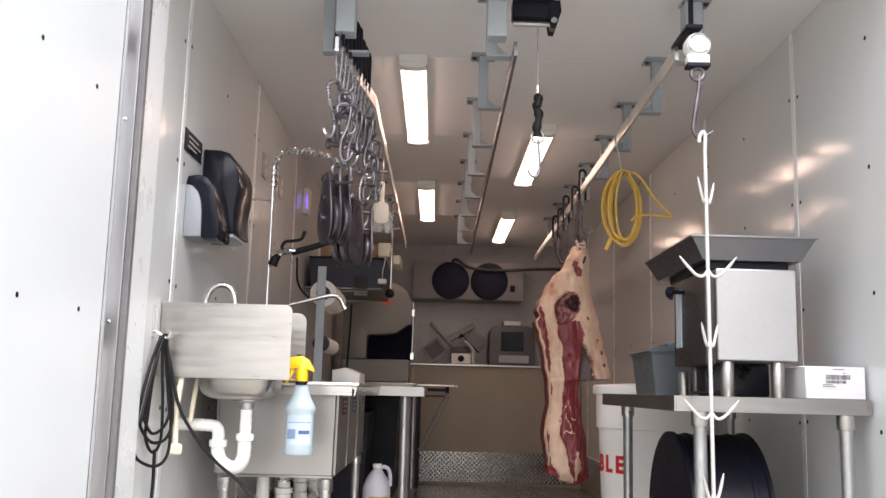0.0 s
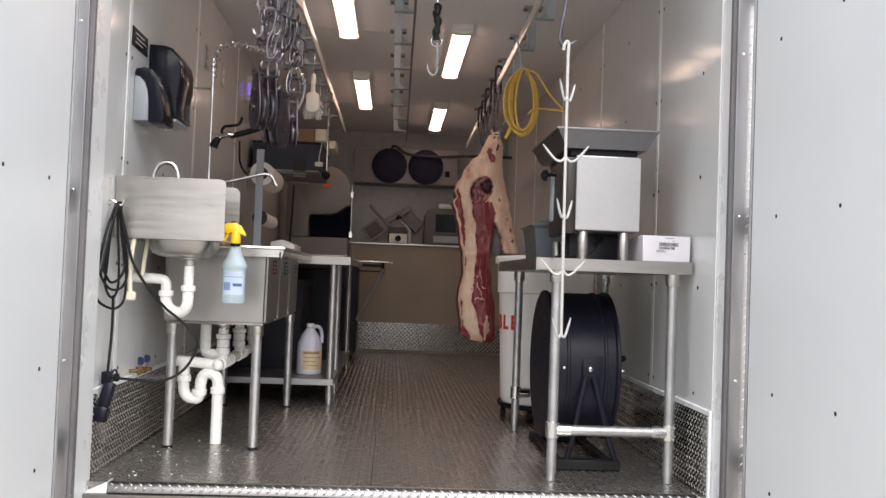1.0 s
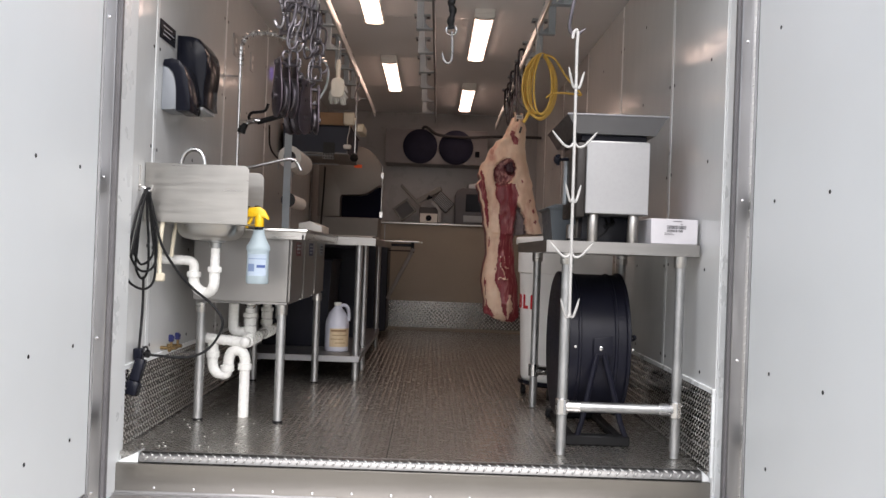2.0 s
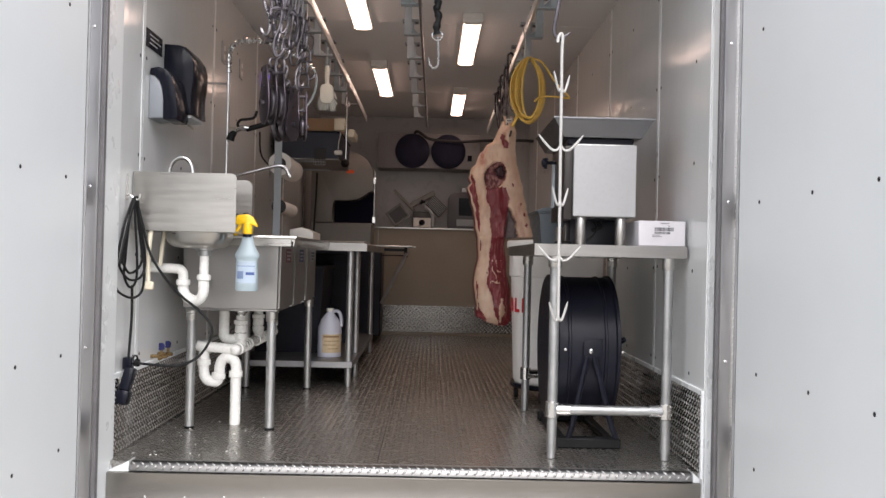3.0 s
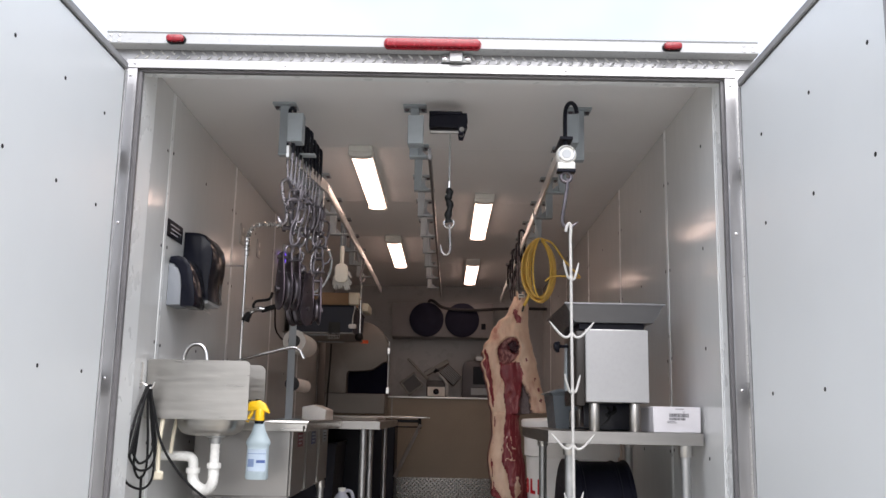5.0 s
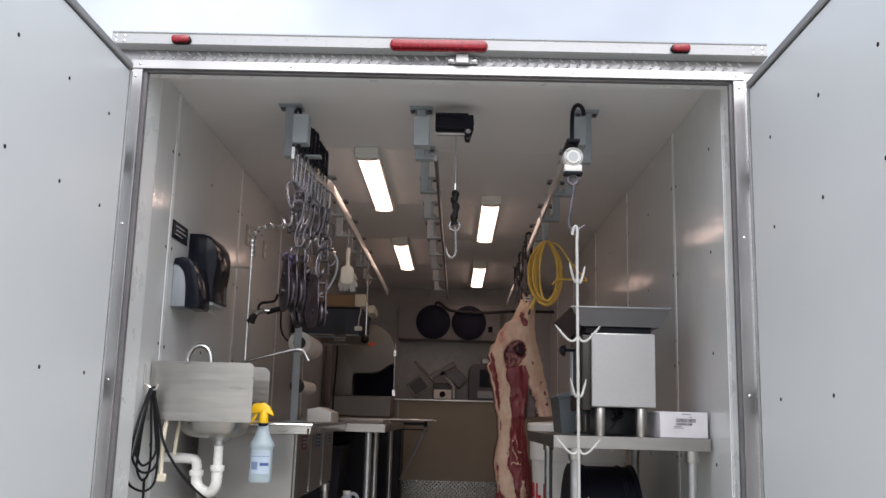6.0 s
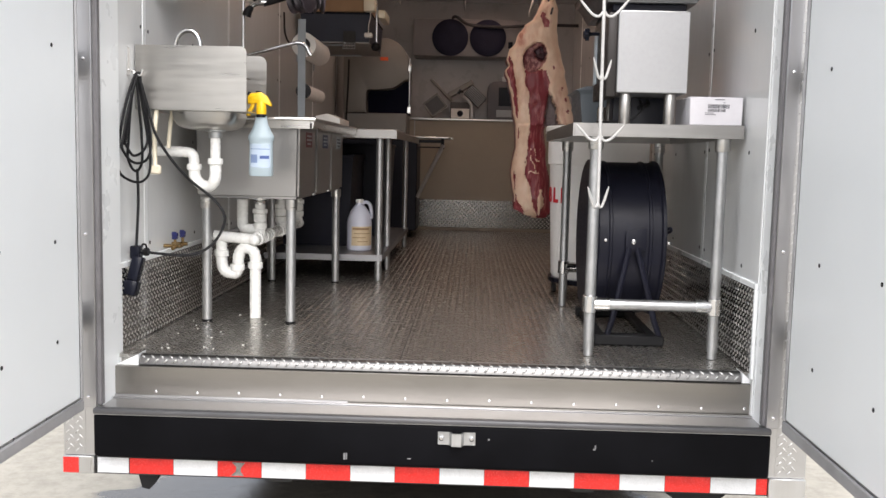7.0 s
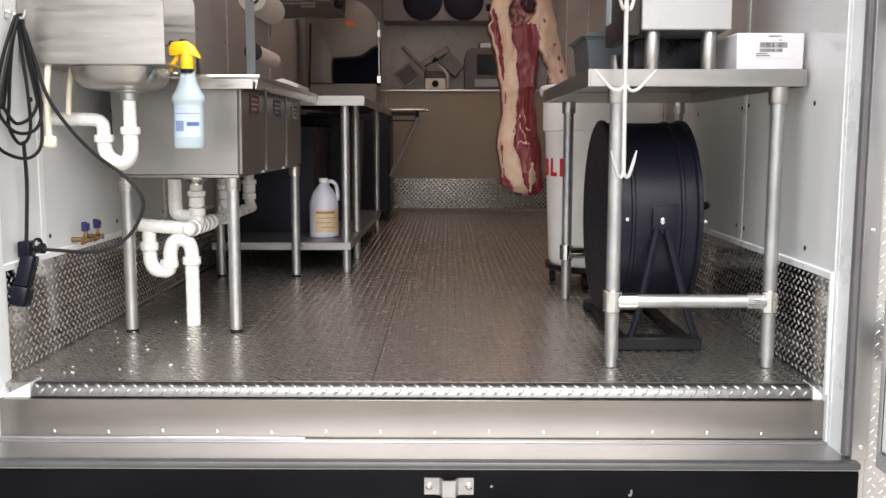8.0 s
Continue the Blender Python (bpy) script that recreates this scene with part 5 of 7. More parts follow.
# ---- work table with its things ----
table = thing("work_table", (0.68, 1.0, 0.0), "stainless steel work table with tubular legs", "table")
bm = B()
prism(bm, [(0.390, 0.864), (1.003, 0.864), (1.003, 0.816), (0.997, 0.816), (0.997, 0.857), (0.396, 0.857), (0.396, 0.816), (0.390, 0.816)], "y", 0.398, 1.625)
box(bm, 0.396, 0.997, 0.398, 0.403, 0.816, 0.858, 0.001)
box(bm, 0.396, 0.997, 1.620, 1.625, 0.816, 0.858)
part("tabletop", bm, TABLE_STEEL, table, "stainless top with turned-down edges")
LEGS = ((0.479, 0.432), (0.938, 0.432), (0.492, 1.575), (0.938, 1.575))
for x, y in LEGS:
    bm = B()
    rod(bm, (x, y, 0.028), (x, y, 0.815), 0.0205, 16)
    leg = part("leg", bm, GALV, table, "tubular steel leg")
    bm = B()
    lathe(bm, [(0.013, 0.0), (0.018, 0.003), (0.018, 0.012), (0.016, 0.034)], (x, y, 0), "z", 14)
    part("foot", bm, GALV, leg)
    bm = B()
    lathe(bm, [(0.026, 0.77), (0.028, 0.775), (0.028, 0.817)], (x, y, 0), "z", 16)
    part("socket", bm, STEEL, leg)
    bm = B()
    lathe(bm, [(0.0215, 0.165), (0.028, 0.168), (0.028, 0.228), (0.0215, 0.231)], (x, y, 0), "z", 16)
    s = 1 if x < 0.7 else -1
    rod(bm, (x + s * 0.015, y, 0.197), (x + s * 0.07, y, 0.197), 0.0255, 16)
    part("joint", bm, CHROME, leg, "bright cast rail joint")
for y in (0.432, 1.575):
    bm = B()
    rod(bm, (0.53, y, 0.197), (0.885, y, 0.197), 0.0205, 16)
    part("rail", bm, GALV, table, "tubular lower rail")

# machine on four round legs with a feed pan
mixer = thing("meat_grinder", (0.68, 0.65, 0.864), "stainless steel grinder box on round legs with a feed pan", "grinder")
bm = B()
box(bm, 0.549, 0.808, 0.468, 0.86, 0.979, 1.277, 0.005, 2)
part("body", bm, surface("satin_steel_sheet", (0.40, 0.40, 0.40), 0.42, 0.85, vary=0.04, scale=3, fine=60, bump=0.06), mixer, "plain satin steel box")
bm = B()
box(bm, 0.551, 0.806, 0.4645, 0.4675, 0.982, 1.272, 0.001)
part("front_cover", bm, surface("satin_steel_cover", (0.36, 0.36, 0.365), 0.5, 0.6, vary=0.03, scale=3, fine=60, bump=0.05), mixer)
for x in (0.588, 0.752):
    for y in (0.497, 0.82):
        bm = B()
        lathe(bm, [(0.020, 0.8645), (0.0215, 0.868), (0.0215, 0.973), (0.019, 0.9785)], (x, y, 0), "z", 18)
        part("leg", bm, SINK_STEEL, mixer, "dull steel round leg")
bm = B()
# pan with sloping sides, hollow
def pan(bm, x0, x1, y0, y1, z0, z1, slope, th=0.004):
    o = [(x0, y0, z1), (x1, y0, z1), (x1, y1, z1), (x0, y1, z1)]
    b = [(x0 + slope, y0 + slope * 0.6, z0), (x1 - slope, y0 + slope * 0.6, z0), (x1 - slope, y1 - slope * 0.6, z0), (x0 + slope, y1 - slope * 0.6, z0)]
    vo, vb = [bm.verts.new(p) for p in o], [bm.verts.new(p) for p in b]
    vi = [bm.verts.new((p[0] + (th if p[0] < (x0 + x1) / 2 else -th), p[1] + (th if p[1] < (y0 + y1) / 2 else -th), p[2])) for p in o]
    vj = [bm.verts.new((p[0] + (th if p[0] < (x0 + x1) / 2 else -th), p[1] + (th if p[1] < (y0 + y1) / 2 else -th), p[2] + th)) for p in b]
    for k in range(4):
        n = (k + 1) % 4
        bm.faces.new((vo[k], vo[n], vb[n], vb[k]))
        bm.faces.new((vi[k], vj[k], vj[n], vi[n]))
        bm.faces.new((vo[k], vi[k], vi[n], vo[n]))
    bm.faces.new(vb[::-1])
    bm.faces.new(vj)
pan(bm, 0.465, 0.870, 0.44, 1.10, 1.304, 1.378, 0.042)
tube(bm, [(0.465, 0.44, 1.378), (0.870, 0.44, 1.378), (0.870, 1.10, 1.378), (0.465, 1.10, 1.378)], 0.005, 8, closed=True)
part("feed_pan", bm, surface("dark_grey_steel_pan", (0.17, 0.17, 0.178), 0.40, 0.9, vary=0.06, scale=4, bump=0.06), mixer, "grey steel feed pan with a rolled rim")
bm = B()
box(bm, 0.53, 0.80, 0.50, 0.98, 1.2775, 1.304, 0.003)
part("neck", bm, BLACK_PAINT, mixer, "dark collar under the pan")
bm = B()
box(bm, 0.513, 0.5485, 0.476, 0.858, 0.965, 1.27, 0.006, 2)
housing = part("gear_housing", bm, surface("dark_housing_paint", (0.030, 0.026, 0.024), 0.42, vary=0.1, bump=0.05, spec=0.3), mixer, "dark gear housing on the side")
bm = B()
for k in range(3):
    box(bm, 0.505, 0.5125, 0.745 + 0.024 * k, 0.760 + 0.024 * k, 1.03, 1.235, 0.002)
part("vent_ribs", bm, GREY_PAINT, housing, "pale vertical ribs")
bm = B()
box(bm, 0.575, 0.80, 0.70, 0.85, 0.866, 0.9785, 0.008, 2)
part("motor_cover", bm, surface("navy_motor_paint", (0.010, 0.011, 0.020), 0.4, vary=0.15, bump=0.04), mixer, "dark cover under the box")
bm = B()
rod(bm, (0.468, 0.72, 1.222), (0.521, 0.72, 1.222), 0.007, 8)
lathe(bm, [(0.008, -0.03), (0.02, -0.024), (0.02, -0.008), (0.008, 0.0)], (0.478, 0.72, 1.222), "x", 10)
for a in range(3):
    c, s = math.cos(a * 2.1 + 0.5), math.sin(a * 2.1 + 0.5)
    rod(bm, (0.466, 0.72, 1.222), (0.466, 0.72 + 0.026 * c, 1.222 + 0.026 * s), 0.008, 8)
part("knob", bm, BLACK_PLASTIC, mixer, "black star knob")
bm = B()
tube(bm, smooth_line([(0.66, 0.60, 0.962), (0.665, 0.56, 0.935), (0.64, 0.53, 0.90), (0.60, 0.52, 0.882), (0.55, 0.55, 0.876), (0.50, 0.60, 0.874)], 5), 0.0045, 8)
tube(bm, smooth_line([(0.70, 0.66, 0.962), (0.69, 0.6, 0.945), (0.65, 0.56, 0.930)], 4), 0.009, 8)
part("power_cord", bm, BLACK_RUBBER, mixer)

carton = thing("carton", (0.90, 0.53, 0.864), "small white carton with a printed label on the table", "carton")
bm = B()
box(bm, 0.812, 1.002, 0.425, 0.66, 0.8645, 0.967, 0.003)
part("box", bm, CARTON_WHITE, carton)
bm = B()
box(bm, 0.870, 0.962, 0.4236, 0.4246, 0.897, 0.953)
part("label", bm, CARTON_WHITE, carton, "white shipping label")
bm = B()
rng = random.Random(21)
x = 0.876
while x < 0.952:
    w = rng.uniform(0.0008, 0.0026)
    box(bm, x, x + w, 0.4228, 0.4234, 0.926, 0.941)
    if x < 0.938:
        box(bm, x, x + w, 0.4228, 0.4234, 0.914, 0.9235)
    x += w + rng.uniform(0.0008, 0.0018)
part("bar_code", bm, INK, carton)
for z, a, b in ((0.9085, 0.866, 0.898), (0.903, 0.866, 0.905), (0.946, 0.93, 0.938), (0.957, 0.90, 0.935)):
    bm = B()
    box(bm, a, b, 0.4225, 0.4234, z, z + 0.002)
    part("print", bm, INK, carton)
bm = B()
box(bm, 0.812, 1.002, 0.541, 0.544, 0.9668, 0.9676)
part("flap_line", bm, LIGHT_GREY, carton)

tub = thing("storage_tub", (0.59, 1.28, 0.864), "grey plastic tub with a lid on the work table", "tub")
def hollow_tub(bm, x0, x1, y0, y1, z0, z1, slope):
    pan(bm, x0, x1, y0, y1, z0, z1, slope, 0.004)
    tube(bm, [(x0, y0, z1), (x1, y0, z1), (x1, y1, z1), (x0, y1, z1)], 0.006, 8, closed=True)
bm = B()
hollow_tub(bm, 0.492, 0.735, 1.12, 1.48, 0.8645, 1.026, 0.016)
part("body", bm, TUB_GREY, tub)
bm = B()
prism(bm, [(0.468, 1.032), (0.515, 1.050), (0.735, 1.050), (0.752, 1.034), (0.74, 1.0285), (0.488, 1.0285)], "y", 1.11, 1.49, 0.003)
part("lid", bm, TUB_GREY, tub, "raised grey lid")
bm = B()
box(bm, 0.575, 0.675, 1.2, 1.36, 1.0505, 1.074, 0.005)
part("lid_grip", bm, surface("blue_grey_plastic", (0.16, 0.22, 0.27), 0.45, vary=0.08, bump=0.05), tub)
for k, (x, y, r, h) in enumerate(((0.566, 0.93, 0.022, 0.085), (0.600, 0.985, 0.020, 0.075))):
    bm = B()
    lathe(bm, [(r, 0.8645), (r, 0.8645 + h * 0.9), (r * 0.8, 0.8645 + h), (0.0, 0.8645 + h)], (x, y, 0), "z", 20)
    solid("steel_canister", bm, SINK_STEEL, "small shiny steel canister on the table", "canister", (x, y, 0.8645), group="canisters on the table")

# ---- drum fan under the table ----
fx0, fx1, fy, fz, fr = 0.517, 0.804, 0.98, 0.405, 0.318
fan = thing("drum_fan", (0.662, fy, 0.0), "black steel drum fan on a tilting floor stand", "fan")
bm = B()
prof = [(fr - 0.012, 0.0), (fr, 0.0), (fr + 0.009, 0.004), (fr + 0.009, 0.016), (fr, 0.022), (fr, 0.058), (fr + 0.005, 0.062), (fr + 0.005, 0.070), (fr, 0.074),
        (fr, 0.215), (fr + 0.005, 0.219), (fr + 0.005, 0.227), (fr, 0.231), (fr, 0.265), (fr + 0.009, 0.271), (fr + 0.009, 0.283), (fr, 0.287), (fr - 0.012, 0.287), (fr - 0.012, 0.0)]
lathe(bm, prof, (fx0, fy, fz), "x", 56)
part("drum", bm, BLACK_PAINT, fan, "black sheet steel drum with rolled ribs")
for x in (fx0 + 0.004, fx1 - 0.004):
    bm = B()
    for k in range(1, 9):
        torus(bm, (x, fy, fz), fr * k / 9, 0.0022, "x", 40, 5)
    for k in range(8):
        a = math.pi * k / 8
        rod(bm, (x, fy - (fr - 0.005) * math.cos(a), fz - (fr - 0.005) * math.sin(a)), (x, fy + (fr - 0.005) * math.cos(a), fz + (fr - 0.005) * math.sin(a)), 0.0028, 5)
    part("grille", bm, BLACK_PAINT, fan, "black wire grille")
bm = B()
lathe(bm, [(0.06, -0.06), (0.06, 0.06)], (0.662, fy, fz), "x", 20)
for k in range(3):
    a = 2 * math.pi * k / 3 + 0.4
    rot = Matrix.Translation((0.662, fy, fz)) @ Matrix.Rotation(a, 4, "X") @ Matrix.Rotation(0.5, 4, "Z")
    box(bm, -0.004, 0.004, -0.07, 0.07, 0.05, fr - 0.04, 0.002, 1, rot)
part("blades", bm, BLACK_PAINT, fan)
def fan_stand(y, face):
    """A triangular bracket with its pivot bolt, on one side of the drum."""
    bm = B()
    xc = 0.668
    prism(bm, [(xc - 0.03, fz + 0.05), (xc + 0.05, fz + 0.065), (xc + 0.052, fz - 0.02), (xc + 0.03, fz - 0.03), (xc, fz - 0.03), (xc - 0.03, fz - 0.02)], "y", y, y + face * 0.006, 0.001)
    for dx in (-0.095, 0.125):
        s = 1 if dx > 0 else -1
        tube(bm, [(xc + s * 0.015, y + face * 0.003, fz - 0.015), (xc + dx * 0.75, y + face * 0.003, 0.10), (xc + dx, y + face * 0.003, 0.02)], 0.012, 8)
    rod(bm, (xc - 0.10, y, 0.022), (xc + 0.13, y, 0.022), 0.012, 8)
    return bm
for y, face in ((fy - fr - 0.022, 1), (fy + fr + 0.016, 1)):
    part("stand_leg", fan_stand(y, face), BLACK_PAINT, fan, "black triangular stand bracket")
bm = B()
box(bm, 0.527, 0.802, fy - fr - 0.035, fy - fr + 0.02, 0.001, 0.045, 0.006)
box(bm, 0.527, 0.802, fy + fr - 0.02, fy + fr + 0.03, 0.001, 0.045, 0.006)
box(bm, 0.542, 0.582, fy - fr, fy + fr, 0.005, 0.03, 0.004)
box(bm, 0.752, 0.792, fy - fr, fy + fr, 0.005, 0.03, 0.004)
part("base", bm, BLACK_RUBBER, fan, "black base feet")
bm = B()
for x, y, z in ((0.668, fy - fr - 0.023, fz + 0.012), (0.668, fy - fr - 0.023, fz + 0.007)):
    lathe(bm, [(0.008, 0.0), (0.008, -0.006), (0.004, -0.009), (0.0, -0.009)], (x, y, z), "y", 12)
part("pivot_bolt", bm, CHROME, fan, "bright pivot bolt")
bm = B()
lathe(bm, [(0.006, 0.0), (0.006, -0.006), (0.0, -0.007)], (fx0 + 0.045, fy - fr * 1.0, fz + 0.012), "y", 10)
lathe(bm, [(0.006, 0.0), (0.006, -0.006), (0.0, -0.007)], (fx1 + 0.008, fy - fr * 0.97, fz + 0.005), "y", 10)
part("screw", bm, CHROME, fan)
bm = B()
tube(bm, smooth_line([(fx1 + 0.003, fy - 0.27, fz + 0.055), (fx1 + 0.016, fy - 0.29, fz + 0.062), (fx1 + 0.020, fy - 0.28, fz + 0.050), (fx1 + 0.003, fy - 0.26, fz + 0.038)], 4), 0.006, 8)
part("carry_handle", bm, BLACK_PAINT, fan)

# ---- white barrel on a dolly ----
bx, by, br = 0.700, 2.0, 0.269
barrel = thing("waste_barrel", (bx, by, 0.0), "white plastic barrel with red lettering on a wheeled dolly", "barrel")
bm = B()
lathe(bm, [(0.0, 0.10), (br * 0.84, 0.10), (br * 0.87, 0.115), (br * 0.955, 0.69), (br * 0.96, 0.70), (br * 0.995, 0.705), (br * 1.0, 0.86), (br * 0.97, 0.868), (br * 0.95, 0.86), (br * 0.84, 0.125), (0.0, 0.12)], (bx, by, 0), "z", 44)
part("body", bm, BARREL_WHITE, barrel)
bm = B()
lathe(bm, [(br * 1.05, 0.862), (br * 1.06, 0.868), (br * 1.06, 0.895), (br * 1.03, 0.905), (br * 0.5, 0.915), (0.0, 0.916)], (bx, by, 0), "z", 44)
part("lid", bm, BARREL_WHITE, barrel)
bm = B()
lathe(bm, [(0.0, 0.072), (br * 0.9, 0.072), (br * 0.93, 0.08), (br * 0.93, 0.10), (0.0, 0.099)], (bx, by, 0), "z", 30)
dolly = part("dolly", bm, BLACK_PLASTIC, barrel, "black round dolly")
for k in range(5):
    a = 2 * math.pi * k / 5 + 0.5
    bm = B()
    lathe(bm, [(0.01, -0.014), (0.032, -0.012), (0.034, 0.0), (0.032, 0.012), (0.01, 0.014)], (bx + br * 0.8 * math.cos(a), by + br * 0.8 * math.sin(a), 0.035), "x", 16)
    part("caster", bm, BLACK_RUBBER, dolly)
# red letters bent round the barrel
def bent_text(chars, size, start, z, r, mat, parent):
    a = start
    for ch in chars:
        cu = bpy.data.curves.new("letter", "FONT")
        cu.body, cu.size, cu.extrude = ch, size, 0.001
        cu.offset = 0.004
        tmp = bpy.data.objects.new("letter_curve", cu)
        scene.collection.objects.link(tmp)
        bpy.context.view_layer.update()
        me = bpy.data.meshes.new_from_object(tmp.evaluated_get(bpy.context.evaluated_depsgraph_get()))
        bpy.data.objects.remove(tmp)
        bpy.data.curves.remove(cu)
        w = max(v.co.x for v in me.vertices)
        me.materials.append(mat)
        am = a + (w / 2) / r
        rot = Matrix((( -math.sin(am), 0, math.cos(am), 0), (math.cos(am), 0, math.sin(am), 0), (0, 1, 0, 0), (0, 0, 0, 1)))
        ob = new("letter", me)
        ob.parent = parent
        ob.matrix_basis = Matrix.Translation((r * math.cos(am), r * math.sin(am), z)) @ rot @ Matrix.Translation((-w / 2, 0, 0))
        a += (w + 0.018) / r


bent_text("BLE", 0.105, radians(180), 0.505, br * 0.938, RED_PAINT, barrel)

# ---- hand sink on the wall ----
hs = thing("hand_sink", (-1.02, 0.62, 0.8), "stainless wall hand sink with tall side splashes", "sink")
bm = B()
def rounded(x0, x1, z0, z1, r, corners):
    pts = []
    for cx, cz, a0, on in ((x1, z1, 0, corners[0]), (x0, z1, 90, corners[1]), (x0, z0, 180, corners[2]), (x1, z0, 270, corners[3])):
        if not on:
            pts.append((cx, cz))
            continue
        sx_, sz_ = (-1 if cx == x1 else 1), (-1 if cz == z1 else 1)
        for k in range(7):
            a = radians(a0 + 15 * k)
            pts.append((cx + sx_ * r + r * math.cos(a), cz + sz_ * r + r * math.sin(a)))
    return pts
prism(bm, rounded(-1.232, -0.816, 0.882, 1.118, 0.022, (1, 0, 0, 0)), "y", 0.450, 0.4535)
part("side_splash", bm, SINK_STEEL, hs, "brushed steel side splash")
bm = B()
prism(bm, rounded(-1.232, -0.816, 0.882, 1.118, 0.03, (1, 0, 0, 0)), "y", 0.778, 0.7815)
part("side_splash", bm, SINK_STEEL, hs, "brushed steel side splash")
bm = B()
box(bm, -1.2325, -1.2285, 0.454, 0.7775, 0.885, 1.118)
box(bm, -1.2285, -0.816, 0.454, 0.7775, 0.880, 0.8845)
part("deck", bm, SINK_STEEL, hs)
bm = B()
# pressed bowl: shrinking rounded outlines, outside and inside
rings = []
for inset, z in ((0.0, 0.8795), (0.002, 0.862), (0.007, 0.844), (0.018, 0.828), (0.036, 0.818), (0.060, 0.813), (0.095, 0.811),
                 (0.095, 0.814), (0.060, 0.816), (0.037, 0.821), (0.020, 0.831), (0.010, 0.846), (0.005, 0.862), (0.004, 0.8795)):
    hx, hy = 0.130 - inset, 0.138 - inset
    ring = []
    for k in range(40):
        a = 2 * math.pi * k / 40
        c, s = math.cos(a), math.sin(a)
        ring.append(bm.verts.new((-1.003 + hx * math.copysign(abs(c) ** 0.55, c), 0.628 + hy * math.copysign(abs(s) ** 0.55, s), z)))
    rings.append(ring)
for ra, rb in zip(rings, rings[1:] + rings[:1]):
    if ra is rings[6]:
        continue
    for k in range(40):
        bm.faces.new((ra[k], ra[(k + 1) % 40], rb[(k + 1) % 40], rb[k]))
bm.faces.new(rings[6][::-1])
bm.faces.new(rings[7])
part("basin", bm, SINK_STEEL, hs, "shallow pressed basin")
bm = B()
hb = [(-1.138, 0.62, 0.94), (-1.138, 0.62, 1.11), (-1.134, 0.62, 1.150), (-1.118, 0.62, 1.180), (-1.090, 0.62, 1.194), (-1.060, 0.62, 1.186), (-1.042, 0.62, 1.155), (-1.036, 0.62, 1.105)]
tube(bm, smooth_line(hb, 5), 0.0095, 10)
lathe(bm, [(0.018, 0.885), (0.018, 0.93), (0.012, 0.945)], (-1.138, 0.62, 0), "z", 14)
rod(bm, (-1.138, 0.56, 0.92), (-1.138, 0.68, 0.92), 0.012, 10)
part("faucet", bm, CHROME, hs, "chrome gooseneck faucet")
bm = B()
lathe(bm, [(0.040, 0.815), (0.040, 0.808), (0.026, 0.804), (0.025, 0.784), (0.021, 0.782)], (-0.975, 0.60, 0), "z", 20)
part("drain", bm, GALV, hs, "steel drain nut")
bm = B()
rod(bm, (-0.975, 0.60, 0.79), (-0.975, 0.60, 0.655), 0.0195, 16)
t0 = [(-0.975, 0.60, 0.68), (-0.975, 0.60, 0.645), (-0.980, 0.605, 0.618), (-0.995, 0.615, 0.598), (-1.02, 0.625, 0.592), (-1.05, 0.635, 0.605), (-1.068, 0.64, 0.63), (-1.072, 0.64, 0.67)]
tube(bm, smooth_line(t0, 5), 0.0225, 16)
t1 = [(-1.072, 0.64, 0.655), (-1.072, 0.64, 0.70), (-1.080, 0.64, 0.718), (-1.10, 0.64, 0.725), (-1.16, 0.64, 0.727), (-1.2355, 0.64, 0.728)]
tube(bm, smooth_line(t1, 5), 0.0205, 16)
trap = part("trap", bm, PVC, hs, "white plastic trap")
for c, ax in (((-0.975, 0.60, 0.692), "z"), ((-1.071, 0.64, 0.668), "z")):
    bm = B()
    lathe(bm, [(0.022, -0.012), (0.029, -0.011), (0.030, 0.0), (0.029, 0.011), (0.022, 0.012)], c, ax, 14)
    part("nut", bm, PVC, trap)
bm = B()
tube(bm, smooth_line([(-1.16, 0.47, 0.885), (-1.165, 0.46, 0.80), (-1.165, 0.46, 0.70), (-1.16, 0.455, 0.662)], 5), 0.009, 8)
tube(bm, smooth_line([(-1.13, 0.56, 0.885), (-1.14, 0.56, 0.82), (-1.15, 0.57, 0.74)], 5), 0.008, 8)
box(bm, -1.185, -1.14, 0.445, 0.465, 0.64, 0.675, 0.006)
part("supply_hose", bm, CREAM_PLASTIC, hs, "cream supply hose with its end fitting")

# ---- spray bottle hooked on the sink's edge ----
qx, qy = -0.800, 0.62
spray = thing("spray_bottle", (qx, qy, 0.65), "blue spray bottle with a yellow trigger hung on the sink", "spray bottle")
bm = B()
lathe(bm, [(0.0, 0.638), (0.043, 0.638), (0.048, 0.645), (0.0465, 0.70), (0.0458, 0.768), (0.0462, 0.774), (0.0505, 0.781), (0.0512, 0.789), (0.048, 0.799), (0.040, 0.812), (0.030, 0.833), (0.0245, 0.852), (0.0225, 0.872), (0.0, 0.872)], (qx, qy, 0), "z", 30, 0.62)
body = part("bottle", bm, BOTTLE, spray, "translucent pale blue bottle")
bm = B()
ring = [(qx + 0.0480 * math.cos(-2.5 + 1.88 * k / 16), qy + 0.0480 * 0.62 * math.sin(-2.5 + 1.88 * k / 16)) for k in range(17)]
prism(bm, ring + [(qx + (p[0] - qx) * 0.99, qy + (p[1] - qy) * 0.99) for p in ring[::-1]], "z", 0.672, 0.762)
part("label", bm, PALE_PRINT, spray, "pale blue printed label")
bm = B()
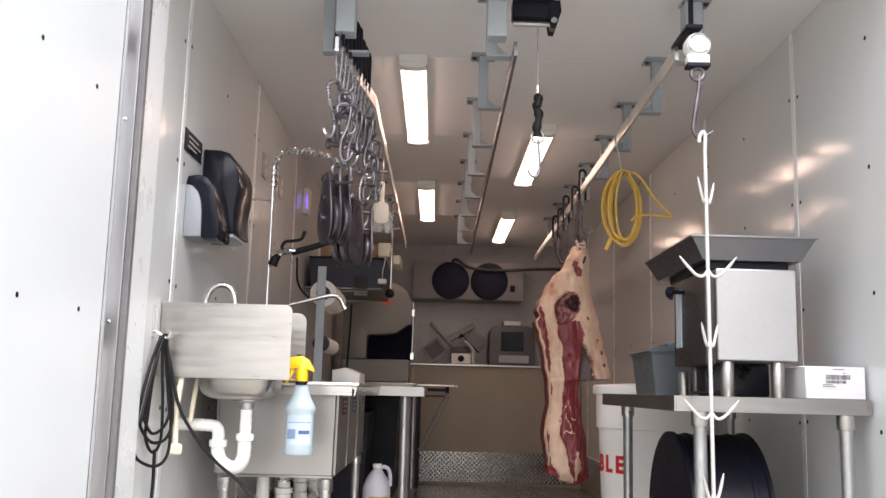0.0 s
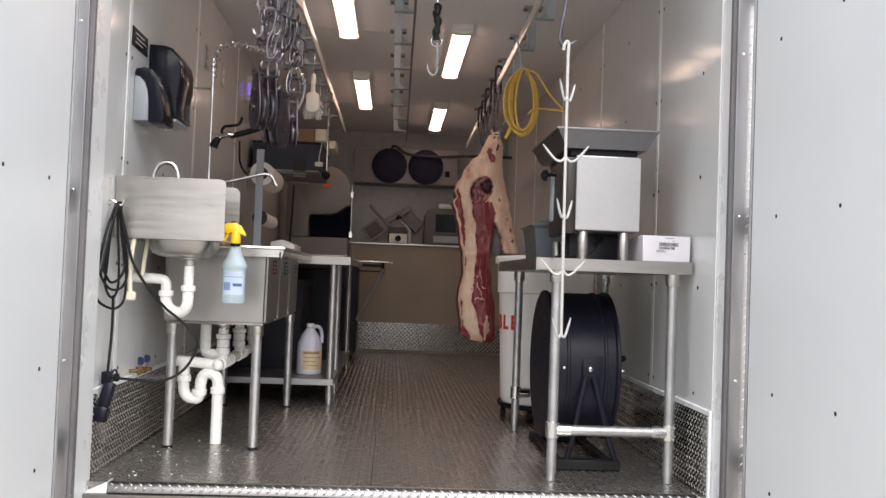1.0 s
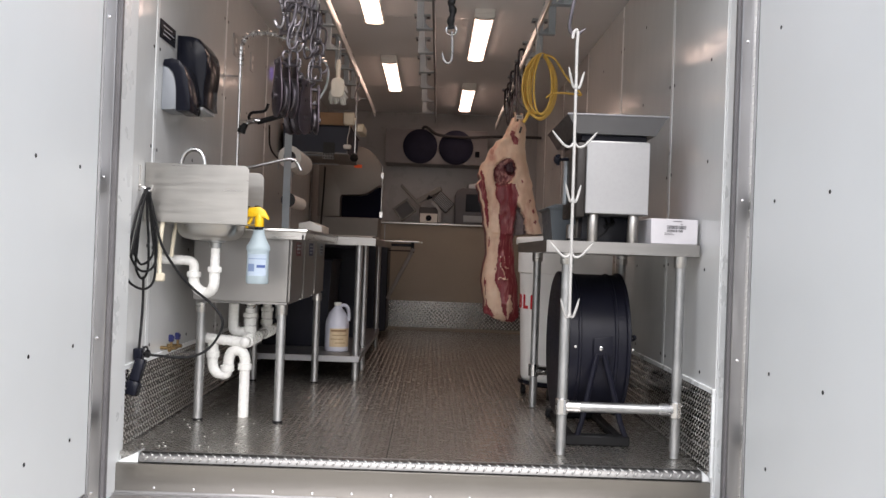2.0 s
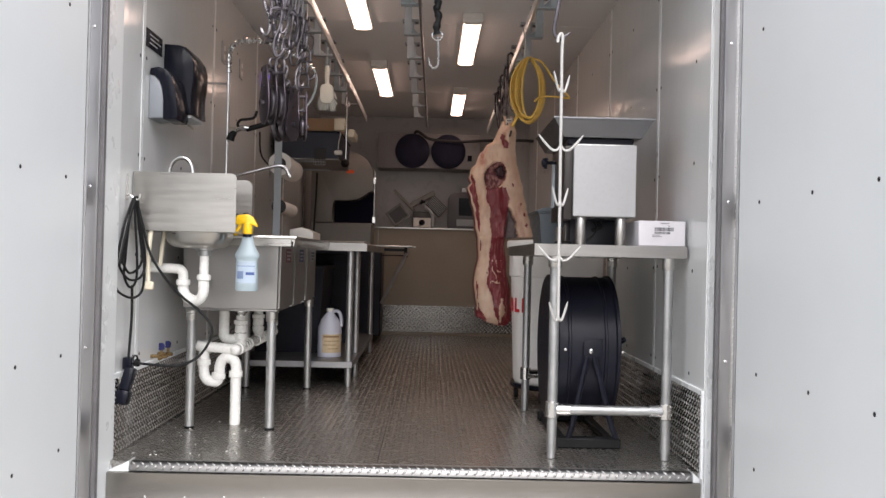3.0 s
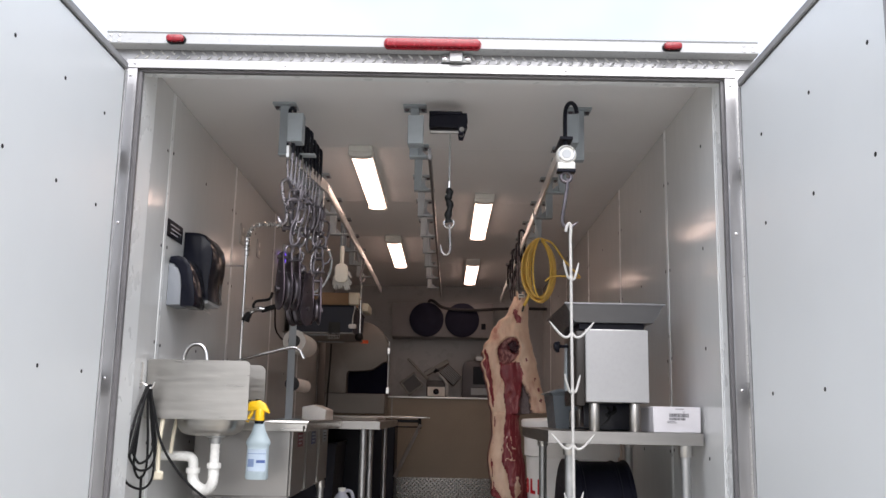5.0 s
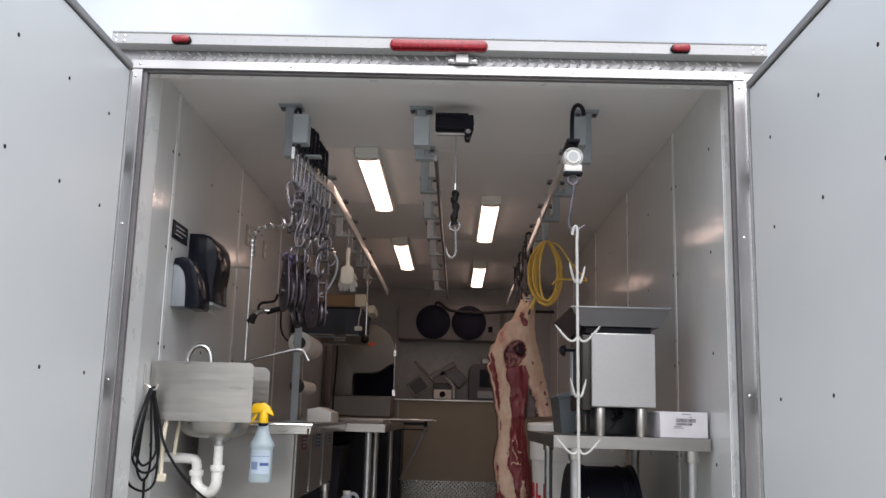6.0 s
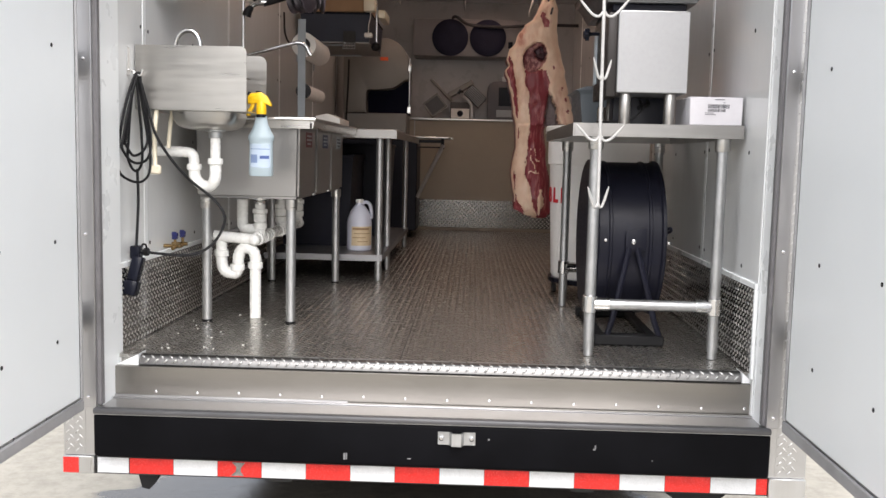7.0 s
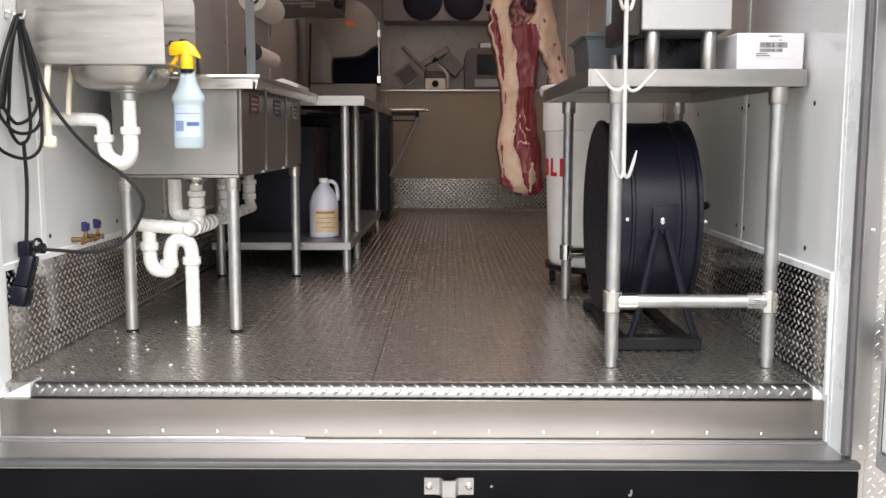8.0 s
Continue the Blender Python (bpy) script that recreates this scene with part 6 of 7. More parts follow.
for a0, a1, z0, z1 in ((-2.45, -0.67, 0.742, 0.745), (-2.4, -1.75, 0.690, 0.722), ):
    ring = [(qx + 0.0486 * math.cos(a0 + (a1 - a0) * k / 12), qy + 0.0486 * 0.62 * math.sin(a0 + (a1 - a0) * k / 12)) for k in range(13)]
    inner = [(qx + (p[0] - qx) * 0.985, qy + (p[1] - qy) * 0.985) for p in ring[::-1]]
    prism(bm, ring + inner, "z", z0, z1)
part("label_print", bm, surface("grey_blue_print", (0.16, 0.22, 0.36), 0.5, vary=0.1, bump=0.0), spray)
bm = B()
a0, a1 = -1.55, -0.75
ring = [(qx + 0.0487 * math.cos(a0 + (a1 - a0) * k / 12), qy + 0.0487 * 0.62 * math.sin(a0 + (a1 - a0) * k / 12)) for k in range(13)]
prism(bm, ring + [(qx + (p[0] - qx) * 0.985, qy + (p[1] - qy) * 0.985) for p in ring[::-1]], "z", 0.706, 0.718)
part("label_mark", bm, BLUE_INK, spray)
bm = B()
lathe(bm, [(0.020, 0.866), (0.0205, 0.868), (0.0205, 0.876), (0.0195, 0.878)], (qx, qy, 0), "z", 20)
part("collar_ring", bm, BLACK_PLASTIC, spray)
bm = B()
lathe(bm, [(0.0195, 0.879), (0.0205, 0.885), (0.0195, 0.915), (0.015, 0.93)], (qx, qy, 0), "z", 18)
prism(bm, [(qx - 0.050, 0.918), (qx - 0.052, 0.945), (qx - 0.040, 0.958), (qx + 0.000, 0.963), (qx + 0.022, 0.950), (qx + 0.040, 0.920), (qx + 0.042, 0.908), (qx + 0.026, 0.915), (qx + 0.008, 0.92), (qx - 0.012, 0.922), (qx - 0.03, 0.918)], "y", qy - 0.014, qy + 0.014, 0.004)
part("trigger_head", bm, YELLOW, spray, "yellow trigger sprayer head")
bm = B()
tube(bm, smooth_line([(qx - 0.030, qy, 0.925), (qx - 0.036, qy, 0.905), (qx - 0.047, qy, 0.888), (qx - 0.052, qy, 0.872)], 4), 0.008, 8)
part("trigger", bm, YELLOW, spray)
bm = B()
torus(bm, (qx - 0.046, qy - 0.001, 0.956), 0.006, 0.0022, "y", 12, 6)
box(bm, qx - 0.02, qx + 0.0, qy - 0.010, qy + 0.010, 0.960, 0.967, 0.002)
part("cap", bm, BLACK_PLASTIC, spray)

# ---- three compartment sink ----
SX0, SX1, SY0, SY1 = -1.145, -0.702, 0.895, 2.22
ts = thing("compartment_sink", (-0.93, 1.58, 0.0), "stainless three-compartment sink on tubular legs", "sink")
n = 3
L = (SY1 - SY0) / n
for k in range(n):
    y0, y1 = SY0 + L * k + 0.002, SY0 + L * (k + 1) - 0.040
    bm = B()
    pan(bm, SX0, SX1, y0, y1, 0.535, 0.858, 0.004, 0.003)
    bmesh.ops.bevel(bm, geom=[e for e in bm.edges if abs(e.verts[0].co.z - e.verts[1].co.z) > 0.2 or (e.verts[0].co.z < 0.54 and e.verts[1].co.z < 0.54)], offset=0.012, segments=3, affect="EDGES")
    part("bowl", bm, BOWL_STEEL, ts, "deep stainless bowl")
bm = B()
prism(bm, [(SX0 - 0.05, 0.862), (SX1 + 0.042, 0.862), (SX1 + 0.050, 0.872), (SX1 + 0.064, 0.876), (SX1 + 0.066, 0.858), (SX1 + 0.060, 0.832), (SX1 + 0.056, 0.832), (SX1 + 0.058, 0.855), (SX1 + 0.042, 0.8585), (SX0 - 0.05, 0.8585)], "y", SY0 - 0.028, SY0 + 0.02)
prism(bm, [(SX1 + 0.0035, 0.862), (SX1 + 0.042, 0.862), (SX1 + 0.050, 0.872), (SX1 + 0.064, 0.876), (SX1 + 0.066, 0.858), (SX1 + 0.060, 0.832), (SX1 + 0.056, 0.832), (SX1 + 0.058, 0.855), (SX1 + 0.0035, 0.8585)], "y", SY0 + 0.0205, SY1 + 0.02)
prism(bm, [(SX0 - 0.05, 0.862), (SX0 - 0.002, 0.862), (SX0 - 0.002, 0.8585), (SX0 - 0.05, 0.8585)], "y", SY0 + 0.0205, SY1 + 0.02)
tube(bm, smooth_line([(SX0 - 0.05, SY0 - 0.03, 0.872), (SX1 + 0.030, SY0 - 0.03, 0.872), (SX1 + 0.056, SY0 - 0.022, 0.872), (SX1 + 0.064, SY0 + 0.0, 0.872), (SX1 + 0.064, SY0 + 0.2, 0.872), (SX1 + 0.064, SY1, 0.872)], 4), 0.008, 8)
box(bm, SX0 - 0.05, SX1 + 0.05, SY0 - 0.0315, SY0 - 0.0285, 0.832, 0.868, 0.001)
part("rim", bm, STEEL, ts, "rolled stainless rim")
bm = B()
box(bm, SX0 - 0.064, SX0 - 0.051, SY0 - 0.028, SY1 + 0.02, 0.8585, 1.10, 0.003)
part("backsplash", bm, STEEL, ts, "stainless backsplash")
for x in (-1.100, -0.738):
    for y in (0.906, 2.175):
        bm = B()
        rod(bm, (x, y, 0.011), (x, y, 0.534), 0.0205, 16)
        leg = part("leg", bm, GALV, ts, "tubular steel leg")
        bm = B()
        lathe(bm, [(0.022, 0.0), (0.023, 0.002), (0.022, 0.010), (0.016, 0.0105)], (x, y, 0), "z", 14)
        part("foot", bm, BLACK_RUBBER, leg)
        bm = B()
        lathe(bm, [(0.025, 0.49), (0.027, 0.495), (0.027, 0.534)], (x, y, 0), "z", 14)
        part("socket", bm, STEEL, leg)

# small notices on the bowls
for k, mt in enumerate((surface("dark_red_print", (0.11, 0.014, 0.02), 0.5, vary=0.1, bump=0.0), surface("navy_print", (0.03, 0.04, 0.10), 0.5, vary=0.1, bump=0.0), GREY_PAINT)):
    yk = SY0 + L * (k + 0.5)
    sign = thing("bowl_notice", (SX1, yk, 0.79), ("red", "dark blue", "grey")[k] + " notice with unreadable print stuck on a sink bowl", "notice", group="notices on the bowls")
    bm = B()
    box(bm, SX1 + 0.0005, SX1 + 0.002, yk - 0.075, yk + 0.075, 0.757, 0.822, 0.0005)
    part("plate", bm, mt, sign)
    bm = B()
    for i, (a, b) in enumerate(((-0.06, 0.05), (-0.06, 0.06), (-0.05, 0.03))):
        box(bm, SX1 + 0.0022, SX1 + 0.0028, yk + a, yk + b, 0.803 - 0.017 * i, 0.810 - 0.017 * i)
    part("print", bm, GREY_PAINT if k < 2 else INK, sign)

# white waste pipes under the bowls
drains = thing("waste_pipes", (-0.9, 1.4, 0.0), "white PVC waste pipes under the sink bowls", "pipe")
def fitting(c, r, h, axis="z"):
    bm = B()
    lathe(bm, [(r * 0.8, -h / 2), (r, -h / 2 + 0.002), (r, h / 2 - 0.002), (r * 0.8, h / 2)], c, axis, 16)
    return bm
for k in range(3):
    yk = SY0 + L * (k + 0.5)
    xk = -0.92
    bm = B()
    lathe(bm, [(0.05, 0.534), (0.048, 0.522), (0.03, 0.515), (0.022, 0.505), (0.022, 0.49)], (xk, yk, 0), "z", 20)
    part("strainer", bm, CHROME, drains, "steel drain strainer")
    bm = B()
    zb = 0.36
    pts = [(xk, yk, 0.50), (xk, yk, 0.44), (xk, yk, zb + 0.03), (xk + 0.005, yk - 0.006, zb), (xk, yk - 0.02, zb - 0.02)]
    tube(bm, smooth_line(pts, 4), 0.0235, 14)
    part("tailpiece", bm, PVC, drains)
    for z, r_, h_ in ((0.468, 0.034, 0.022), (0.438, 0.029, 0.036), (0.402, 0.031, 0.03)):
        part("coupling", fitting((xk, yk, z), r_, h_), PVC, drains)
bm = B()
rod(bm, (-0.92, 1.0, 0.348), (-0.92, 2.05, 0.348), 0.024, 16)
lathe(bm, [(0.0, -0.014), (0.012, -0.013), (0.022, -0.006), (0.024, 0.0)], (-0.92, 1.0, 0.348), "y", 16)
part("manifold", bm, PVC, drains, "long white waste pipe")
for k in range(9):
    part("coupling", fitting((-0.92, 1.06 + 0.06 * k + (0.15 if k > 4 else 0), 0.348), 0.030, 0.022, "y"), PVC, drains)
bm = B()
rod(bm, (-1.10, 1.02, 0.362), (-0.92, 1.02, 0.348), 0.024, 16)
pts = [(-0.968, 1.02, 0.355), (-0.968, 1.02, 0.30), (-0.968, 1.02, 0.26), (-0.962, 1.015, 0.225), (-0.945, 1.01, 0.203), (-0.922, 1.01, 0.198), (-0.90, 1.01, 0.20), (-0.892, 1.01, 0.235), (-0.89, 1.01, 0.27), (-0.878, 1.01, 0.30), (-0.855, 1.01, 0.31), (-0.828, 1.01, 0.30), (-0.815, 1.01, 0.27), (-0.815, 1.01, 0.22)]
pts = [(x - 0.103, y + 0.01, z) for x, y, z in pts]
tube(bm, smooth_line(pts, 4), 0.025, 16)
part("p_trap", bm, PVC, drains, "white P-trap")
bm = B()
rod(bm, (-0.918, 1.02, 0.26), (-0.918, 1.02, 0.001), 0.0245, 18)
part("standpipe", bm, PVC, drains, "white pipe through the floor")
for c, ax in (((-0.918, 1.02, 0.235), "z"), ((-1.071, 1.03, 0.285), "z"), ((-0.998, 1.02, 0.225), "z")):
    part("coupling", fitting(c, 0.032, 0.03, ax), PVC, drains)
bm = B()
tube(bm, smooth_line([(-1.0, 1.12, 0.52), (-1.0, 1.12, 0.42), (-0.995, 1.12, 0.395), (-0.97, 1.12, 0.385), (-0.90, 1.12, 0.385)], 4), 0.025, 16)
part("elbow", bm, PVC, drains)

# ---- pre-rinse faucet and swing spout above the sink ----
px_, py_ = -1.102, 1.53
pre = thing("pre_rinse_faucet", (px_, py_, 0.9), "chrome pre-rinse faucet with a sprung hose and spray head", "faucet")
bm = B()
rod(bm, (px_, py_, 0.93), (px_, py_, 1.80), 0.0085, 12)
lathe(bm, [(0.02, 0.90), (0.022, 0.93), (0.012, 0.96)], (px_, py_, 0), "z", 14)
part("riser", bm, CHROME, pre, "tall chrome riser")
bm = B()
rod(bm, (px_, py_, 1.68), (-1.236, py_, 1.68), 0.006, 10)
lathe(bm, [(0.022, 0.0), (0.022, 0.006), (0.01, 0.012)], (-1.2365, py_, 1.68), "x", 14)
lathe(bm, [(0.012, -0.012), (0.013, 0.012)], (px_, py_, 1.68), "z", 12)
part("wall_bracket", bm, CHROME, pre)
hose = smooth_line([(px_, py_, 1.78), (px_, py_, 1.83), (px_ + 0.02, py_, 1.885), (px_ + 0.08, py_, 1.907), (px_ + 0.15, py_, 1.907), (px_ + 0.22, py_, 1.890), (px_ + 0.30, py_, 1.855), (px_ + 0.377, py_, 1.818), (px_ + 0.434, py_, 1.777), (px_ + 0.458, py_, 1.730), (px_ + 0.459, py_, 1.690), (px_ + 0.446, py_, 1.633), (px_ + 0.407, py_, 1.567), (px_ + 0.35, py_, 1.535), (px_ + 0.27, py_, 1.50)], 6)
bm = B()
tube(bm, hose, 0.0062, 10)
part("hose", bm, LIGHT_GREY, pre, "pale grey hose")
def spring(line, r, pitch):
    out, acc = [], 0.0
    for a, b in zip(line, line[1:]):
        w = (b - a)
        ln = w.length
        w.normalize()
        s = Vector((0, 1, 0))
        u = w.cross(s).normalized()
        n_ = max(1, int(ln / pitch * 8))
        for k in range(n_):
            ang = 2 * math.pi * (acc + ln * k / n_) / pitch
            out.append(a + (b - a) * (k / n_) + r * (u * math.cos(ang) + s * math.sin(ang)))
        acc += ln
    return out
bm = B()
tube(bm, spring(hose[:43], 0.0150, 0.0205), 0.0036, 6)
part("spring", bm, CHROME, pre, "chrome coil spring")
bm = B()
tube(bm, spring(hose[42:51], 0.0120, 0.0205), 0.0032, 6)
part("spring", bm, CHROME, pre, "short coil spring at the bend")
bm = B()
for z in (1.745, 1.77, 1.80, 1.825):
    lathe(bm, [(0.012, -0.008), (0.019, -0.006), (0.019, 0.006), (0.012, 0.008)], (px_, py_, z), "z", 14)
part("collar", bm, CHROME, pre)
bm = B()
tube(bm, smooth_line([(px_ + 0.28, py_, 1.505), (px_ + 0.2, py_, 1.475), (px_ + 0.12, py_, 1.45), (px_ + 0.10, py_, 1.445)], 4), 0.014, 10)
tube(bm, smooth_line([(px_ + 0.155, py_ - 0.01, 1.54), (px_ + 0.14, py_ - 0.01, 1.505), (px_ + 0.10, py_ - 0.01, 1.495), (px_ + 0.07, py_ - 0.01, 1.49), (px_ + 0.055, py_ - 0.005, 1.465), (px_ + 0.075, py_, 1.44)], 5), 0.0075, 8)
tube(bm, smooth_line([(px_ + 0.045, py_, 1.435), (px_ + 0.025, py_, 1.41), (px_ + 0.015, py_, 1.385)], 4), [0.012, 0.014, 0.017, 0.019, 0.020, 0.021, 0.022, 0.0225, 0.0225], 12)
part("spray_grip", bm, BLACK_RUBBER, pre, "black rubber spray grip and lever")
bm = B()
tube(bm, smooth_line([(px_ + 0.115, py_, 1.45), (px_ + 0.085, py_, 1.452), (px_ + 0.06, py_, 1.445), (px_ + 0.038, py_, 1.43)], 4), [0.014, 0.015, 0.016, 0.017, 0.017, 0.016, 0.015, 0.014, 0.0135, 0.013, 0.013, 0.013, 0.013], 12)
rod(bm, (px_, py_, 1.45), (px_ + 0.08, py_, 1.452), 0.004, 8)
part("valve_body", bm, CHROME, pre)

spout = thing("swing_faucet", (-1.17, 1.32, 1.12), "chrome wall faucet with a long swing spout", "faucet")
bm = B()
tube(bm, smooth_line([(-1.175, 1.32, 1.14), (-1.114, 1.32, 1.15), (-1.036, 1.32, 1.175), (-0.925, 1.32, 1.205), (-0.825, 1.32, 1.232), (-0.786, 1.32, 1.237), (-0.759, 1.32, 1.225), (-0.739, 1.32, 1.188)], 5), 0.0085, 10)
rod(bm, (-0.744, 1.32, 1.197), (-0.735, 1.32, 1.182), 0.0105, 10)
part("spout", bm, CHROME, spout)
bm = B()
rod(bm, (-1.175, 1.22, 1.12), (-1.175, 1.42, 1.12), 0.016, 12)
lathe(bm, [(0.02, 0.0), (0.02, 0.03), (0.013, 0.035)], (-1.2285, 1.24, 1.12), "x", 12)
lathe(bm, [(0.02, 0.0), (0.02, 0.03), (0.013, 0.035)], (-1.2285, 1.40, 1.12), "x", 12)
rod(bm, (-1.175, 1.22, 1.12), (-1.14, 1.21, 1.16), 0.006, 8)
rod(bm, (-1.175, 1.42, 1.12), (-1.14, 1.43, 1.16), 0.006, 8)
part("valve_body", bm, CHROME, spout)

# ---- dispensers and notice on the wall ----
disp = thing("towel_dispenser", (-1.236, 0.95, 1.55), "glossy black paper towel dispenser on the wall", "dispenser")
bm = B()
prof = [(-1.2360, 1.7245), (-1.1722, 1.7218), (-1.1386, 1.711), (-1.1092, 1.6705), (-1.0982, 1.63), (-1.0999, 1.5625), (-1.1075, 1.5085), (-1.1083, 1.4545), (-1.1033, 1.414), (-1.2360, 1.405)]
prism(bm, prof, "y", 0.83, 1.09, 0.012)
part("cover", bm, BLACK_PLASTIC, disp, "curved glossy black cover")
bm = B()
prism(bm, [(-1.1928, 1.405), (-1.1124, 1.41), (-1.1124, 1.398), (-1.1928, 1.392)], "y", 0.85, 1.07)
part("lower_edge", bm, LIGHT_GREY, disp)
bm = B()
tube(bm, [(-1.169, 0.88, 1.40), (-1.167, 0.88, 1.38), (-1.160, 0.88, 1.362)], 0.003, 4, flat=1)
prism(bm, [(-1.1808, 1.40), (-1.1472, 1.368), (-1.1436, 1.3675), (-1.1772, 1.40)], "y", 0.86, 1.05)
part("paper", bm, PAPER, disp, "end of white paper")
soap = thing("soap_dispenser", (-1.236, 0.72, 1.48), "grey and black wall soap dispenser", "dispenser")
bm = B()
prism(bm, [(-1.2360, 1.5471), (-1.2139, 1.5427), (-1.1927, 1.521), (-1.1816, 1.4905), (-1.1757, 1.447), (-1.1739, 1.3643), (-1.2360, 1.3617)], "y", 0.635, 0.80, 0.004)
part("body", bm, surface("mid_grey_plastic", (0.26, 0.28, 0.31), 0.4, vary=0.06, bump=0.04), soap, "grey side housing")
bm = B()
prism(bm, [(-1.2292, 1.5732), (-1.1969, 1.5792), (-1.1630, 1.5688), (-1.1417, 1.5427), (-1.1247, 1.4818), (-1.1154, 1.4209), (-1.1120, 1.3731), (-1.1187, 1.3583), (-1.1731, 1.3583), (-1.1749, 1.447), (-1.1808, 1.4914), (-1.1919, 1.5218), (-1.2131, 1.5436), (-1.2343, 1.5488)], "y", 0.628, 0.808, 0.004)
part("cover", bm, BLACK_PLASTIC, soap, "glossy black front cover")

notice = thing("wall_sign", (-1.236, 0.70, 1.69), "small black plaque with pale lettering on the wall", "sign")
bm = B()
box(bm, -1.2365, -1.2325, 0.578, 0.80, 1.655, 1.734, 0.001)
part("plate", bm, BLACK_PLASTIC, notice)
bm = B()
for k, (a, b) in enumerate(((0.615, 0.745), (0.625, 0.775), (0.615, 0.725))):
    box(bm, -1.2324, -1.2318, a, b, 1.711 - 0.018 * k, 1.716 - 0.018 * k)
part("print", bm, LIGHT_GREY, notice)

for k, (y, z, w, h) in enumerate(((1.98, 1.94, 0.10, 0.12), (2.456, 1.94, 0.09, 0.115))):
    ob = thing("wall_outlet", (-1.236, y, z), "small grey outlet plate on the wall", "outlet", group="wall outlets")
    bm = B()
    box(bm, -1.2365, -1.229, y - w / 2, y + w / 2, z - h / 2, z + h / 2, 0.002)
    part("plate", bm, GALV, ob)
    bm = B()
    for dz in (-0.025, 0.025):
        box(bm, -1.2289, -1.2262, y - 0.014, y + 0.014, z + dz - 0.014, z + dz + 0.014, 0.002)
    part("socket", bm, WHITE_PLASTIC, ob)
thermo = thing("wall_unit", (-1.236, 3.36, 2.04), "white wall unit with a small violet light", "control unit")
bm = B()
box(bm, -1.2365, -1.20, 3.30, 3.43, 1.96, 2.13, 0.008, 2)
part("case", bm, WHITE_PLASTIC, thermo)
m, t, p = nodes_of("violet_indicator")
p.inputs["Base Color"].default_value = (0.2, 0.1, 0.6, 1)
p.inputs["Emission Color"].default_value = (0.25, 0.12, 1.0, 1)
p.inputs["Emission Strength"].default_value = 0.4
bm = B()
box(bm, -1.215, -1.206, 3.294, 3.2995, 1.99, 2.08, 0.001)
part("indicator", bm, m, thermo)

# ---- cord on a wall hook, plug unit and valves ----
hk = thing("cord_hook", (-1.232, 0.38, 1.06), "bright steel wall hook plate", "hook")
bm = B()
box(bm, -1.2365, -1.2325, 0.372, 0.398, 1.0, 1.102, 0.001)
tube(bm, smooth_line([(-1.233, 0.385, 1.02), (-1.215, 0.385, 1.012), (-1.195, 0.385, 1.0), (-1.185, 0.385, 1.005), (-1.18, 0.385, 1.022)], 4), 0.0045, 8)
part("plate", bm, CHROME, hk)
cord = thing("power_cord", (-1.2, 0.385, 1.0), "coiled black power cord hung on the hook", "cord")
rng = random.Random(14)
for k in range(4):
    w, d = (0.55, 1.25, 0.9, 1.1)[k], (0.33, 0.37, 0.27, 0.30)[k]
    q = [(0.0, 0.0, 1.006), (-0.012, -0.02, 0.95), (-0.018, -0.055, 0.86), (-0.022, -0.085, 0.76), (-0.024, -0.09, 1.03 - d), (-0.006, -0.05, 0.985 - d), (0.014, 0.0, 0.99 - d), (0.022, 0.04, 1.03 - d), (0.020, 0.04, 0.80), (0.010, 0.02, 0.90), (0.006, 0.008, 0.96)]
    pts = [(-1.200 + w * a + 0.004 * (k - 2), 0.388 + w * b + rng.uniform(-0.004, 0.004), z + rng.uniform(-0.006, 0.006)) for a, b, z in q]
    bm = B()
    tube(bm, smooth_line(pts, 5, True), 0.0050, 7, closed=True)
    part("loop", bm, BLACK_RUBBER, cord)
bm = B()
tube(bm, smooth_line([(-1.20, 0.40, 1.0), (-1.18, 0.42, 0.90), (-1.15, 0.43, 0.787), (-1.10, 0.45, 0.698), (-1.038, 0.48, 0.62), (-0.967, 0.50, 0.56), (-0.918, 0.50, 0.503), (-0.914, 0.50, 0.454), (-0.948, 0.49, 0.387), (-0.998, 0.47, 0.348), (-1.062, 0.46, 0.335), (-1.157, 0.44, 0.343), (-1.195, 0.43, 0.347)], 6), 0.0055, 8)
part("long_run", bm, BLACK_RUBBER, cord)
bm = B()
tube(bm, smooth_line([(-1.203, 0.38, 0.66), (-1.205, 0.392, 0.55), (-1.207, 0.385, 0.45), (-1.21, 0.378, 0.36)], 5), 0.0055, 7)
part("drop", bm, BLACK_RUBBER, cord)
plug = thing("plug_unit", (-1.2, 0.37, 0.30), "black in-line plug unit resting on the skirting", "plug")
bm = B()
tilt = Matrix.Translation((-1.203, 0.352, 0.285)) @ Matrix.Rotation(radians(12), 4, "Y") @ Matrix.Rotation(radians(-10), 4, "X")
box(bm, -0.020, 0.020, -0.024, 0.024, -0.035, 0.055, 0.007, 2, tilt)
box(bm, -0.026, 0.026, -0.028, 0.028, -0.092, -0.034, 0.009, 2, tilt)
box(bm, -1.225, -1.190, 0.352, 0.395, 0.33, 0.378, 0.005, 2)
part("body", bm, BLACK_PLASTIC, plug, "boxy black housing")
bm = B()
rod(bm, (-1.20, 0.395, 0.348), (-1.195, 0.455, 0.347), 0.0115, 12)
box(bm, -1.205, -1.185, 0.437, 0.455, 0.332, 0.362, 0.004)
tube(bm, smooth_line([(-1.20, 0.385, 0.362), (-1.195, 0.405, 0.378), (-1.192, 0.428, 0.375), (-1.192, 0.442, 0.355)], 4), 0.004, 7)
part("connector", bm, BLACK_RUBBER, plug)

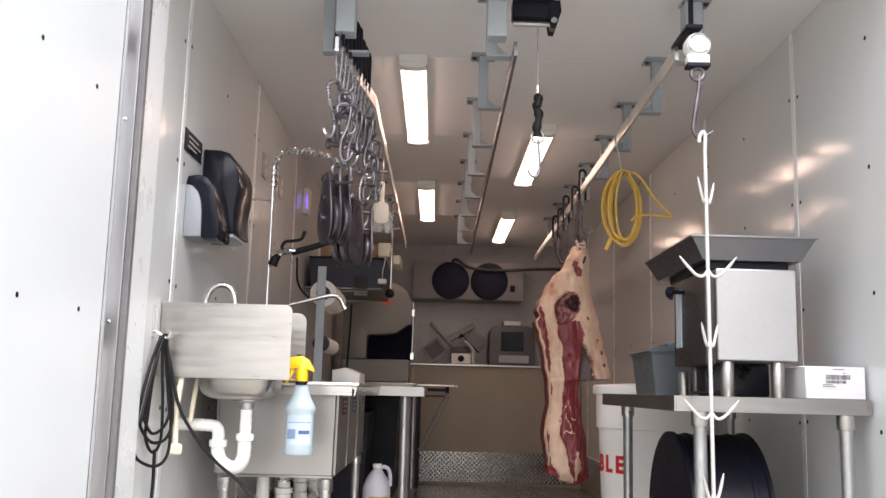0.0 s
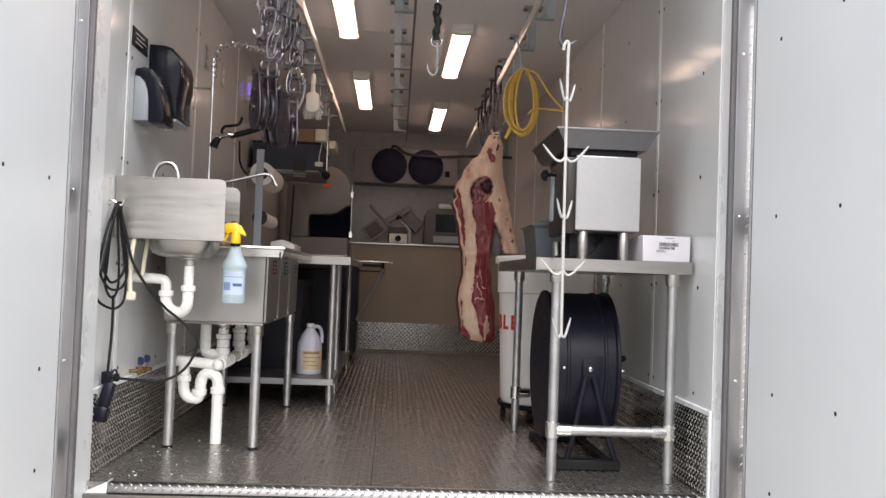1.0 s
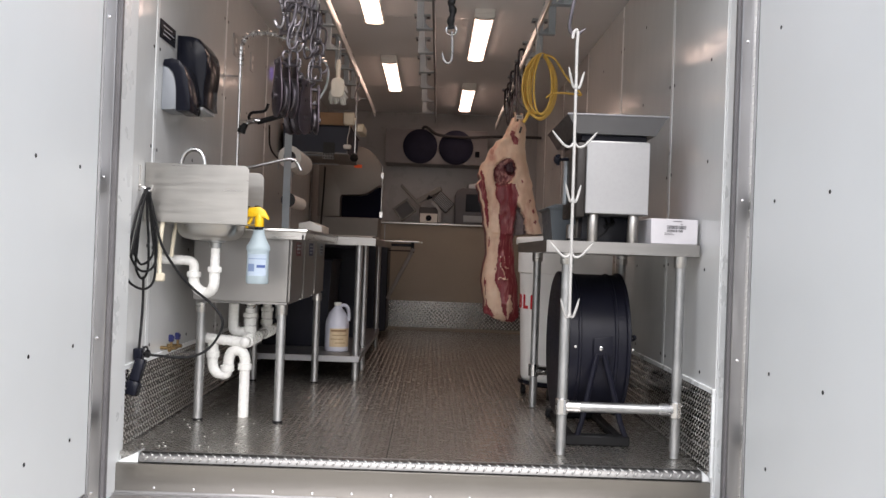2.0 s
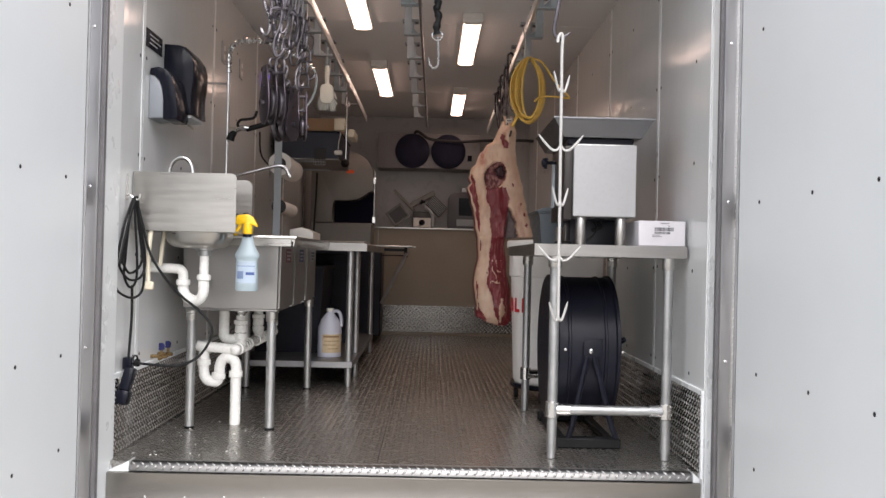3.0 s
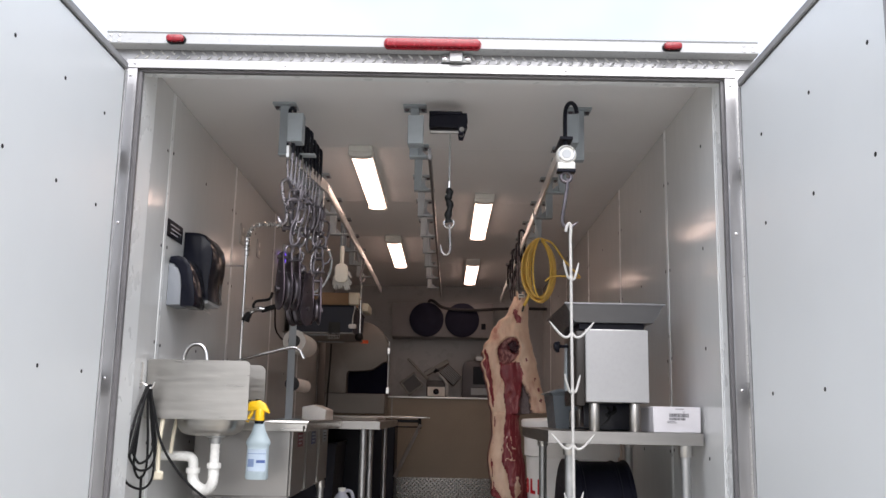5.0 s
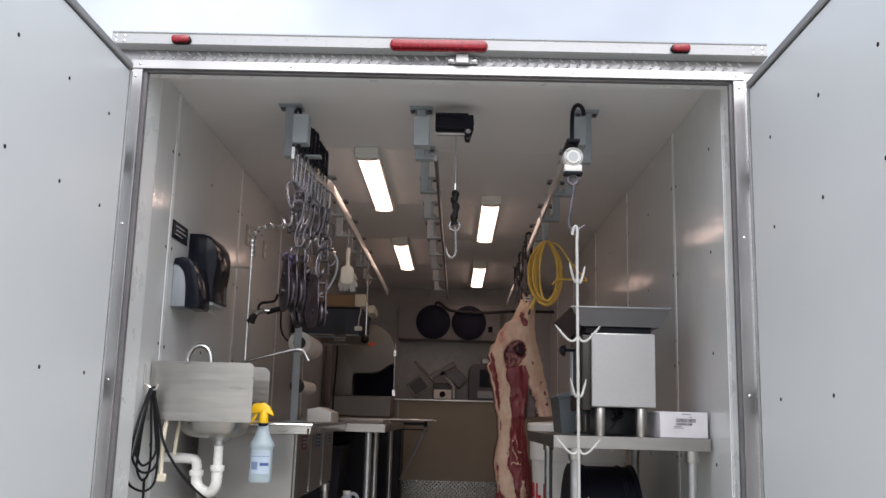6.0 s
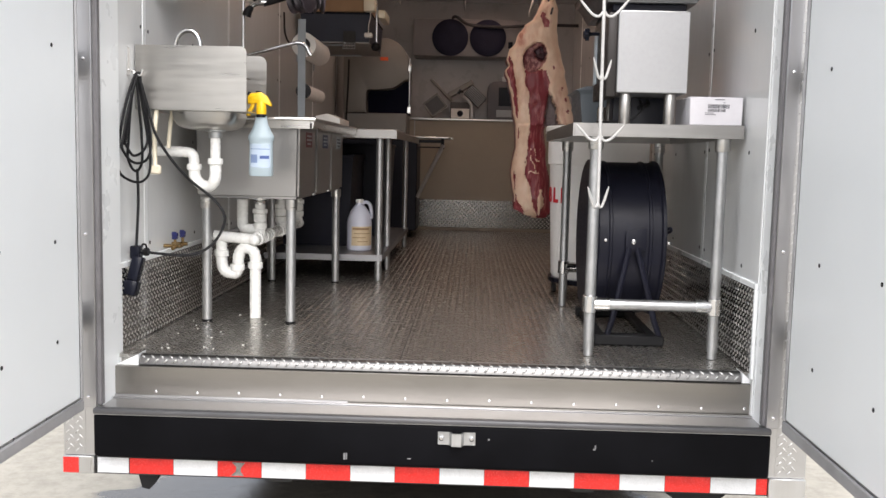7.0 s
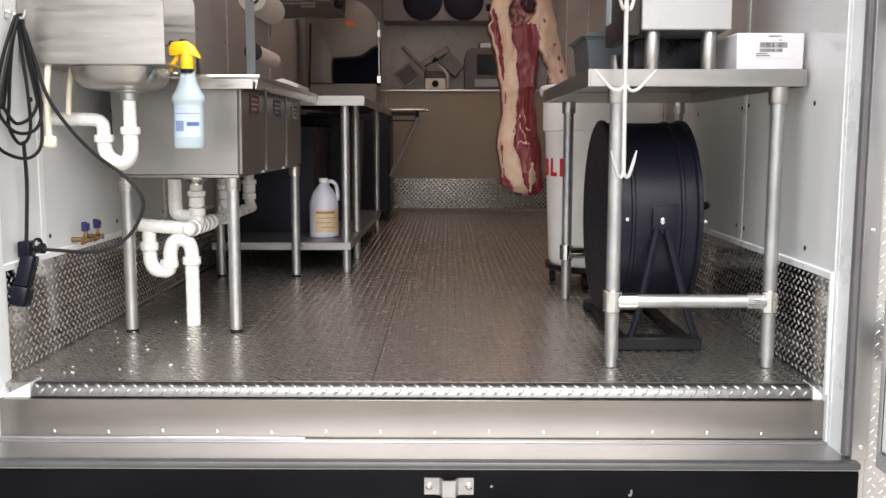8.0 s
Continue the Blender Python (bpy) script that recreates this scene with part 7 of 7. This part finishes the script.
valves = thing("water_valves", (-1.236, 0.80, 0.34), "brass water valves with blue handles on the wall", "valve")
for y in (0.76, 0.86):
    bm = B()
    rod(bm, (-1.236, y, 0.338), (-1.17, y, 0.338), 0.008, 12)
    lathe(bm, [(0.010, -0.012), (0.012, 0.0), (0.010, 0.012)], (-1.19, y, 0.338), "y", 12)
    rod(bm, (-1.19, y - 0.03, 0.330), (-1.19, y + 0.04, 0.336), 0.007, 10)
    rod(bm, (-1.19, y, 0.345), (-1.19, y, 0.368), 0.006, 8)
    v_ = part("valve", bm, BRASS, valves, "brass valve")
    bm = B()
    box(bm, -1.200, -1.180, y - 0.014, y + 0.014, 0.366, 0.378, 0.003)
    box(bm, -1.200, -1.180, y - 0.014, y - 0.006, 0.376, 0.398, 0.003)
    box(bm, -1.200, -1.180, y + 0.006, y + 0.014, 0.376, 0.392, 0.003)
    part("handle", bm, BLUE_PLASTIC, v_, "dark blue handle")

# ---- prep table beyond the sink ----
PX0, PX1, PY0, PY1 = -1.20, -0.408, 2.255, 4.35
pt = thing("prep_table", (-0.82, 3.3, 0.0), "stainless prep table with an undershelf", "table")
bm = B()
prism(bm, [(PX0, 0.872), (PX1 - 0.006, 0.872), (PX1, 0.866), (PX1, 0.825), (PX1 - 0.005, 0.825), (PX1 - 0.006, 0.864), (PX0, 0.864)], "y", PY0, PY1)
box(bm, PX0, PX1 - 0.006, PY0, PY0 + 0.004, 0.825, 0.8638)
part("tabletop", bm, TABLE_STEEL, pt, "stainless top with turned-down edges")
for x, y in ((-0.508, 2.305), (-0.508, 4.29), (-1.14, 2.305), (-1.14, 4.29), (-0.508, 2.82)):
    bm = B()
    rod(bm, (x, y, 0.02), (x, y, 0.8635), 0.0205, 16)
    leg = part("leg", bm, GALV, pt, "tubular steel leg")
    bm = B()
    lathe(bm, [(0.012, 0.0), (0.017, 0.003), (0.017, 0.028)], (x, y, 0), "z", 12)
    part("foot", bm, GALV, leg)
bm = B()
box(bm, PX0 + 0.03, PX1 - 0.075, PY0 + 0.02, PY1 - 0.02, 0.150, 0.154)
box(bm, PX0 + 0.03, PX1 - 0.075, PY0 + 0.018, PY0 + 0.024, 0.118, 0.1545, 0.001)
box(bm, PX1 - 0.079, PX1 - 0.074, PY0 + 0.02, PY1 - 0.02, 0.118, 0.1545, 0.001)
part("undershelf", bm, surface("dull_galvanised_shelf", (0.30, 0.30, 0.31), 0.45, 0.9, vary=0.12, scale=6, bump=0.08), pt, "galvanised undershelf")
# trays and boards lying on it
for k, (x0, x1, y0, y1, z0, z1, mt, nm, lb) in enumerate(((-1.02, -0.47, 2.95, 3.55, 0.873, 0.892, STEEL, "sheet_tray", "shallow steel sheet tray on the prep table"),
                                                         (-1.05, -0.50, 3.62, 4.22, 0.873, 0.886, WHITE_PLASTIC, "cutting_board", "white cutting board on the prep table"))):
    bm = B()
    if nm == "sheet_tray":
        pan(bm, x0, x1, y0, y1, z0, z1, 0.01, 0.002)
        tube(bm, [(x0, y0, z1), (x1, y0, z1), (x1, y1, z1), (x0, y1, z1)], 0.003, 6, closed=True)
    else:
        box(bm, x0, x1, y0, y1, z0, z1, 0.004)
    solid(nm, bm, mt, lb, nm.replace("_", " "), (x0, y0, z0))

# ---- jug on the undershelf ----
jx, jy, jz = -0.652, 2.56, 0.1545
jug_ob = thing("chemical_jug", (jx, jy, jz), "milky plastic jug with a handle and a cream label", "jug")
bm = B()
lathe(bm, [(0.0, jz), (0.070, jz), (0.075, jz + 0.006), (0.075, jz + 0.165), (0.072, jz + 0.19), (0.055, jz + 0.235), (0.030, jz + 0.268), (0.021, jz + 0.278), (0.021, jz + 0.296), (0.0, jz + 0.296)], (jx, jy, 0), "z", 32)
part("body", bm, MILKY, jug_ob)
bm = B()
tube(bm, smooth_line([(jx + 0.018, jy, jz + 0.282), (jx + 0.040, jy, jz + 0.290), (jx + 0.062, jy, jz + 0.275), (jx + 0.072, jy, jz + 0.235), (jx + 0.072, jy, jz + 0.19)], 5), 0.0105, 10)
part("handle", bm, MILKY, jug_ob)
bm = B()
lathe(bm, [(0.024, jz + 0.286), (0.024, jz + 0.306), (0.0, jz + 0.308)], (jx, jy, 0), "z", 20)
part("cap", bm, WHITE_PLASTIC, jug_ob)
bm = B()
ring = [(jx + 0.0758 * math.cos(a), jy + 0.0758 * math.sin(a)) for a in np.linspace(-2.1, -0.15, 14)]
prism(bm, ring + [(jx + (p[0] - jx) * 0.99, jy + (p[1] - jy) * 0.99) for p in ring[::-1]], "z", jz + 0.03, jz + 0.145)
part("label", bm, LABEL_CREAM, jug_ob, "cream printed label")
bm = B()
for k, (a0, a1) in enumerate(((-2.0, -0.6), (-1.9, -0.5), (-2.0, -0.9), (-1.6, -0.7))):
    ring = [(jx + 0.0764 * math.cos(a), jy + 0.0764 * math.sin(a)) for a in np.linspace(a0, a1, 10)]
    z0 = jz + 0.125 - 0.024 * k
    prism(bm, ring + [(jx + (p[0] - jx) * 0.99, jy + (p[1] - jy) * 0.99) for p in ring[::-1]], "z", z0, z0 + (0.012 if k == 0 else 0.004))
part("label_print", bm, CARTON_BROWN, jug_ob)

# ---- dark bins under the sink and table ----
def bin_thing(x0, x1, y0, y1, z0, z1, label):
    ob = thing("black_bin", ((x0 + x1) / 2, (y0 + y1) / 2, z0), label, "bin", group="black bins")
    bm = B()
    pan(bm, x0, x1, y0, y1, z0, z1, 0.03, 0.005)
    part("body", bm, BLACK_PAINT, ob)
    bm = B()
    tube(bm, [(x0, y0, z1), (x1, y0, z1), (x1, y1, z1), (x0, y1, z1)], 0.010, 8, closed=True)
    part("rim", bm, BLACK_PAINT, ob)
    return ob


bin_thing(-1.19, -0.72, 2.75, 3.35, 0.1545, 0.72, "black plastic bin on the undershelf")
bin_thing(-1.19, -0.58, 3.45, 4.15, 0.1545, 0.80, "tall black plastic bin on the undershelf")

# ---- paper roll rack at the end of the prep table ----
kx, ky = -0.966, 2.32
rack = thing("paper_rack", (kx, ky, 0.872), "grey steel roll rack with two white paper rolls", "roll rack")
bm = B()
box(bm, kx - 0.022, kx + 0.022, ky, ky + 0.006, 0.8725, 1.49, 0.001)
box(bm, kx - 0.07, kx + 0.07, ky - 0.003, ky + 0.009, 0.8722, 0.879, 0.001)
part("upright", bm, GREY_PAINT, rack, "grey flat steel upright")
for z, r, hub in ((1.348, 0.070, 0.037), (1.086, 0.041, 0.044)):
    bm = B()
    lathe(bm, [(0.030, ky + 0.014), (r, ky + 0.014), (r, ky + 0.522), (0.030, ky + 0.522), (0.030, ky + 0.014)], (kx + 0.01, 0, z), "y", 30)
    roll = part("paper_roll", bm, PAPER, rack, "white roll of paper")
    bm = B()
    lathe(bm, [(0.006, ky + 0.0075), (hub * 0.9, ky + 0.0075), (hub, ky + 0.0095), (hub, ky + 0.0135), (0.029, ky + 0.0145), (0.029, ky + 0.515), (0.006, ky + 0.515)], (kx + 0.01, 0, z), "y", 20)
    part("core", bm, DARK_CORE, roll, "dark hub and core")
bm = B()
prism(bm, [(-0.90, 0.873), (-0.755, 0.873), (-0.755, 0.935), (-0.83, 0.965), (-0.90, 0.95)], "y", 2.42, 2.80, 0.004)
solid("film_box", bm, WHITE_PLASTIC, "white cutter box of wrapping film on the table", "box", (-0.83, 2.6, 0.873))

# ---- shelf with a dark crate, carton and wire basket ----
shelf = thing("wall_shelf", (-1.0, 4.0, 1.5), "steel wall shelf above the prep table", "shelf")
bm = B()
box(bm, -1.236, -0.715, 3.49, 4.32, 1.498, 1.508, 0.002)
part("board", bm, surface("dull_shelf_steel", (0.30, 0.29, 0.28), 0.45, 0.6, vary=0.1, bump=0.05), shelf)
for y in (3.56, 4.24):
    bm = B()
    box(bm, -1.236, -0.86, y - 0.010, y + 0.010, 1.486, 1.4975, 0.002)
    box(bm, -1.236, -1.228, y - 0.010, y + 0.010, 1.37, 1.4855, 0.002)
    part("bracket", bm, GREY_PAINT, shelf, "thin grey bracket")
crate = thing("dark_crate", (-1.0, 3.9, 1.509), "navy black plastic crate on the shelf", "crate")
bm = B()
pan(bm, -1.20, -0.708, 3.50, 4.3, 1.509, 1.705, 0.012, 0.005)
part("body", bm, surface("navy_black_plastic", (0.009, 0.012, 0.030), 0.45, vary=0.15, bump=0.05), crate)
bm = B()
tube(bm, [(-1.20, 3.50, 1.705), (-0.708, 3.50, 1.705), (-0.708, 4.3, 1.705), (-1.20, 4.3, 1.705)], 0.007, 8, closed=True)
part("rim", bm, BLACK_PLASTIC, crate)
bm = B()
box(bm, -1.13, -0.745, 3.503, 4.1, 1.7125, 1.806, 0.004)
box(bm, -1.129, -0.746, 3.815, 3.835, 1.8055, 1.807)
solid("cardboard_box", bm, CARTON_BROWN, "brown cardboard box on top of the crate", "box", (-0.92, 3.8, 1.7125))
basket = thing("wire_basket", (-0.855, 3.46, 1.5), "small grey wire pocket clipped to the crate front", "basket")
bm = B()
for k in range(8):
    x = -0.895 + 0.0115 * k
    rod(bm, (x, 3.462, 1.50), (x, 3.462, 1.458), 0.002, 5)
    rod(bm, (x, 3.462, 1.458), (x, 3.495, 1.458), 0.002, 5)
for z in (1.458, 1.48):
    rod(bm, (-0.899, 3.462, z), (-0.811, 3.462, z), 0.0025, 6)
part("wires", bm, GALV, basket)
bm = B()
box(bm, -0.898, -0.812, 3.488, 3.4925, 1.455, 1.582, 0.001)
part("back", bm, GALV_BEAM, basket, "dark back plate")

arm = thing("hand_tool_holder", (-0.66, 3.42, 1.78), "cream holder on a bright rod with a white cord", "holder")
bm = B()
rod(bm, (-0.658, 3.42, 2.02), (-0.658, 3.42, 1.50), 0.006, 10)
rod(bm, (-0.658, 3.42, 2.015), (-0.628, 3.42, 2.015), 0.006, 8)
part("rod", bm, CHROME, arm)
bm = B()
box(bm, -0.745, -0.668, 3.38, 3.46, 1.705, 1.795, 0.008, 2)
box(bm, -0.650, -0.60, 3.42, 3.72, 1.66, 1.72, 0.006)
rod(bm, (-0.68, 3.42, 1.75), (-0.655, 3.42, 1.75), 0.01, 8)
rod(bm, (-0.655, 3.44, 1.69), (-0.645, 3.44, 1.69), 0.01, 8)
part("block", bm, CREAM_PLASTIC, arm, "cream plastic block")
bm = B()
tube(bm, smooth_line([(-0.70, 3.42, 1.71), (-0.703, 3.42, 1.66), (-0.712, 3.42, 1.62), (-0.715, 3.42, 1.56)], 4), 0.003, 6)
part("cord", bm, WHITE_PLASTIC, arm)
bm = B()
box(bm, -0.742, -0.685, 3.40, 3.44, 1.53, 1.562, 0.006)
part("weight", bm, WHITE_PLASTIC, arm)
bm = B()
lathe(bm, [(0.010, 1.500), (0.026, 1.488), (0.032, 1.462), (0.018, 1.442), (0.0, 1.438)], (-0.662, 3.42, 0), "z", 16)
part("foot", bm, BLACK_RUBBER, arm)

# ---- band saw ----
saw = thing("band_saw", (-0.9, 5.4, 0.0), "tall meat band saw with a rounded head and black base", "band saw")
SXL, SXR, SYF = -1.14, -0.556, 5.20
bm = B()
arc = [(SXL, 1.10), (SXL, 1.735)]
for k in range(13):
    a = math.pi / 2 * (1 - k / 12)
    arc.append((SXR - 0.24 + 0.235 * math.cos(a), 1.515 + 0.24 * math.sin(a)))
arc += [(SXR - 0.005, 1.40)]
arc += [(SXR - 0.05, 1.385), (SXR - 0.10, 1.345), (SXR - 0.14, 1.320), (SXR - 0.20, 1.308), (SXR - 0.36, 1.303), (-0.924, 1.296), (-0.936, 1.272), (-0.936, 1.10)]
prism(bm, arc, "y", SYF, SYF + 0.42, 0.006)
part("head", bm, SAW_BODY, saw, "rounded grey wheel housing")
bm = B()
box(bm, -0.934, SXR - 0.012, SYF + 0.16, SYF + 0.40, 1.10, 1.42)
part("throat", bm, surface("navy_black_paint", (0.004, 0.005, 0.018), 0.6, vary=0.15, bump=0.05, spec=0.1), saw, "dark throat behind the blade")
bm = B()
rod(bm, (SXR + 0.004, SYF - 0.012, 1.58), (SXR + 0.004, SYF - 0.012, 1.10), 0.006, 10)
box(bm, SXR - 0.012, SXR + 0.02, SYF - 0.03, SYF - 0.001, 1.10, 1.16, 0.004)
box(bm, SXR - 0.01, SXR + 0.018, SYF - 0.03, SYF - 0.001, 1.46, 1.52, 0.004)
part("blade_guard", bm, CHROME, saw, "bright blade guard rod")
bm = B()
box(bm, -0.815, -0.745, SYF - 0.003, SYF - 0.0005, 1.557, 1.587)
part("tag", bm, ORANGE, saw, "small orange tag")
bm = B()
box(bm, SXL, SXR - 0.02, SYF + 0.02, SYF + 0.44, 0.915, 1.0995, 0.006)
part("upper_base", bm, SAW_BODY, saw)
bm = B()
box(bm, SXL, SXR + 0.085, SYF - 0.02, SYF + 0.46, 0.06, 0.87, 0.01)
part("lower_base", bm, BLACK_PAINT, saw, "black lower cabinet")
for x in (SXL + 0.06, SXR - 0.01):
    for y in (SYF + 0.05, SYF + 0.40):
        bm = B()
        rod(bm, (x, y, 0.0), (x, y, 0.06), 0.02, 10)
        part("foot", bm, BLACK_RUBBER, saw)
bm = B()
box(bm, SXL + 0.1, SXR + 0.366, SYF - 0.05, SYF + 0.48, 0.885, 0.9, 0.004)
rod(bm, (SXR + 0.386, SYF - 0.03, 0.89), (SXR + 0.386, SYF + 0.45, 0.89), 0.006, 8)
part("sliding_table", bm, STEEL, saw, "stainless sliding tray")
bm = B()
box(bm, SXR + 0.0855, SXR + 0.316, SYF - 0.02, SYF + 0.01, 0.845, 0.872, 0.003)
box(bm, SXR + 0.0855, SXR + 0.316, SYF - 0.02, SYF + 0.01, 0.80, 0.812, 0.003)
box(bm, SXR + 0.291, SXR + 0.321, SYF - 0.02, SYF + 0.01, 0.79, 0.8845, 0.003)
part("table_arm", bm, BLACK_PAINT, saw)
bm = B()
tube(bm, [(SXR + 0.315, SYF - 0.01, 0.83), (SXR + 0.09, SYF - 0.01, 0.36)], 0.018, 8)
part("brace", bm, GALV, saw, "diagonal steel brace")
cable = thing("hanging_cable", (-0.98, 4.75, 1.6), "black cable hanging in front of the saw", "cable")
bm = B()
tube(bm, smooth_line([(-1.03, 4.75, 1.515), (-1.035, 4.75, 1.3), (-1.045, 4.75, 1.1), (-1.05, 4.75, 0.873)], 5), 0.008, 8)
part("run", bm, BLACK_RUBBER, cable)
bm = B()
tube(bm, smooth_line([(-1.20, 2.95, 1.62), (-1.18, 2.95, 1.45), (-1.10, 3.25, 1.36)], 4), 0.006, 8)
part("loop", bm, BLACK_RUBBER, cable)

# ---- evaporator on the end wall ----
evap = thing("evaporator", (-0.085, 6.3, 1.92), "white evaporator unit with two black fans", "evaporator")
bm = B()
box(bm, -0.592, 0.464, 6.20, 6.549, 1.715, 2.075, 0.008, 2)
# white case; the shade at the far end is put into its grey
part("case", bm, surface("shade_greyed_enamel", (0.27, 0.262, 0.27), 0.45, vary=0.05, bump=0.04), evap, "white sheet metal case, coloured grey for shade")
for x in (-0.231, 0.139):
    bm = B()
    lathe(bm, [(0.172, 0.0), (0.178, -0.004), (0.178, -0.02), (0.165, -0.034), (0.10, -0.046), (0.03, -0.05), (0.0, -0.05)], (x, 6.1995, 1.893), "y", 36)
    fan_ob = part("fan_guard", bm, surface("navy_black_guard", (0.022, 0.023, 0.045), 0.75, vary=0.2, bump=0.05, spec=0.2), evap, "round black fan guard")
    bm = B()
    for k in range(1, 8):
        torus(bm, (x, 6.1995 - 0.05 + 0.036 * (k / 8) ** 2, 1.893), 0.172 * k / 8, 0.0022, "y", 36, 5)
    part("wires", bm, BLACK_PAINT, fan_ob)
bm = B()
box(bm, 0.34, 0.385, 6.19, 6.1995, 1.80, 1.86, 0.003)
part("plate", bm, BLACK_PLASTIC, evap)
bm = B()
tube(bm, smooth_line([(-0.21, 6.26, 2.092), (-0.19, 6.20, 2.098), (-0.15, 6.135, 2.075), (-0.07, 6.12, 2.018), (0.057, 6.12, 1.998), (0.26, 6.12, 1.993), (0.505, 6.12, 2.009), (0.76, 6.13, 2.02), (1.014, 6.14, 2.02)], 5), 0.015, 12)
solid("pipe_insulation", bm, surface("grey_black_foam", (0.035, 0.034, 0.038), 0.7, vary=0.2, bump=0.1), "dark foam insulated pipe looped across the evaporator", "pipe", (0.5, 6.12, 2.0))

# ---- slicers and a machine on the ledge ----
def slicer(at, turn, label):
    ob = thing("meat_slicer", at, label, "slicer", group="slicers on the ledge")
    rot = Matrix.Translation(at) @ Matrix.Rotation(turn, 4, "Z")
    def put(name, bm, mat, label=""):
        bmesh.ops.transform(bm, matrix=rot, verts=bm.verts[:])
        return part(name, bm, mat, ob, label)
    dark = surface("dark_grey_paint", (0.07, 0.07, 0.075), 0.45, vary=0.1, bump=0.05)
    def tilted(x, y, z, ang):
        return Matrix.Translation((x, y, z)) @ Matrix.Rotation(ang, 4, "Y")
    bm = B()
    box(bm, -0.10, 0.115, -0.10, 0.12, 0.0, 0.165, 0.012, 2)
    put("base", bm, dark, "dark cast base")
    bm = B()
    box(bm, -0.09, 0.09, -0.106, -0.1005, 0.004, 0.10, 0.002)
    put("front_plate", bm, WHITE_PLASTIC, "pale front plate")
    bm = B()
    lathe(bm, [(0.03, -0.1065), (0.03, -0.118), (0.022, -0.124), (0.0, -0.124)], (0, 0, 0.052), "y", 20)
    put("knob", bm, BLACK_PLASTIC, "black thickness knob")
    bm = B()
    box(bm, -0.150, 0.150, -0.09, 0.09, -0.014, 0.014, 0.005, 1, tilted(-0.19, 0, 0.28, radians(45)))
    put("gauge_plate", bm, SAW_BODY, "tilted grey gauge plate")
    bm = B()
    for x0, x1, z0, z1 in ((-0.095, 0.095, -0.085, -0.065), (-0.095, 0.095, 0.065, 0.085), (-0.095, -0.075, -0.0645, 0.0645), (0.075, 0.095, -0.0645, 0.0645)):
        box(bm, x0, x1, -0.15, -0.13, z0, z1, 0.003, 1, tilted(-0.25, 0, 0.125, radians(-38)))
    tray = put("product_tray", bm, SAW_BODY, "tilted tray with a pale rim")
    bm = B()
    box(bm, -0.0745, 0.0745, -0.135, -0.128, -0.0645, 0.0645, 0.0, 1, tilted(-0.25, 0, 0.125, radians(-38)))
    bmesh.ops.transform(bm, matrix=rot, verts=bm.verts[:])
    part("tray_floor", bm, dark, tray, "dark inner floor")
    bm = B()
    box(bm, -0.14, 0.14, -0.02, 0.10, -0.026, 0.026, 0.006, 1, tilted(0.0, 0, 0.30, radians(-30)))
    put("blade_guard", bm, SAW_BODY, "slanting grey guard")
    bm = B()
    box(bm, -0.10, 0.10, -0.10, 0.10, -0.065, 0.065, 0.014, 2, tilted(0.145, 0, 0.225, radians(42)))
    put("motor", bm, dark, "dark motor housing")
    bm = B()
    for ang in range(-3, 4):
        box(bm, -0.094, 0.094, -0.104, -0.1, ang * 0.017 - 0.003, ang * 0.017 + 0.003, 0.0, 1, tilted(0.145, 0, 0.225, radians(42)))
    put("fins", bm, GREY_PAINT)
    bm = B()
    tube(bm, [(0.03, -0.115, 0.215), (0.075, -0.115, 0.18), (0.108, -0.115, 0.135), (0.112, -0.115, 0.06), (0.112, -0.115, 0.01)], 0.017, 10)
    put("arm", bm, LIGHT_GREY, "pale curved arm")
    bm = B()
    rod(bm, (-0.02, -0.12, 0.24), (0.0, -0.12, 0.285), 0.012, 10)
    rod(bm, (-0.03, -0.12, 0.25), (0.03, -0.12, 0.265), 0.009, 10)
    put("lever", bm, BLACK_PLASTIC, "small black lever")
    return ob


slicer((-0.116, 6.26, 1.1015), 0.0, "steel meat slicer with a tilted tray and black knob")
sealer = thing("vacuum_sealer", (0.32, 6.3, 1.1015), "grey machine with a rounded top and dark window", "sealer")
bm = B()
prism(bm, rounded(0.15, 0.58, 1.102, 1.475, 0.08, (1, 1, 0, 0)), "y", 6.16, 6.50, 0.008)
part("body", bm, surface("grey_machine_paint", (0.10, 0.10, 0.112), 0.4, vary=0.08, bump=0.06), sealer)
bm = B()
box(bm, 0.26, 0.47, 6.152, 6.1595, 1.235, 1.415, 0.003)
part("window", bm, BLACK_PLASTIC, sealer, "dark window")
bm = B()
box(bm, 0.24, 0.52, 6.15, 6.1595, 1.125, 1.195, 0.003)
part("panel", bm, GREY_PAINT, sealer)
bm = B()
box(bm, 0.28, 0.46, 6.25, 6.42, 1.4755, 1.535, 0.01)
part("top_block", bm, GALV, sealer)
